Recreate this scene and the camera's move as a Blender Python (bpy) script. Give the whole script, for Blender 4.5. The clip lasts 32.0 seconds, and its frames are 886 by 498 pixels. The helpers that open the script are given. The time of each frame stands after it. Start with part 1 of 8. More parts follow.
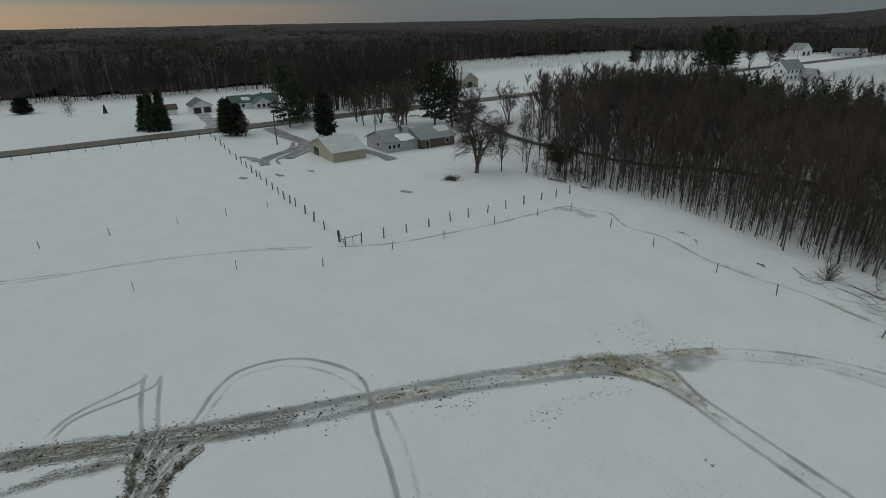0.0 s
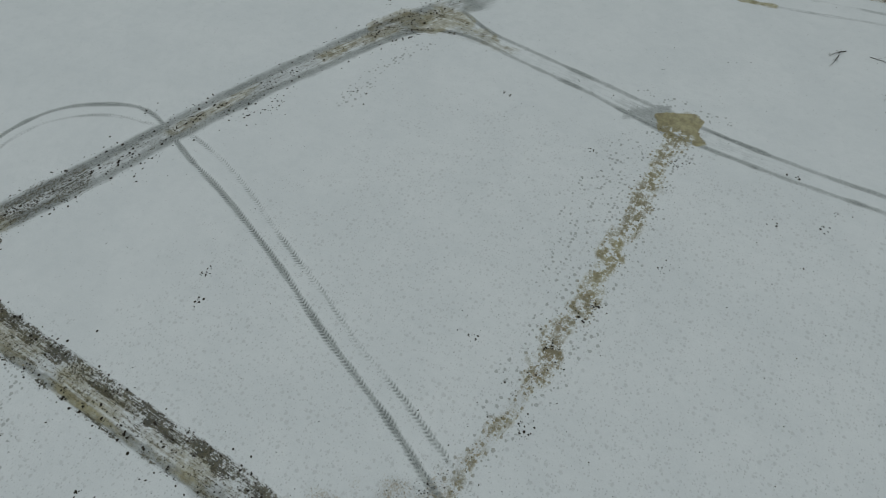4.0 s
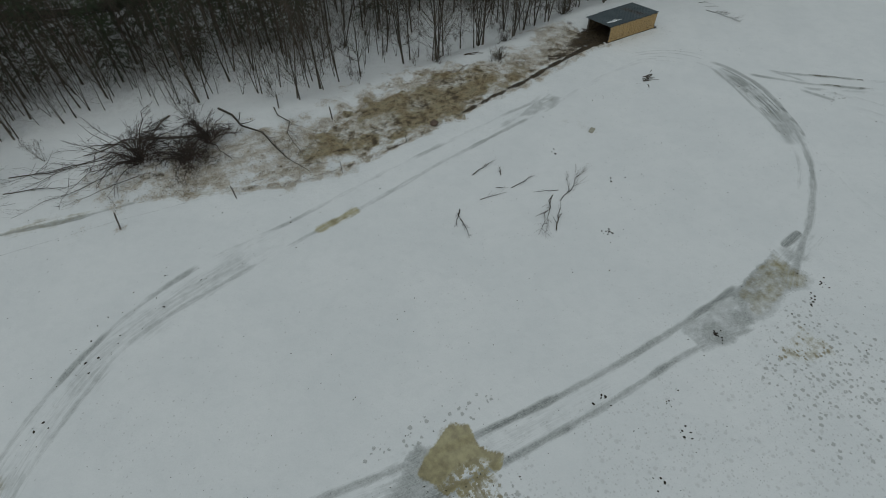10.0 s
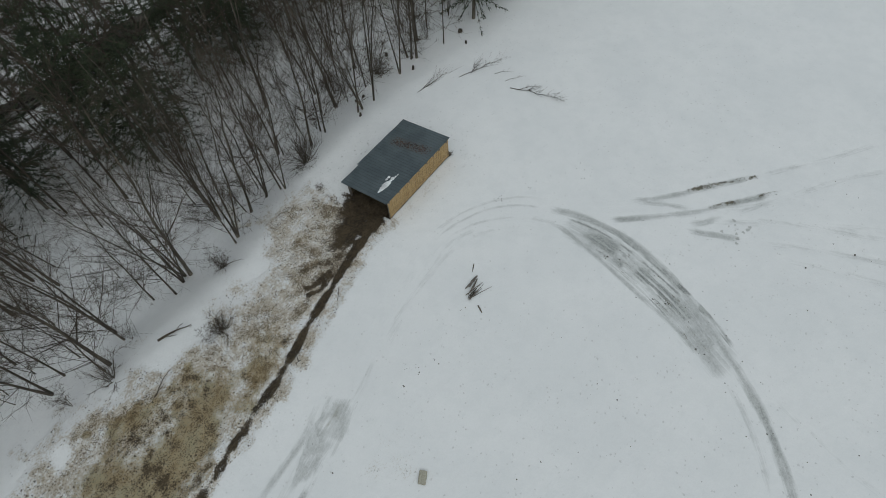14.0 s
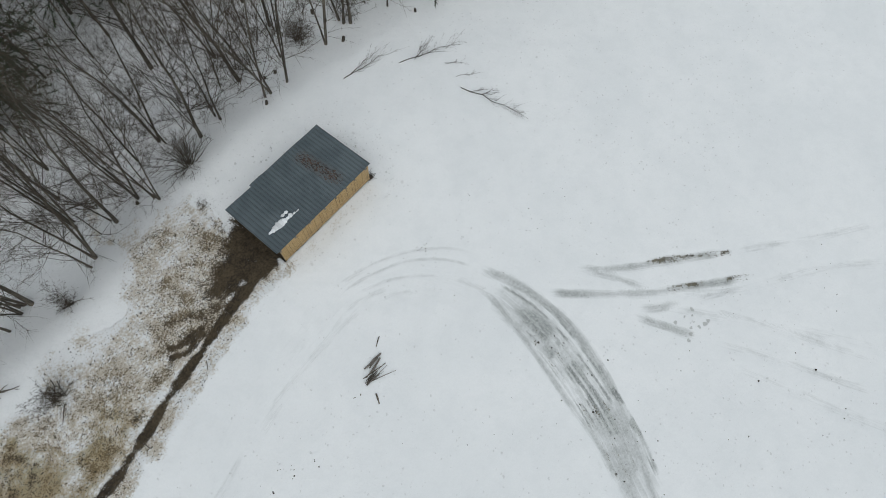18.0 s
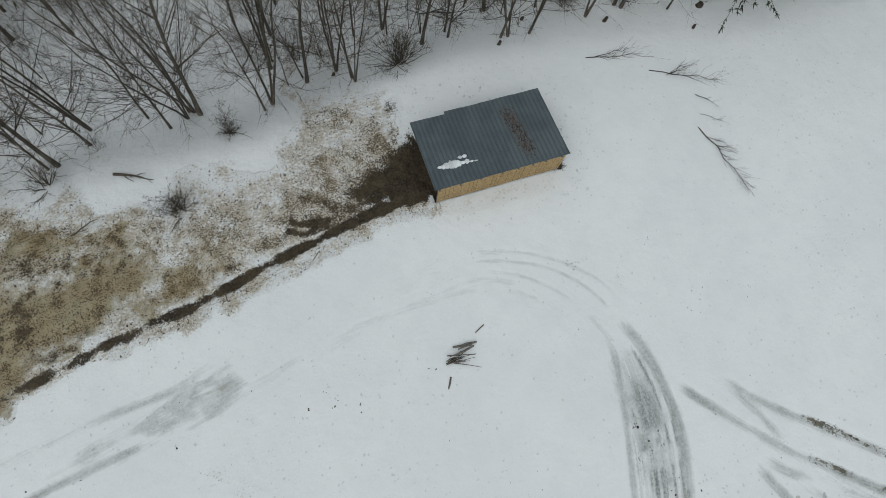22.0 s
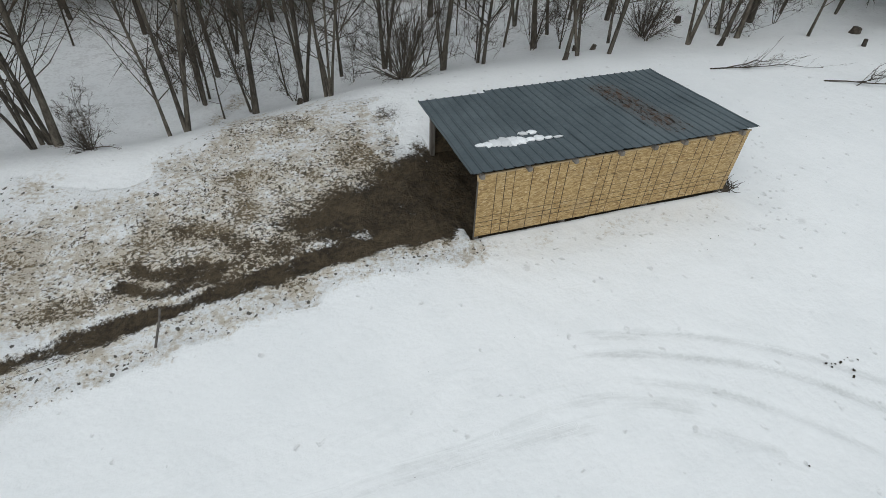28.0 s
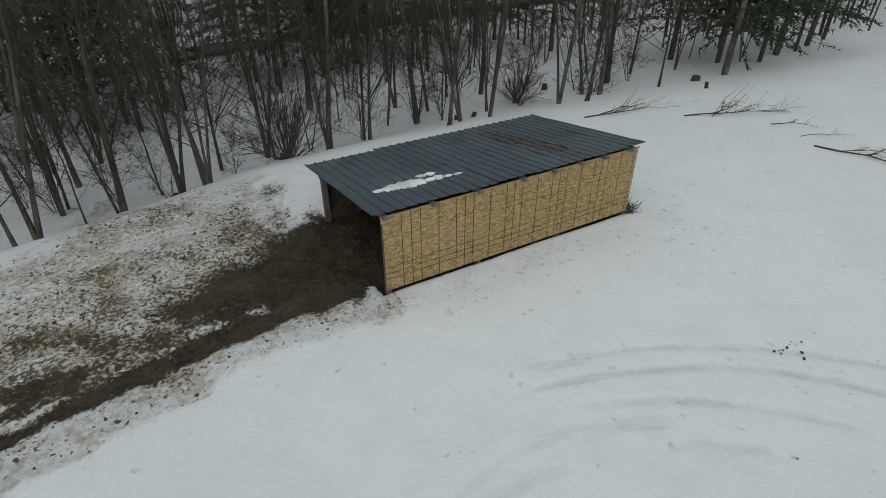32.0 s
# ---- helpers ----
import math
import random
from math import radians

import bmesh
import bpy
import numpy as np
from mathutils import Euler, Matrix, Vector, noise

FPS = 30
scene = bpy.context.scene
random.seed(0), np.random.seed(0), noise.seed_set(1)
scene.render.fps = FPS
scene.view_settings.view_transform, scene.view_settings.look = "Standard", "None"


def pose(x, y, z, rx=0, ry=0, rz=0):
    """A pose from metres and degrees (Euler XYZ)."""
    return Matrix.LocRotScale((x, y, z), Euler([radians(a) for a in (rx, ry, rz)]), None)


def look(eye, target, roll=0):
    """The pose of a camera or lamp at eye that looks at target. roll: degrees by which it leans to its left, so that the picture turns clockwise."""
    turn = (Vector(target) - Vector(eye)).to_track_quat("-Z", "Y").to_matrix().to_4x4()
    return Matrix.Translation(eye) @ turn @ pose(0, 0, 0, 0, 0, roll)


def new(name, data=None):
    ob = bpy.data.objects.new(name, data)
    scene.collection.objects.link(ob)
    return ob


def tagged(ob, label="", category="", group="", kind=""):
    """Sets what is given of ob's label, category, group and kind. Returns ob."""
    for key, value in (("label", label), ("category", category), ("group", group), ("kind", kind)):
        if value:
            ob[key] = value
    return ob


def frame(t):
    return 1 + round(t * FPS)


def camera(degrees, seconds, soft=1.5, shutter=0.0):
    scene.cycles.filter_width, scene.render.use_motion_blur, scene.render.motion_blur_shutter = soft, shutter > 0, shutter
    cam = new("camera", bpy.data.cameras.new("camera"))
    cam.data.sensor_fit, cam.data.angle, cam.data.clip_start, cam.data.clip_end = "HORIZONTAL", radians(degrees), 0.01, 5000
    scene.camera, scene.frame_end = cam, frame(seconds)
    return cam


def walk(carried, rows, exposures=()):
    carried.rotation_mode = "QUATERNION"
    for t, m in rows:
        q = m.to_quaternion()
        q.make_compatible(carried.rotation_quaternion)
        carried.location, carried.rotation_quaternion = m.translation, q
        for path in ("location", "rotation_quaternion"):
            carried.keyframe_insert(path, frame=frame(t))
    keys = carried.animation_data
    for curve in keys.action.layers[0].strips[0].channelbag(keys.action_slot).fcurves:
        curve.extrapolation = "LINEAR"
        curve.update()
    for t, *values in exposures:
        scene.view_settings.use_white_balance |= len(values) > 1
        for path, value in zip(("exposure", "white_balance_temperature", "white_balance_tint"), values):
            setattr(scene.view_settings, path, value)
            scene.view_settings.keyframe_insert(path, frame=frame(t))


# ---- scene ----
# ---- camera and its walk ----
PATH = [
    (0, (-35.47, -69.66, 32.08), (-43.12, -64.52, 28.20), -1.0),
    (0.5, (-35.52, -69.62, 32.09), (-43.13, -64.41, 28.23), -0.9),
    (1, (-35.61, -69.44, 32.20), (-43.15, -64.19, 28.26), -1.0),
    (1.5, (-35.65, -69.43, 32.09), (-42.56, -64.53, 26.77), -0.9),
    (2, (-35.53, -69.44, 31.96), (-40.99, -65.56, 24.53), -1.2),
    (2.5, (-35.99, -69.35, 32.33), (-40.46, -66.12, 23.98), -1.3),
    (3, (-36.03, -69.29, 32.05), (-40.45, -66.00, 23.71), -1.3),
    (3.5, (-36.12, -69.25, 31.97), (-39.95, -65.29, 23.63), -1.3),
    (4, (-36.22, -69.06, 31.95), (-39.17, -64.40, 23.61), -1.6),
    (4.5, (-36.35, -68.91, 31.91), (-38.49, -63.83, 23.57), -1.7),
    (6.5, (-36.90, -63.75, 31.62), (-39.20, -57.87, 23.87), -1.4),
    (7, (-37.20, -61.18, 31.18), (-39.74, -54.84, 23.87), -1.7),
    (7.5, (-38.04, -58.31, 30.80), (-40.44, -51.93, 23.48), -1.7),
    (8, (-39.21, -55.40, 30.42), (-40.49, -48.72, 23.09), -2.0),
    (8.5, (-40.66, -52.15, 30.17), (-41.12, -45.43, 22.78), -1.8),
    (9, (-41.73, -48.82, 29.90), (-41.73, -42.10, 22.50), -1.3),
    (9.5, (-42.16, -44.90, 29.91), (-40.71, -38.39, 22.46), -1.8),
    (10, (-42.71, -40.45, 30.12), (-39.58, -34.64, 22.60), -1.1),
    (10.5, (-42.27, -36.09, 30.04), (-38.44, -30.75, 22.51), -0.7),
    (11, (-40.97, -31.93, 29.97), (-36.05, -27.59, 22.42), -0.2),
    (11.5, (-38.79, -27.95, 29.84), (-32.67, -25.55, 22.30), 0.5),
    (12, (-35.45, -24.62, 29.33), (-28.98, -23.30, 21.82), 1.1),
    (12.5, (-31.00, -22.42, 28.97), (-24.46, -21.60, 21.44), 1.1),
    (13, (-25.94, -19.96, 29.03), (-19.68, -18.28, 21.42), 2.1),
    (13.5, (-19.41, -17.87, 30.02), (-14.27, -14.66, 22.07), 0.3),
    (15.5, (-6.01, -11.07, 27.59), (-4.52, -10.52, 17.71), 17.3),
    (16, (-3.81, -10.05, 28.17), (-2.89, -10.01, 18.21), 35.3),
    (16.5, (-2.40, -9.78, 28.55), (-0.78, -9.20, 18.70), 18.8),
    (17, (-2.49, -10.57, 28.56), (0.43, -8.88, 19.14), 9.2),
    (17.5, (-2.50, -10.94, 28.51), (0.39, -9.23, 19.09), 9.5),
    (18, (-2.66, -10.99, 28.48), (0.25, -9.31, 19.07), 10.7),
    (18.5, (-3.06, -10.80, 28.36), (-0.14, -9.11, 18.95), 11.4),
    (19, (-3.67, -9.99, 28.42), (-0.79, -8.39, 18.98), 13.0),
    (19.5, (-4.48, -9.44, 28.45), (-2.04, -7.47, 18.95), 15.5),
    (20, (-4.94, -8.93, 28.65), (-2.90, -6.77, 19.10), 17.3),
    (20.5, (-4.69, -8.69, 28.87), (-2.94, -6.47, 19.27), 16.1),
    (21, (-4.62, -8.89, 28.35), (-3.03, -6.57, 18.75), 15.5),
    (21.5, (-4.42, -9.07, 26.97), (-2.93, -6.66, 17.38), 14.2),
    (22, (-4.44, -8.99, 25.54), (-2.94, -6.52, 15.96), 13.8),
    (22.5, (-4.27, -8.82, 24.07), (-2.84, -6.30, 14.50), 12.4),
    (23, (-4.12, -8.43, 22.69), (-2.72, -5.91, 13.12), 11.6),
    (23.5, (-3.98, -8.17, 21.35), (-2.62, -5.61, 11.77), 10.8),
    (24, (-3.87, -8.14, 19.92), (-2.55, -5.53, 10.35), 9.6),
    (24.5, (-3.75, -8.01, 18.54), (-2.38, -5.13, 9.06), 8.3),
    (25, (-3.65, -8.25, 17.10), (-1.78, -3.20, 8.67), 3.8),
    (25.5, (-3.63, -8.40, 15.60), (-1.50, -2.22, 8.03), 2.7),
    (27.5, (-3.57, -8.36, 9.81), (-1.26, -1.57, 2.84), 2.3),
    (28, (-3.47, -8.25, 8.31), (-1.20, -1.44, 1.35), 1.9),
    (28.5, (-3.38, -8.16, 6.92), (-1.22, -1.28, -0.01), 1.5),
    (29, (-3.36, -8.14, 6.40), (-1.23, -1.25, -0.54), 1.2),
    (29.5, (-3.38, -8.15, 6.35), (-1.27, -1.25, -0.57), 1.1),
    (30, (-3.40, -8.13, 6.39), (-1.29, -1.23, -0.54), 1.0),
    (30.5, (-3.42, -8.12, 6.46), (-0.58, -1.48, -0.46), 0.6),
    (31, (-3.40, -8.12, 6.51), (0.08, -1.76, -0.38), 0.1),
    (31.5, (-3.39, -8.07, 6.58), (0.28, -1.69, -0.19), -0.0),
    (32, (-3.41, -8.07, 6.67), (0.82, -0.81, 1.25), -0.1),
]
cam = camera(78.2, 32.0, soft=0.65)
EXPOSURES = [(0.0, -0.39, 6360, 2), (3.0, -0.26, 6380, 2), (4.0, -0.33, 6380, 2), (6.5, -0.3, 6375, 2), (8.0, -0.28, 6370, 3), (9.0, -0.27, 6370, 3), (10.0, -0.36, 6370, 3), (11.0, -0.1, 6370, 2), (12.0, 0.0, 6380, 3), (13.0, -0.07, 6390, 4), (15.5, 0.42, 6440, 8), (16.5, 0.42, 6440, 8), (19.0, 0.52, 6440, 8),
             (20.0, 0.37, 6440, 8), (22.0, 0.33, 6430, 6), (24.0, 0.27, 6405, 5), (25.5, 0.3, 6440, 6), (28.0, 0.66, 6430, 8), (29.2, 0.14, 6440, 5), (30.0, -0.06, 6430, 4), (31.0, -0.05, 6430, 4), (32.0, 0.15, 6430, 5)]
walk(cam, [(t, look(eye, target, roll)) for t, eye, target, roll in PATH], EXPOSURES)

K = 0.914  # survey units to metres


def pts(*flat):
    """Survey coordinates, x and y by turns, as an array of points in metres."""
    return np.array(flat, float).reshape(-1, 2) * K


# ---- node helpers ----
def nodes_of(owner):
    owner.use_nodes = True
    tree = owner.node_tree
    tree.nodes.clear()
    return tree


def node(tree, kind, settings=None, **inputs):
    n = tree.nodes.new(kind)
    s = settings or {}
    if "data_type" in s:
        n.data_type = s["data_type"]
    if "blend_type" in s:
        n.blend_type = s["blend_type"]
    if "operation" in s:
        n.operation = s["operation"]
    if "interpolation_type" in s:
        n.interpolation_type = s["interpolation_type"]
    if "attribute_name" in s:
        n.attribute_name = s["attribute_name"]
    if "feature" in s:
        n.feature = s["feature"]
    if "voronoi_dimensions" in s:
        n.voronoi_dimensions = s["voronoi_dimensions"]
    if "sky_type" in s:
        n.sky_type, n.sun_disc, n.sun_elevation, n.sun_rotation = s["sky_type"], s["sun_disc"], s["sun_elevation"], s["sun_rotation"]
    for key, value in inputs.items():
        name = key.replace("_", " ")
        socket = n.inputs[int(key[1:])] if key[0] == "i" and key[1:].isdigit() else n.inputs[name]
        if isinstance(value, bpy.types.NodeSocket):
            tree.links.new(value, socket)
        else:
            socket.default_value = value
    return n


def rgb(r, g, b):
    return (r, g, b, 1.0)


def mixed(tree, factor, a, b):
    """Colour a where factor is 0, b where it is 1."""
    n = node(tree, "ShaderNodeMix", {"data_type": "RGBA"})
    for socket, value in ((n.inputs[0], factor), (n.inputs[6], a), (n.inputs[7], b)):
        if isinstance(value, bpy.types.NodeSocket):
            tree.links.new(value, socket)
        else:
            socket.default_value = value
    return n.outputs[2]


def math_node(tree, op, a, b=0.0, c=0.0):
    n = node(tree, "ShaderNodeMath", {"operation": op}, i0=a, i1=b)
    if op in ("MULTIPLY_ADD",):
        if isinstance(c, bpy.types.NodeSocket):
            tree.links.new(c, n.inputs[2])
        else:
            n.inputs[2].default_value = c
    return n.outputs[0]


def ramp(tree, value, lo, hi, to_lo=0.0, to_hi=1.0):
    n = node(tree, "ShaderNodeMapRange", {"interpolation_type": "SMOOTHSTEP"}, Value=value)
    for key, v in (("From Min", lo), ("From Max", hi), ("To Min", to_lo), ("To Max", to_hi)):
        n.inputs[key].default_value = v
    return n.outputs[0]


def noise_node(tree, coords, scale, detail=4.0, rough=0.55, kind="FBM"):
    return node(tree, "ShaderNodeTexNoise", None, Vector=coords, Scale=scale, Detail=detail, Roughness=rough).outputs[0]


def finish(mat, tree, color, rough, metal=0.0, height=None, strength=0.3, distance=0.05, spec=0.5):
    b = node(tree, "ShaderNodeBsdfPrincipled", None, Base_Color=color, Roughness=rough, Metallic=metal)
    b.inputs["Specular IOR Level"].default_value = spec
    if height is not None:
        bump = node(tree, "ShaderNodeBump", None, Height=height, Strength=strength, Distance=distance)
        tree.links.new(bump.outputs[0], b.inputs["Normal"])
    out = node(tree, "ShaderNodeOutputMaterial", None)
    tree.links.new(b.outputs[0], out.inputs[0])
    return mat


def surface(name, a, b, scale, rough=0.8, metal=0.0, bump=0.3, distance=0.02, stretch=(1, 1, 1), fine=6.0, spec=0.4, vary=0.25):
    """A material whose colour wanders between a and b at two scales, with fine relief and a little change from piece to piece."""
    mat = bpy.data.materials.new(name)
    tree = nodes_of(mat)
    where = node(tree, "ShaderNodeTexCoord", None).outputs["Object"]
    where = node(tree, "ShaderNodeMapping", None, Vector=where, Scale=stretch).outputs[0]
    big, small = noise_node(tree, where, scale), noise_node(tree, where, scale * fine, 5.0, 0.65)
    f = math_node(tree, "MULTIPLY_ADD", small, 0.5, math_node(tree, "MULTIPLY", big, 0.5))
    col = mixed(tree, ramp(tree, f, 0.36, 0.64), rgb(*a), rgb(*b))
    info = node(tree, "ShaderNodeObjectInfo", None).outputs["Random"]
    hsv = node(tree, "ShaderNodeHueSaturation", None, Color=col, Value=math_node(tree, "MULTIPLY_ADD", info, vary * 2, 1 - vary))
    return finish(mat, tree, hsv.outputs[0], ramp(tree, small, 0.2, 0.8, max(0.05, rough - 0.12), min(1, rough + 0.12)), metal, small, bump, distance, spec)


# ---- world, sun ----
world = bpy.data.worlds.new("overcast_sky")
scene.world = world
wt = nodes_of(world)
way = node(wt, "ShaderNodeTexCoord", None).outputs["Generated"]
parts_of = node(wt, "ShaderNodeSeparateXYZ", None, i0=way)
sky = node(wt, "ShaderNodeTexSky", {"sky_type": "NISHITA", "sun_disc": False, "sun_elevation": radians(18), "sun_rotation": radians(250)})
cloud = noise_node(wt, node(wt, "ShaderNodeMapping", None, Vector=way, Scale=(1.5, 1.5, 9.0)).outputs[0], 2.2, 5.0)
high = ramp(wt, parts_of.outputs[2], 0.0, 0.75)
grey = mixed(wt, high, rgb(0.205, 0.232, 0.265), rgb(0.72, 0.745, 0.77))
grey = mixed(wt, math_node(wt, "MULTIPLY", ramp(wt, cloud, 0.42, 0.62), 0.3), grey, rgb(0.16, 0.18, 0.21))
# the low sun colours the gap under the cloud in the west
toward = math_node(wt, "MULTIPLY_ADD", parts_of.outputs[1], -0.34, math_node(wt, "MULTIPLY", parts_of.outputs[0], -0.94))
low = math_node(wt, "MULTIPLY", ramp(wt, parts_of.outputs[2], 0.034, 0.022), ramp(wt, toward, 0.62, 0.9))
grey = mixed(wt, math_node(wt, "MULTIPLY", low, ramp(wt, cloud, 0.35, 0.6, 0.55, 1.0)), grey, rgb(0.42, 0.30, 0.245))
both = mixed(wt, 0.9, node(wt, "ShaderNodeMix", {"data_type": "RGBA", "blend_type": "MULTIPLY"}, i0=1.0).outputs[2], grey)
mul = both.node.inputs[6].links[0].from_node
wt.links.new(sky.outputs[0], mul.inputs[6])
mul.inputs[7].default_value = rgb(0.1, 0.1, 0.1)
back = node(wt, "ShaderNodeBackground", None, Color=both, Strength=0.82)
wt.links.new(back.outputs[0], node(wt, "ShaderNodeOutputWorld", None).inputs[0])

sun = new("sun", bpy.data.lights.new("sun", "SUN"))
sun.data.energy, sun.data.angle, sun.data.color = 0.55, radians(70), (1.0, 0.97, 0.93)
sun.matrix_world = look((-60, -90, 110), (0, 0, 0))


# ---- the lie of the land ----
EDGE = pts(-400, 16, -130, 15.5, -112, 19, -100, 20, -80, 15.5, -70, 14.5, -57, 15.5, -46, 12.5, -39, 10.5, -33, 8.4, -22, 9.3, -8, 9.2, 0, 11.2, 8, 11, 15, 9.8, 24, 8.6, 60, 8, 400, 6)
CREEK = pts(-400, 60, -182, 48, -164, 46.5, -149, 48.6, -135, 49.5, -124, 54, -115, 60.6, -105, 64.4, -90, 66, -78, 62, -62, 50, -45, 47, -30, 45, -15, 41, 0, 39, 30, 42, 80, 46, 400, 60)


def smooth(v):
    v = np.clip(v, 0, 1)
    return v * v * (3 - 2 * v)


def wood_edge(x):
    return np.interp(x, EDGE[:, 0], EDGE[:, 1])


LATTICE = np.random.RandomState(4).rand(256, 256)


def wander(x, y, size):
    """Smooth noise from 0 to 1 with lumps of the given size in metres."""
    u, v = np.asarray(x) / size + 311.7, np.asarray(y) / size + 127.3
    i, j = np.floor(u).astype(int), np.floor(v).astype(int)
    a, b = smooth(u - i), smooth(v - j)
    g = lambda p, q: LATTICE[(i + p) % 256, (j + q) % 256]
    return (g(0, 0) * (1 - a) + g(1, 0) * a) * (1 - b) + (g(0, 1) * (1 - a) + g(1, 1) * a) * b


def ground_z(x, y):
    x, y = np.asarray(x, float), np.asarray(y, float)
    e, c = wood_edge(x), np.interp(x, CREEK[:, 0], CREEK[:, 1])
    near = np.interp(x, (-150, -120, -60, -38, -24, -12, -3, 4, 18, 60), (0, 0.5, 0.4, 0.45, 0.8, 1.6, 1.8, 1.3, 0.5, 0.45))
    z = -near * smooth((y - (e - 3.3)) / 4.8)
    deep = np.interp(x, (-215, -165), (0.0, 1.0))
    z -= deep * (1.7 - 0.5 * near) * smooth((y - e) / np.maximum(c - e - 4, 4)) * (1 - 0.7 * smooth((y - c - 8) / 60))
    z -= deep * 0.9 * np.exp(-(((y - c) / 1.9) ** 2))
    z += 0.06 * (wander(x, y, 9) - 0.5) + 0.035 * (wander(x, y, 1.7) - 0.5)
    z += np.interp(np.hypot(x, y), (400, 900, 4000), (0, 1.0, 4)) * wander(x, y, 260)
    return z


def gz(x, y):
    return float(ground_z(x, y))


# ---- materials ----
bark = surface("bark", (0.04, 0.034, 0.0265), (0.165, 0.145, 0.116), 2.5, 0.9, bump=0.6, stretch=(1, 1, 0.3))
twig = surface("twig", (0.042, 0.034, 0.026), (0.105, 0.085, 0.064), 0.5, 0.9, bump=0.0)
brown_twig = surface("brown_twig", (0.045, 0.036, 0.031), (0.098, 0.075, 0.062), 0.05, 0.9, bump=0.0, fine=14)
birch = surface("pale_bark", (0.16, 0.15, 0.135), (0.34, 0.32, 0.29), 2.0, 0.85, bump=0.3)
needles = surface("needles", (0.022, 0.034, 0.018), (0.065, 0.085, 0.045), 1.2, 0.8, bump=0.0)
cedar_green = surface("cedar_green", (0.014, 0.02, 0.011), (0.04, 0.048, 0.026), 1.2, 0.85, bump=0.0)
grey_wood = surface("weathered_wood", (0.08, 0.07, 0.06), (0.2, 0.185, 0.165), 3, 0.9, bump=0.5, stretch=(1, 1, 0.2))
new_wood = surface("lumber", (0.34, 0.25, 0.14), (0.47, 0.36, 0.22), 4, 0.8, bump=0.3)
dung = surface("dung", (0.02, 0.016, 0.011), (0.05, 0.04, 0.028), 8, 0.85, bump=0.5)
steel_post = surface("dark_steel", (0.05, 0.05, 0.045), (0.1, 0.09, 0.08), 4, 0.6, 0.4)
asphalt = surface("wet_asphalt", (0.105, 0.09, 0.072), (0.19, 0.165, 0.13), 0.25, 0.55, bump=0.2, fine=9)
slush = surface("grey_slush", (0.16, 0.165, 0.165), (0.42, 0.43, 0.43), 0.5, 0.5, bump=0.2, fine=5)
white_siding = surface("white_siding", (0.62, 0.63, 0.64), (0.74, 0.75, 0.75), 0.8, 0.6, bump=0.1)
grey_siding = surface("grey_siding", (0.40, 0.42, 0.43), (0.52, 0.54, 0.55), 0.8, 0.6, bump=0.1)
tan_siding = surface("tan_metal_siding", (0.42, 0.38, 0.27), (0.52, 0.48, 0.36), 0.5, 0.55, bump=0.1)
brown_siding = surface("brown_siding", (0.10, 0.07, 0.055), (0.17, 0.12, 0.09), 0.8, 0.7, bump=0.2)
grey_roofing = surface("grey_roofing", (0.22, 0.235, 0.24), (0.32, 0.335, 0.34), 0.6, 0.6, bump=0.2)
pale_roofing = surface("pale_metal_roofing", (0.40, 0.42, 0.42), (0.5, 0.52, 0.52), 0.4, 0.5, bump=0.1)
green_roofing = surface("green_metal_roofing", (0.03, 0.075, 0.06), (0.055, 0.11, 0.09), 0.5, 0.5, bump=0.1)
dark_glass = surface("dark_glass", (0.02, 0.022, 0.025), (0.04, 0.043, 0.046), 1, 0.15, bump=0.0)
white_trim = surface("white_trim", (0.7, 0.7, 0.7), (0.8, 0.8, 0.8), 2, 0.5, bump=0.05)
creek_water = surface("creek_water", (0.018, 0.016, 0.012), (0.05, 0.044, 0.034), 0.3, 0.12, bump=0.15)
snow_patch = surface("old_snow", (0.74, 0.77, 0.79), (0.84, 0.86, 0.87), 3, 0.8, bump=0.5)
hay = surface("pale_hay", (0.42, 0.41, 0.33), (0.6, 0.58, 0.48), 12, 0.9, bump=0.8)
rock = surface("stump_wood", (0.035, 0.029, 0.023), (0.10, 0.083, 0.064), 6, 0.9, bump=0.7)


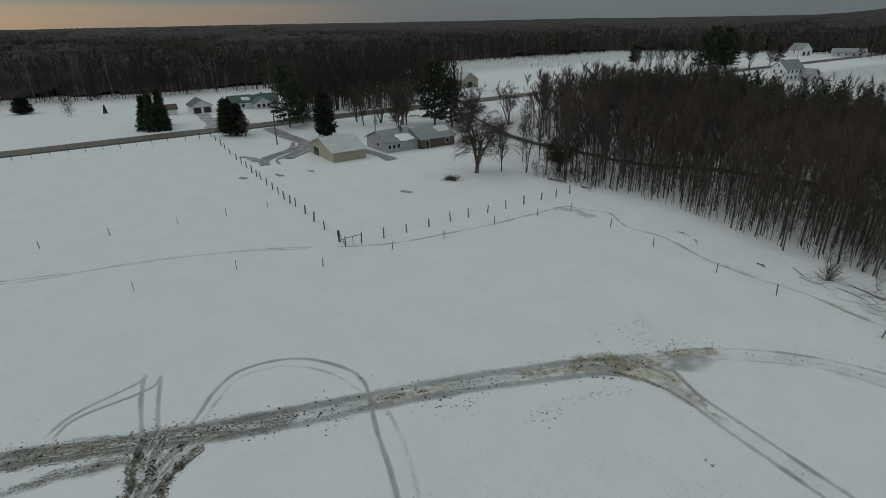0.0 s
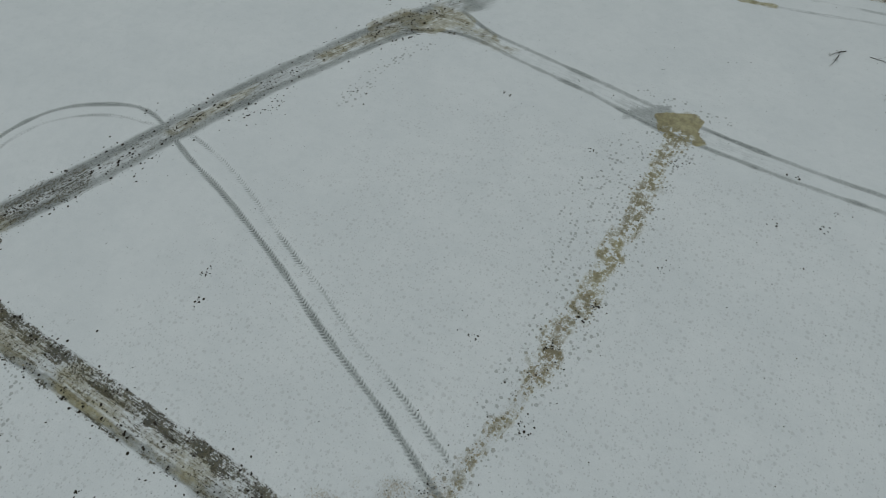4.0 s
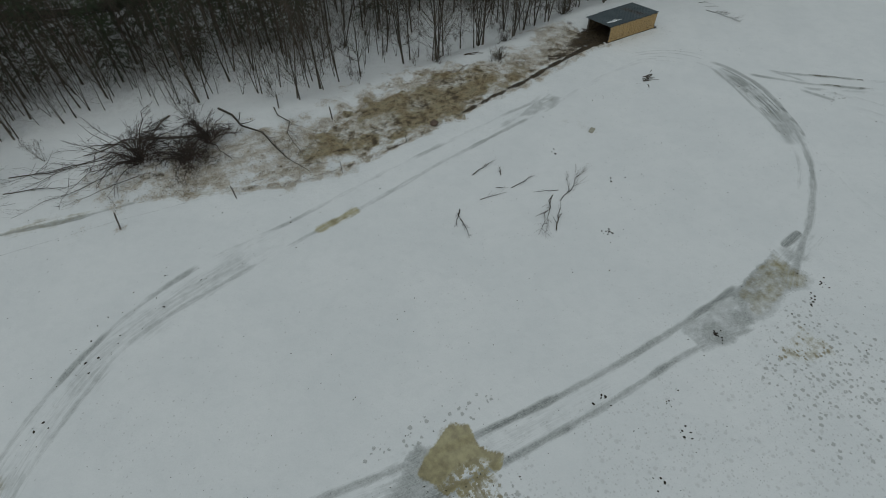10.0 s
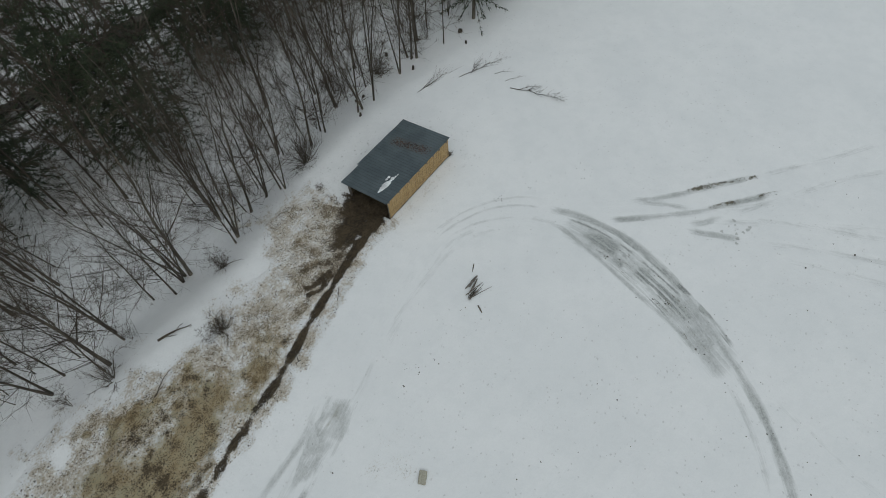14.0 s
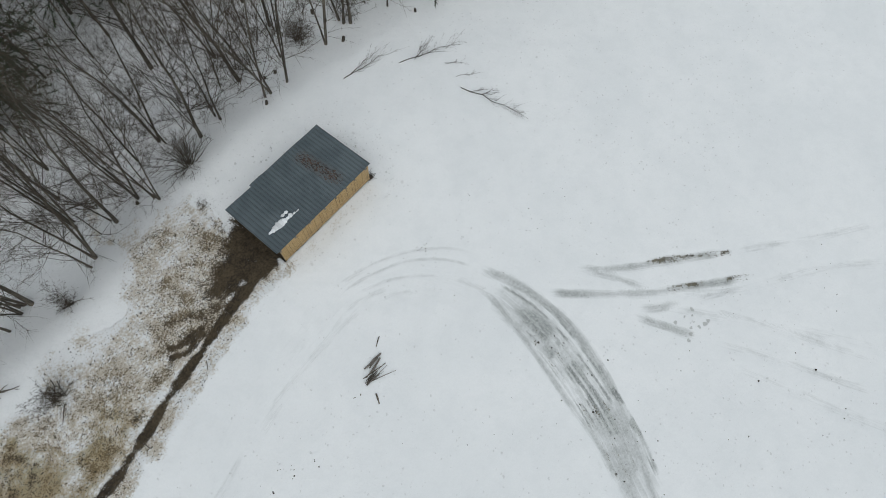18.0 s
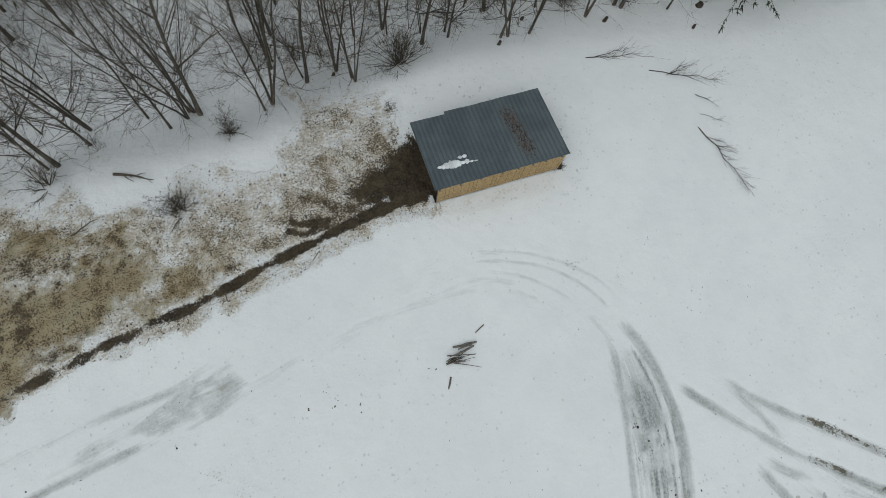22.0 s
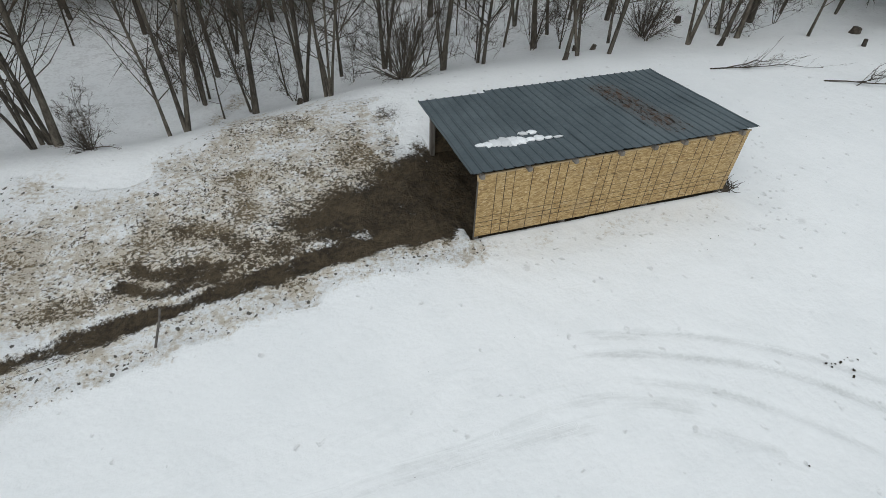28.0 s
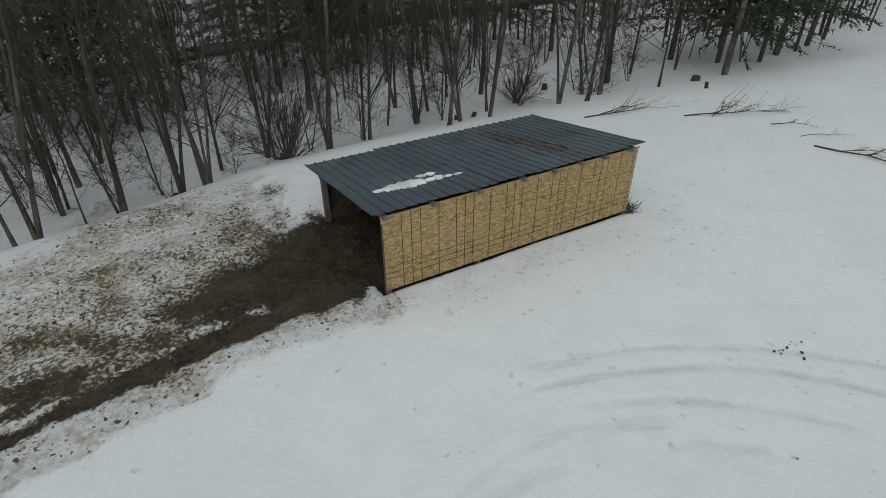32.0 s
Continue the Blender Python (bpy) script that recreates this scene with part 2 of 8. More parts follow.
def ground_material():
    mat = bpy.data.materials.new("snow_field")
    tree = nodes_of(mat)
    where = node(tree, "ShaderNodeTexCoord", None).outputs["Object"]
    mask = {n: node(tree, "ShaderNodeAttribute", {"attribute_name": n}).outputs["Fac"] for n in ("ice", "tan", "mud", "grime", "hoof", "pock", "litter", "dirt", "along", "across", "tread")}
    fine, mid, big = noise_node(tree, where, 9.0, 6.0, 0.65), noise_node(tree, where, 1.7, 5.0, 0.6), noise_node(tree, where, 0.16, 4.0)
    tiny = noise_node(tree, where, 30.0, 3.0, 0.6)
    clods = noise_node(tree, where, 13.0, 5.0, 0.7)
    blot = noise_node(tree, where, 0.9, 4.0, 0.6)
    bent = node(tree, "ShaderNodeVectorMath", {"operation": "MULTIPLY_ADD"}, i0=node(tree, "ShaderNodeTexNoise", None, Vector=where, Scale=6.0, Detail=3.0).outputs[1], i1=(0.22, 0.22, 0.0), i2=where).outputs[0]
    flat = node(tree, "ShaderNodeVectorMath", {"operation": "MULTIPLY"}, i0=bent, i1=(1.0, 1.0, 0.0)).outputs[0]

    def times(*values):
        out = values[0]
        for v in values[1:]:
            out = math_node(tree, "MULTIPLY", out, v)
        return out

    def plus(a, b):
        return math_node(tree, "ADD", a, b)

    def blend(*pairs):
        """A weighted sum of noises."""
        out = None
        for value, weight in pairs:
            term = math_node(tree, "MULTIPLY", value, weight)
            out = term if out is None else plus(out, term)
        return out

    def about(value, amount):
        """A noise as a swing of the given size about nought."""
        return math_node(tree, "MULTIPLY_ADD", value, amount, -amount / 2)

    def spots(scale, density, radius, soft, coords=flat):
        """Round marks strewn in random cells: density says how many of the cells hold one."""
        cell = node(tree, "ShaderNodeTexVoronoi", {"feature": "F1", "voronoi_dimensions": "2D"}, Vector=coords, Scale=scale, Randomness=1.0)
        pick = node(tree, "ShaderNodeSeparateColor", None, i0=cell.outputs["Color"])
        edge = math_node(tree, "MULTIPLY_ADD", pick.outputs[1], radius * 0.8, radius * 0.5)
        return times(ramp(tree, math_node(tree, "SUBTRACT", cell.outputs["Distance"], edge), 0.0, -soft), ramp(tree, math_node(tree, "SUBTRACT", density, pick.outputs[0]), 0.0, 0.06))

    def worn(m, by, amount, lo, hi):
        """The mask eaten away by a noise."""
        return times(ramp(tree, plus(m, about(by, amount)), lo, hi), ramp(tree, m, 0.02, 0.2))

    # streaks drawn out along the wheels' way, broad and fine, and the print of their lugs
    lane = node(tree, "ShaderNodeCombineXYZ", None, i0=times(mask["along"], 0.55), i1=times(mask["across"], 5.0))
    streak = noise_node(tree, lane.outputs[0], 1.0, 5.0, 0.6)
    scratch = noise_node(tree, node(tree, "ShaderNodeCombineXYZ", None, i0=times(mask["along"], 1.1), i1=times(mask["across"], 15.0), i2=3.0).outputs[0], 1.0, 4.0, 0.6)
    lug = math_node(tree, "SINE", math_node(tree, "MULTIPLY_ADD", mask["along"], 24.0, times(math_node(tree, "ABSOLUTE", mask["across"]), 16.0)))
    snow = mixed(tree, ramp(tree, big, 0.35, 0.65), rgb(0.775, 0.797, 0.805), rgb(0.815, 0.833, 0.838))
    snow = mixed(tree, ramp(tree, mid, 0.55, 0.78, 0.0, 0.22), snow, rgb(0.68, 0.705, 0.715))
    snow = mixed(tree, ramp(tree, blend((fine, 0.6), (tiny, 0.4)), 0.4, 0.62, 0.0, 0.11), snow, rgb(0.62, 0.645, 0.655))
    snow = mixed(tree, ramp(tree, blot, 0.42, 0.66, 0.0, 0.16), snow, rgb(0.66, 0.69, 0.70))
    # thawed and refrozen dimples, and a few crumbs of earth
    dimple = math_node(tree, "MAXIMUM", times(spots(2.3, plus(math_node(tree, "MULTIPLY_ADD", mask["pock"], 0.8, -0.3), about(mid, 0.6)), 0.3, 0.26), 0.8), spots(5.2, plus(times(mask["pock"], 0.5), about(mid, 0.5)), 0.3, 0.3))
    snow = mixed(tree, times(dimple, 0.42), snow, rgb(0.47, 0.475, 0.47))
    crumbs = spots(6.0, plus(times(mask["pock"], 0.035), about(blot, 0.16)), 0.16, 0.08)
    snow = mixed(tree, times(crumbs, 0.75), snow, rgb(0.10, 0.08, 0.055))
    # pressed snow and ice under the wheels
    print_f = math_node(tree, "MULTIPLY_ADD", lug, times(mask["tread"], ramp(tree, mid, 0.35, 0.6), 0.28), mask["ice"])
    wear = blend((streak, 0.5), (scratch, 0.3), (mid, 0.2))
    ice_f = times(worn(print_f, wear, 2.0, 0.15, 0.95), ramp(tree, mask["ice"], 0.02, 0.25))
    ice_col = mixed(tree, ramp(tree, blend((streak, 0.35), (scratch, 0.35), (fine, 0.3)), 0.40, 0.60), rgb(0.15, 0.162, 0.158), rgb(0.50, 0.525, 0.515))
    col = mixed(tree, ice_f, snow, ice_col)
    # stained ice; where hooves have broken the crust it shows only in patches
    broken = ramp(tree, mask["hoof"], 0.45, 0.8)
    tan_n = blend((streak, 0.4), (mid, 0.4), (fine, 0.2))
    tan_f = times(worn(mask["tan"], tan_n, 1.6, 0.2, 0.75), math_node(tree, "SUBTRACT", 1.0, times(broken, ramp(tree, blend((mid, 0.6), (fine, 0.4)), 0.52, 0.44))))
    tan_col = mixed(tree, ramp(tree, blend((mid, 0.5), (big, 0.5)), 0.36, 0.62), rgb(0.44, 0.39, 0.20), rgb(0.225, 0.19, 0.095))
    fouled = mixed(tree, ramp(tree, blend((mid, 0.4), (blot, 0.6)), 0.40, 0.60), rgb(0.285, 0.245, 0.125), rgb(0.15, 0.12, 0.062))
    tan_col = mixed(tree, ramp(tree, mask["grime"], 0.3, 0.6), tan_col, fouled)
    col = mixed(tree, times(tan_f, 0.9), col, tan_col)
    # earth that wheels have churned up and dragged along
    drag = blend((streak, 0.25), (scratch, 0.15), (noise_node(tree, where, 4.5, 5.0, 0.7), 0.35), (clods, 0.25))
    dirt_f = worn(mask["dirt"], drag, 4.6, 0.36, 0.62)
    dirt_col = mixed(tree, ramp(tree, blend((fine, 0.6), (blot, 0.4)), 0.38, 0.62), rgb(0.032, 0.028, 0.016), rgb(0.15, 0.134, 0.08))
    col = mixed(tree, times(dirt_f, 0.9), col, dirt_col)
    col = mixed(tree, times(spots(4.5, plus(times(mask["dirt"], 0.75), about(blot, 0.5)), 0.24, 0.1), ramp(tree, mask["dirt"], 0.08, 0.3), 0.9), col, rgb(0.03, 0.026, 0.016))
    # trampled dung and mud in the snow of the pen: the more grime, the more of the ground its clods cover
    lumps = blend((clods, 0.74), (mid, 0.26))
    stain = times(ramp(tree, plus(mask["grime"], plus(about(blot, 1.8), about(fine, 2.2))), 0.3, 0.95, 0.0, 0.62), ramp(tree, mask["grime"], 0.02, 0.3))
    col = mixed(tree, stain, col, mixed(tree, ramp(tree, blend((fine, 0.5), (blot, 0.5)), 0.38, 0.62), rgb(0.53, 0.44, 0.29), rgb(0.36, 0.27, 0.14)))
    cover = plus(plus(lumps, about(blot, 0.17)), math_node(tree, "MULTIPLY_ADD", mask["grime"], 0.42, -0.42))
    grime_f = times(ramp(tree, cover, 0.41, 0.475), ramp(tree, mask["grime"], 0.02, 0.2))
    grime_col = mixed(tree, ramp(tree, blend((tiny, 0.5), (blot, 0.5)), 0.4, 0.6), rgb(0.042, 0.029, 0.015), rgb(0.155, 0.112, 0.056))
    col = mixed(tree, times(grime_f, 0.88), col, grime_col)
    pats = spots(4.6, plus(times(mask["grime"], 0.42), about(blot, 0.5)), 0.19, 0.06)
    pats = times(math_node(tree, "MAXIMUM", pats, spots(9.0, plus(times(mask["grime"], 0.5), about(blot, 0.4)), 0.2, 0.08)), ramp(tree, mask["grime"], 0.12, 0.3))
    col = mixed(tree, times(pats, 0.9), col, rgb(0.04, 0.032, 0.02))
    mud_n = blend((clods, 0.4), (mid, 0.35), (blot, 0.25))
    mud_f = worn(mask["mud"], mud_n, 2.9, 0.36, 0.66)
    mud_col = mixed(tree, ramp(tree, blend((fine, 0.6), (blot, 0.4)), 0.36, 0.64), rgb(0.024, 0.0175, 0.0105), rgb(0.088, 0.066, 0.039))
    col = mixed(tree, mud_f, col, mud_col)
    # hoof holes, their shadow mixed into the colour as grey; brown in stained ice
    hole = times(spots(3.0, plus(times(mask["hoof"], 0.62), about(mid, 1.2)), 0.36, 0.16), ramp(tree, mask["hoof"], 0.05, 0.25))
    in_tan = ramp(tree, mask["tan"], 0.03, 0.3)
    col = mixed(tree, times(hole, math_node(tree, "MULTIPLY_ADD", in_tan, 0.24, 0.52)), col, mixed(tree, in_tan, rgb(0.27, 0.275, 0.255), rgb(0.285, 0.245, 0.14)))
    lit_f = times(ramp(tree, plus(fine, times(mid, 0.75)), 0.83, 1.0, 0.0, 0.85), mask["litter"])
    col = mixed(tree, lit_f, col, rgb(0.10, 0.08, 0.06))
    height = blend((fine, 0.22), (mid, 0.8), (blot, 1.1))
    height = math_node(tree, "SUBTRACT", height, times(math_node(tree, "MAXIMUM", hole, times(dimple, 0.5)), 0.7))
    churned = ramp(tree, math_node(tree, "MAXIMUM", math_node(tree, "MAXIMUM", mask["grime"], mask["mud"]), mask["dirt"]), 0.1, 0.6)
    height = plus(height, times(clods, 2.2, churned))
    rough = math_node(tree, "SUBTRACT", 0.75, times(ice_f, 0.35))
    rough = math_node(tree, "SUBTRACT", rough, times(mud_f, 0.1))
    return finish(mat, tree, col, rough, 0.0, height, 0.6, 0.09, 0.3)


snow_field = ground_material()


# ---- mesh helpers ----
def mesh_from(name, verts, faces, material, flat=False, materials=None):
    """A mesh of triangles or quads from arrays."""
    verts, faces = np.asarray(verts, np.float32).reshape(-1, 3), np.asarray(faces, np.int32)
    n, k = faces.shape
    me = bpy.data.meshes.new(name)
    me.vertices.add(len(verts)), me.loops.add(n * k), me.polygons.add(n)
    me.vertices.foreach_set("co", verts.ravel())
    me.loops.foreach_set("vertex_index", faces.ravel())
    me.polygons.foreach_set("loop_start", np.arange(0, n * k, k, dtype=np.int32))
    me.polygons.foreach_set("use_smooth", np.full(n, not flat))
    me.materials.append(material)
    me.update(calc_edges=True)
    return me


def part(name, data, material, parent, label=""):
    """Links a bmesh or a ready mesh as one mesh object under a thing or a part."""
    if isinstance(data, bmesh.types.BMesh):
        me = bpy.data.meshes.new(name)
        data.to_mesh(me), data.free()
        me.materials.append(material)
    else:
        me = data
    ob = new(name, me)
    ob.parent = parent
    return tagged(ob, label)


def thing(name, label, category, at=None, group="", kind=""):
    ob = new(name)
    ob.matrix_basis = at or Matrix()
    return tagged(ob, label, category, group, kind)


def box(bm, lo, hi, bevel=0.0, m=None):
    """A box between two corners, with its edges taken off."""
    lo, hi = Vector(lo), Vector(hi)
    made = bmesh.ops.create_cube(bm, size=1.0, matrix=Matrix.LocRotScale((lo + hi) / 2, None, hi - lo))["verts"]
    if bevel:
        edges = list({e for v in made for e in v.link_edges})
        out = bmesh.ops.bevel(bm, geom=edges, offset=bevel, segments=1, affect="EDGES")
        made = list({v for f in out["faces"] for v in f.verts} | {v for v in made if v.is_valid})
    if m is not None:
        bmesh.ops.transform(bm, matrix=m, verts=made)
    return made


def boxed(lo, hi, bevel=0.0, m=None):
    bm = bmesh.new()
    box(bm, lo, hi, bevel, m)
    return bm


class Sticks:
    """Gathers tapered tubes and slivers into one array mesh of triangles."""

    def __init__(self):
        self.v, self.f, self.n = [], [], 0

    def tube(self, path, radii, sides=4):
        path = np.asarray(path, float)
        ahead = np.gradient(path, axis=0)
        ahead /= np.linalg.norm(ahead, axis=1, keepdims=True) + 1e-9
        side = np.cross(ahead, (0.31, 0.77, 0.55) if abs(ahead[0] @ (0.31, 0.77, 0.55)) < 0.9 else (0.9, -0.3, 0.1))
        side /= np.linalg.norm(side, axis=1, keepdims=True) + 1e-9
        up = np.cross(ahead, side)
        a = np.arange(sides) * 2 * np.pi / sides
        ring = path[:, None] + np.asarray(radii)[:, None, None] * (np.cos(a)[None, :, None] * side[:, None] + np.sin(a)[None, :, None] * up[:, None])
        self.v.append(ring.reshape(-1, 3))
        k = len(path)
        i, j = np.meshgrid(np.arange(k - 1), np.arange(sides), indexing="ij")
        p, q = i * sides + j, i * sides + (j + 1) % sides
        quads = np.stack([p, q, q + sides, p + sides], -1).reshape(-1, 4) + self.n
        tris = np.concatenate([quads[:, :3], quads[:, [0, 2, 3]]])
        cap = np.array([[(k - 1) * sides, (k - 1) * sides + s, (k - 1) * sides + s + 1] for s in range(1, sides - 1)]) + self.n
        self.f += [tris, cap]
        self.n += k * sides

    def sliver(self, base, tip, wide, across):
        """A thin twig or blade: one long triangle with a bend in the middle."""
        base, tip, across = np.asarray(base, float), np.asarray(tip, float), np.asarray(across, float)
        self.v.append(np.array([base - across * wide, base + across * wide, tip]))
        self.f.append(np.array([[0, 1, 2]]) + self.n)
        self.n += 3

    def slivers(self, base, tip, wide, across):
        k = len(base)
        v = np.stack([base - across * wide[:, None], base + across * wide[:, None], tip], 1).reshape(-1, 3)
        self.v.append(v)
        self.f.append(np.arange(3 * k).reshape(-1, 3) + self.n)
        self.n += 3 * k

    def arrays(self):
        return np.concatenate(self.v), np.concatenate(self.f)

    def mesh(self, name, material, flat=False):
        v, f = self.arrays()
        return mesh_from(name, v, f, material, flat)


def unit(v):
    return v / (np.linalg.norm(v, axis=-1, keepdims=True) + 1e-9)


def bare_tree(rng, height, radius, limbs, subs, twigs, fork=0.0, thick=1.0, low=0.3, sides=6, reach=1.0, fine=1.0):
    """Trunk and crown of a leafless tree, as two Sticks."""
    trunk, crown = Sticks(), Sticks()
    stems = [(0.0, 0.0)] if not fork else [(rng.uniform(0, 6.3), fork * rng.uniform(0.6, 1.2)) for _ in range(rng.randint(2, 4))]
    for turn, lean in stems:
        k = 9
        h = height * rng.uniform(0.85, 1.0)
        u = np.linspace(0, 1, k)
        drift = np.cumsum(rng.normal(0, 0.016 * h, (k, 2)), axis=0) * u[:, None]
        stem = np.c_[drift + np.c_[np.cos(turn) * u * lean * h, np.sin(turn) * u * lean * h], u * h - 0.25]
        rad = radius * (1.15 - u) ** 0.9 * np.where(u == 0, 1.35, 1.0) / (1.0 if len(stems) == 1 else 1.35)
        trunk.tube(stem, np.maximum(rad, 0.012), sides)
        for _ in range(int(limbs / len(stems))):
            s = rng.uniform(low, 0.97)
            at = np.array([np.interp(s, u, stem[:, c]) for c in range(3)])
            r0 = np.interp(s, u, rad)
            az, el = rng.uniform(0, 6.283), radians(rng.uniform(22, 68))
            length = reach * h * (0.10 + 0.30 * (1 - s) ** 0.8) * rng.uniform(0.7, 1.25)
            d = np.array([np.cos(az) * np.cos(el), np.sin(az) * np.cos(el), np.sin(el)])
            m = np.linspace(0, 1, 4)[:, None]
            limb = at + d * m * length + np.array([0, 0, 0.22]) * length * m**2 + rng.normal(0, 0.035 * length, (4, 3)) * m
            rl = max(min(r0 * 0.42, 0.045), 0.010) * thick
            crown.tube(limb, rl * (1.05 - 0.85 * m[:, 0]), 3)
            for _ in range(subs):
                w = rng.uniform(0.2, 0.95)
                p = np.array([np.interp(w, m[:, 0], limb[:, c]) for c in range(3)])
                e = unit(d * 0.6 + rng.normal(0, 0.6, 3) + np.array([0, 0, 0.25])) * length * rng.uniform(0.2, 0.45)
                q = p + e
                crown.tube([p, p + e * 0.5 + rng.normal(0, 0.03, 3) * length * 0.5, q], np.array([0.5, 0.35, 0.12]) * rl, 3)
                if twigs:
                    w2 = rng.uniform(0.15, 1.0, (twigs, 1))
                    b = p + e * w2
                    t = b + unit(e * 0.9 + rng.normal(0, 0.8, (twigs, 3)) * np.linalg.norm(e)) * rng.uniform(0.25, 0.8, (twigs, 1)) * min(1.5, 0.35 * length)
                    crown.slivers(b, t, np.full(twigs, 0.008 * thick * fine), unit(rng.normal(0, 1, (twigs, 3))))
    return trunk, crown


def conifer(rng, height, spread, layers, around, tufts, droop=0.25, shape=1.0, low=0.08, tuft=0.35, wide=0.5, uneven=(0.6, 1.15), stout=0.018):
    """Trunk and needle crown of an evergreen."""
    trunk, crown = Sticks(), Sticks()
    u = np.linspace(0, 1, 6)
    stem = np.c_[rng.normal(0, 0.008 * height, (6, 2)) * u[:, None], u * height - 0.3]
    trunk.tube(stem, np.maximum(stout * height * (1.05 - u), 0.02), 6)
    for i in range(layers):
        s = low + (0.985 - low) * (i + rng.uniform(-0.3, 0.3)) / layers
        s = min(max(s, low), 0.99)
        reach0 = spread * ((1 - s) ** shape) + 0.12
        for a in rng.uniform(0, 6.283, around):
            reach = reach0 * rng.uniform(*uneven)
            out = np.array([np.cos(a), np.sin(a), 0.0])
            m = np.linspace(0, 1, 4)[:, None]
            br = np.array([0, 0, s * height]) + out * reach * m + np.array([0, 0, 1.0]) * reach * (0.12 * m - droop * m**2)
            crown.tube(br, 0.012 * height / 8 * (1.1 - m[:, 0]) + 0.004, 3)
            w = np.sqrt(rng.uniform(0.04, 1.0, (tufts, 1)))
            base = br[0] + (br[-1] - br[0]) * w + np.array([0, 0, 1.0]) * reach * 0.06 * (1 - w)
            tip = base + unit(out * 0.8 + rng.normal(0, 0.6, (tufts, 3)) + np.array([0, 0, -0.1])) * tuft * rng.uniform(0.6, 1.4, (tufts, 1))
            crown.slivers(base, tip, tuft * wide * rng.uniform(0.3, 0.7, tufts), unit(rng.normal(0, 1, (tufts, 3)) * np.array([1, 1, 0.5])))
    crown.sliver((0, 0, height * 0.94), (0, 0, height * 1.02), 0.06, (1, 0, 0))
    return trunk, crown


def planted(stick_arrays, places, rng, lo=0.8, hi=1.2):
    """Copies of template arrays joined: places are rows of x, y, z."""
    out_v, out_f, n = [], [], 0
    pick = rng.randint(0, len(stick_arrays), len(places))
    for k, (v, f) in enumerate(stick_arrays):
        some = places[pick == k]
        if not len(some):
            continue
        a, s = rng.uniform(0, 6.283, len(some)), rng.uniform(lo, hi, len(some))
        c, d = np.cos(a) * s, np.sin(a) * s
        x = v[None, :, 0] * c[:, None] - v[None, :, 1] * d[:, None] + some[:, 0:1]
        y = v[None, :, 0] * d[:, None] + v[None, :, 1] * c[:, None] + some[:, 1:2]
        z = v[None, :, 2] * s[:, None] + some[:, 2:3]
        out_v.append(np.stack([x, y, z], -1).reshape(-1, 3))
        out_f.append((f[None] + (np.arange(len(some)) * len(v))[:, None, None]).reshape(-1, 3) + n)
        n += len(some) * len(v)
    return np.concatenate(out_v), np.concatenate(out_f)


def inside(x, y, poly):
    """Which points lie in a polygon."""
    x, y = np.asarray(x), np.asarray(y)
    hit = np.zeros(x.shape, bool)
    for (x0, y0), (x1, y1) in zip(poly, np.roll(poly, -1, axis=0)):
        if y0 != y1:
            hit ^= ((y0 > y) != (y1 > y)) & (x < (x1 - x0) * (y - y0) / (y1 - y0) + x0)
    return hit


def simple_tree(rng, height, radius, limbs, twigs, wide, low=0.3, steep=(25, 65), spray=0.75, lift=0.15):
    """A leafless tree for the depth of the wood, as one array pair: a trunk, limbs and many fine twigs."""
    s = Sticks()
    u = np.linspace(0, 1, 4)
    stem = np.c_[np.cumsum(rng.normal(0, 0.02 * height, (4, 2)), axis=0) * u[:, None], u * height - 0.3]
    s.tube(stem, radius * (1.1 - u), 4)
    w = rng.uniform(low, 0.97, limbs)
    at = np.stack([np.interp(w, u, stem[:, k]) for k in range(3)], -1)
    az, el = rng.uniform(0, 6.283, limbs), np.radians(rng.uniform(*steep, limbs))
    long = height * (0.10 + 0.28 * (1 - w) ** 0.8) * rng.uniform(0.7, 1.25, limbs)
    d = np.stack([np.cos(az) * np.cos(el), np.sin(az) * np.cos(el), np.sin(el)], -1)
    for p, q, n in zip(at, at + d * long[:, None], long):
        s.tube([p, q], [radius * 0.3, radius * 0.08], 3)
    k = rng.randint(0, limbs, twigs)
    base = at[k] + d[k] * long[k, None] * rng.uniform(0.15, 1.0, (twigs, 1))
    tip = base + unit(d[k] + rng.normal(0, spray, (twigs, 3)) + np.array([0, 0, lift])) * rng.uniform(0.06, 0.15, (twigs, 1)) * height
    s.slivers(base, tip, np.full(twigs, wide), unit(rng.normal(0, 1, (twigs, 3))))
    return s.arrays()


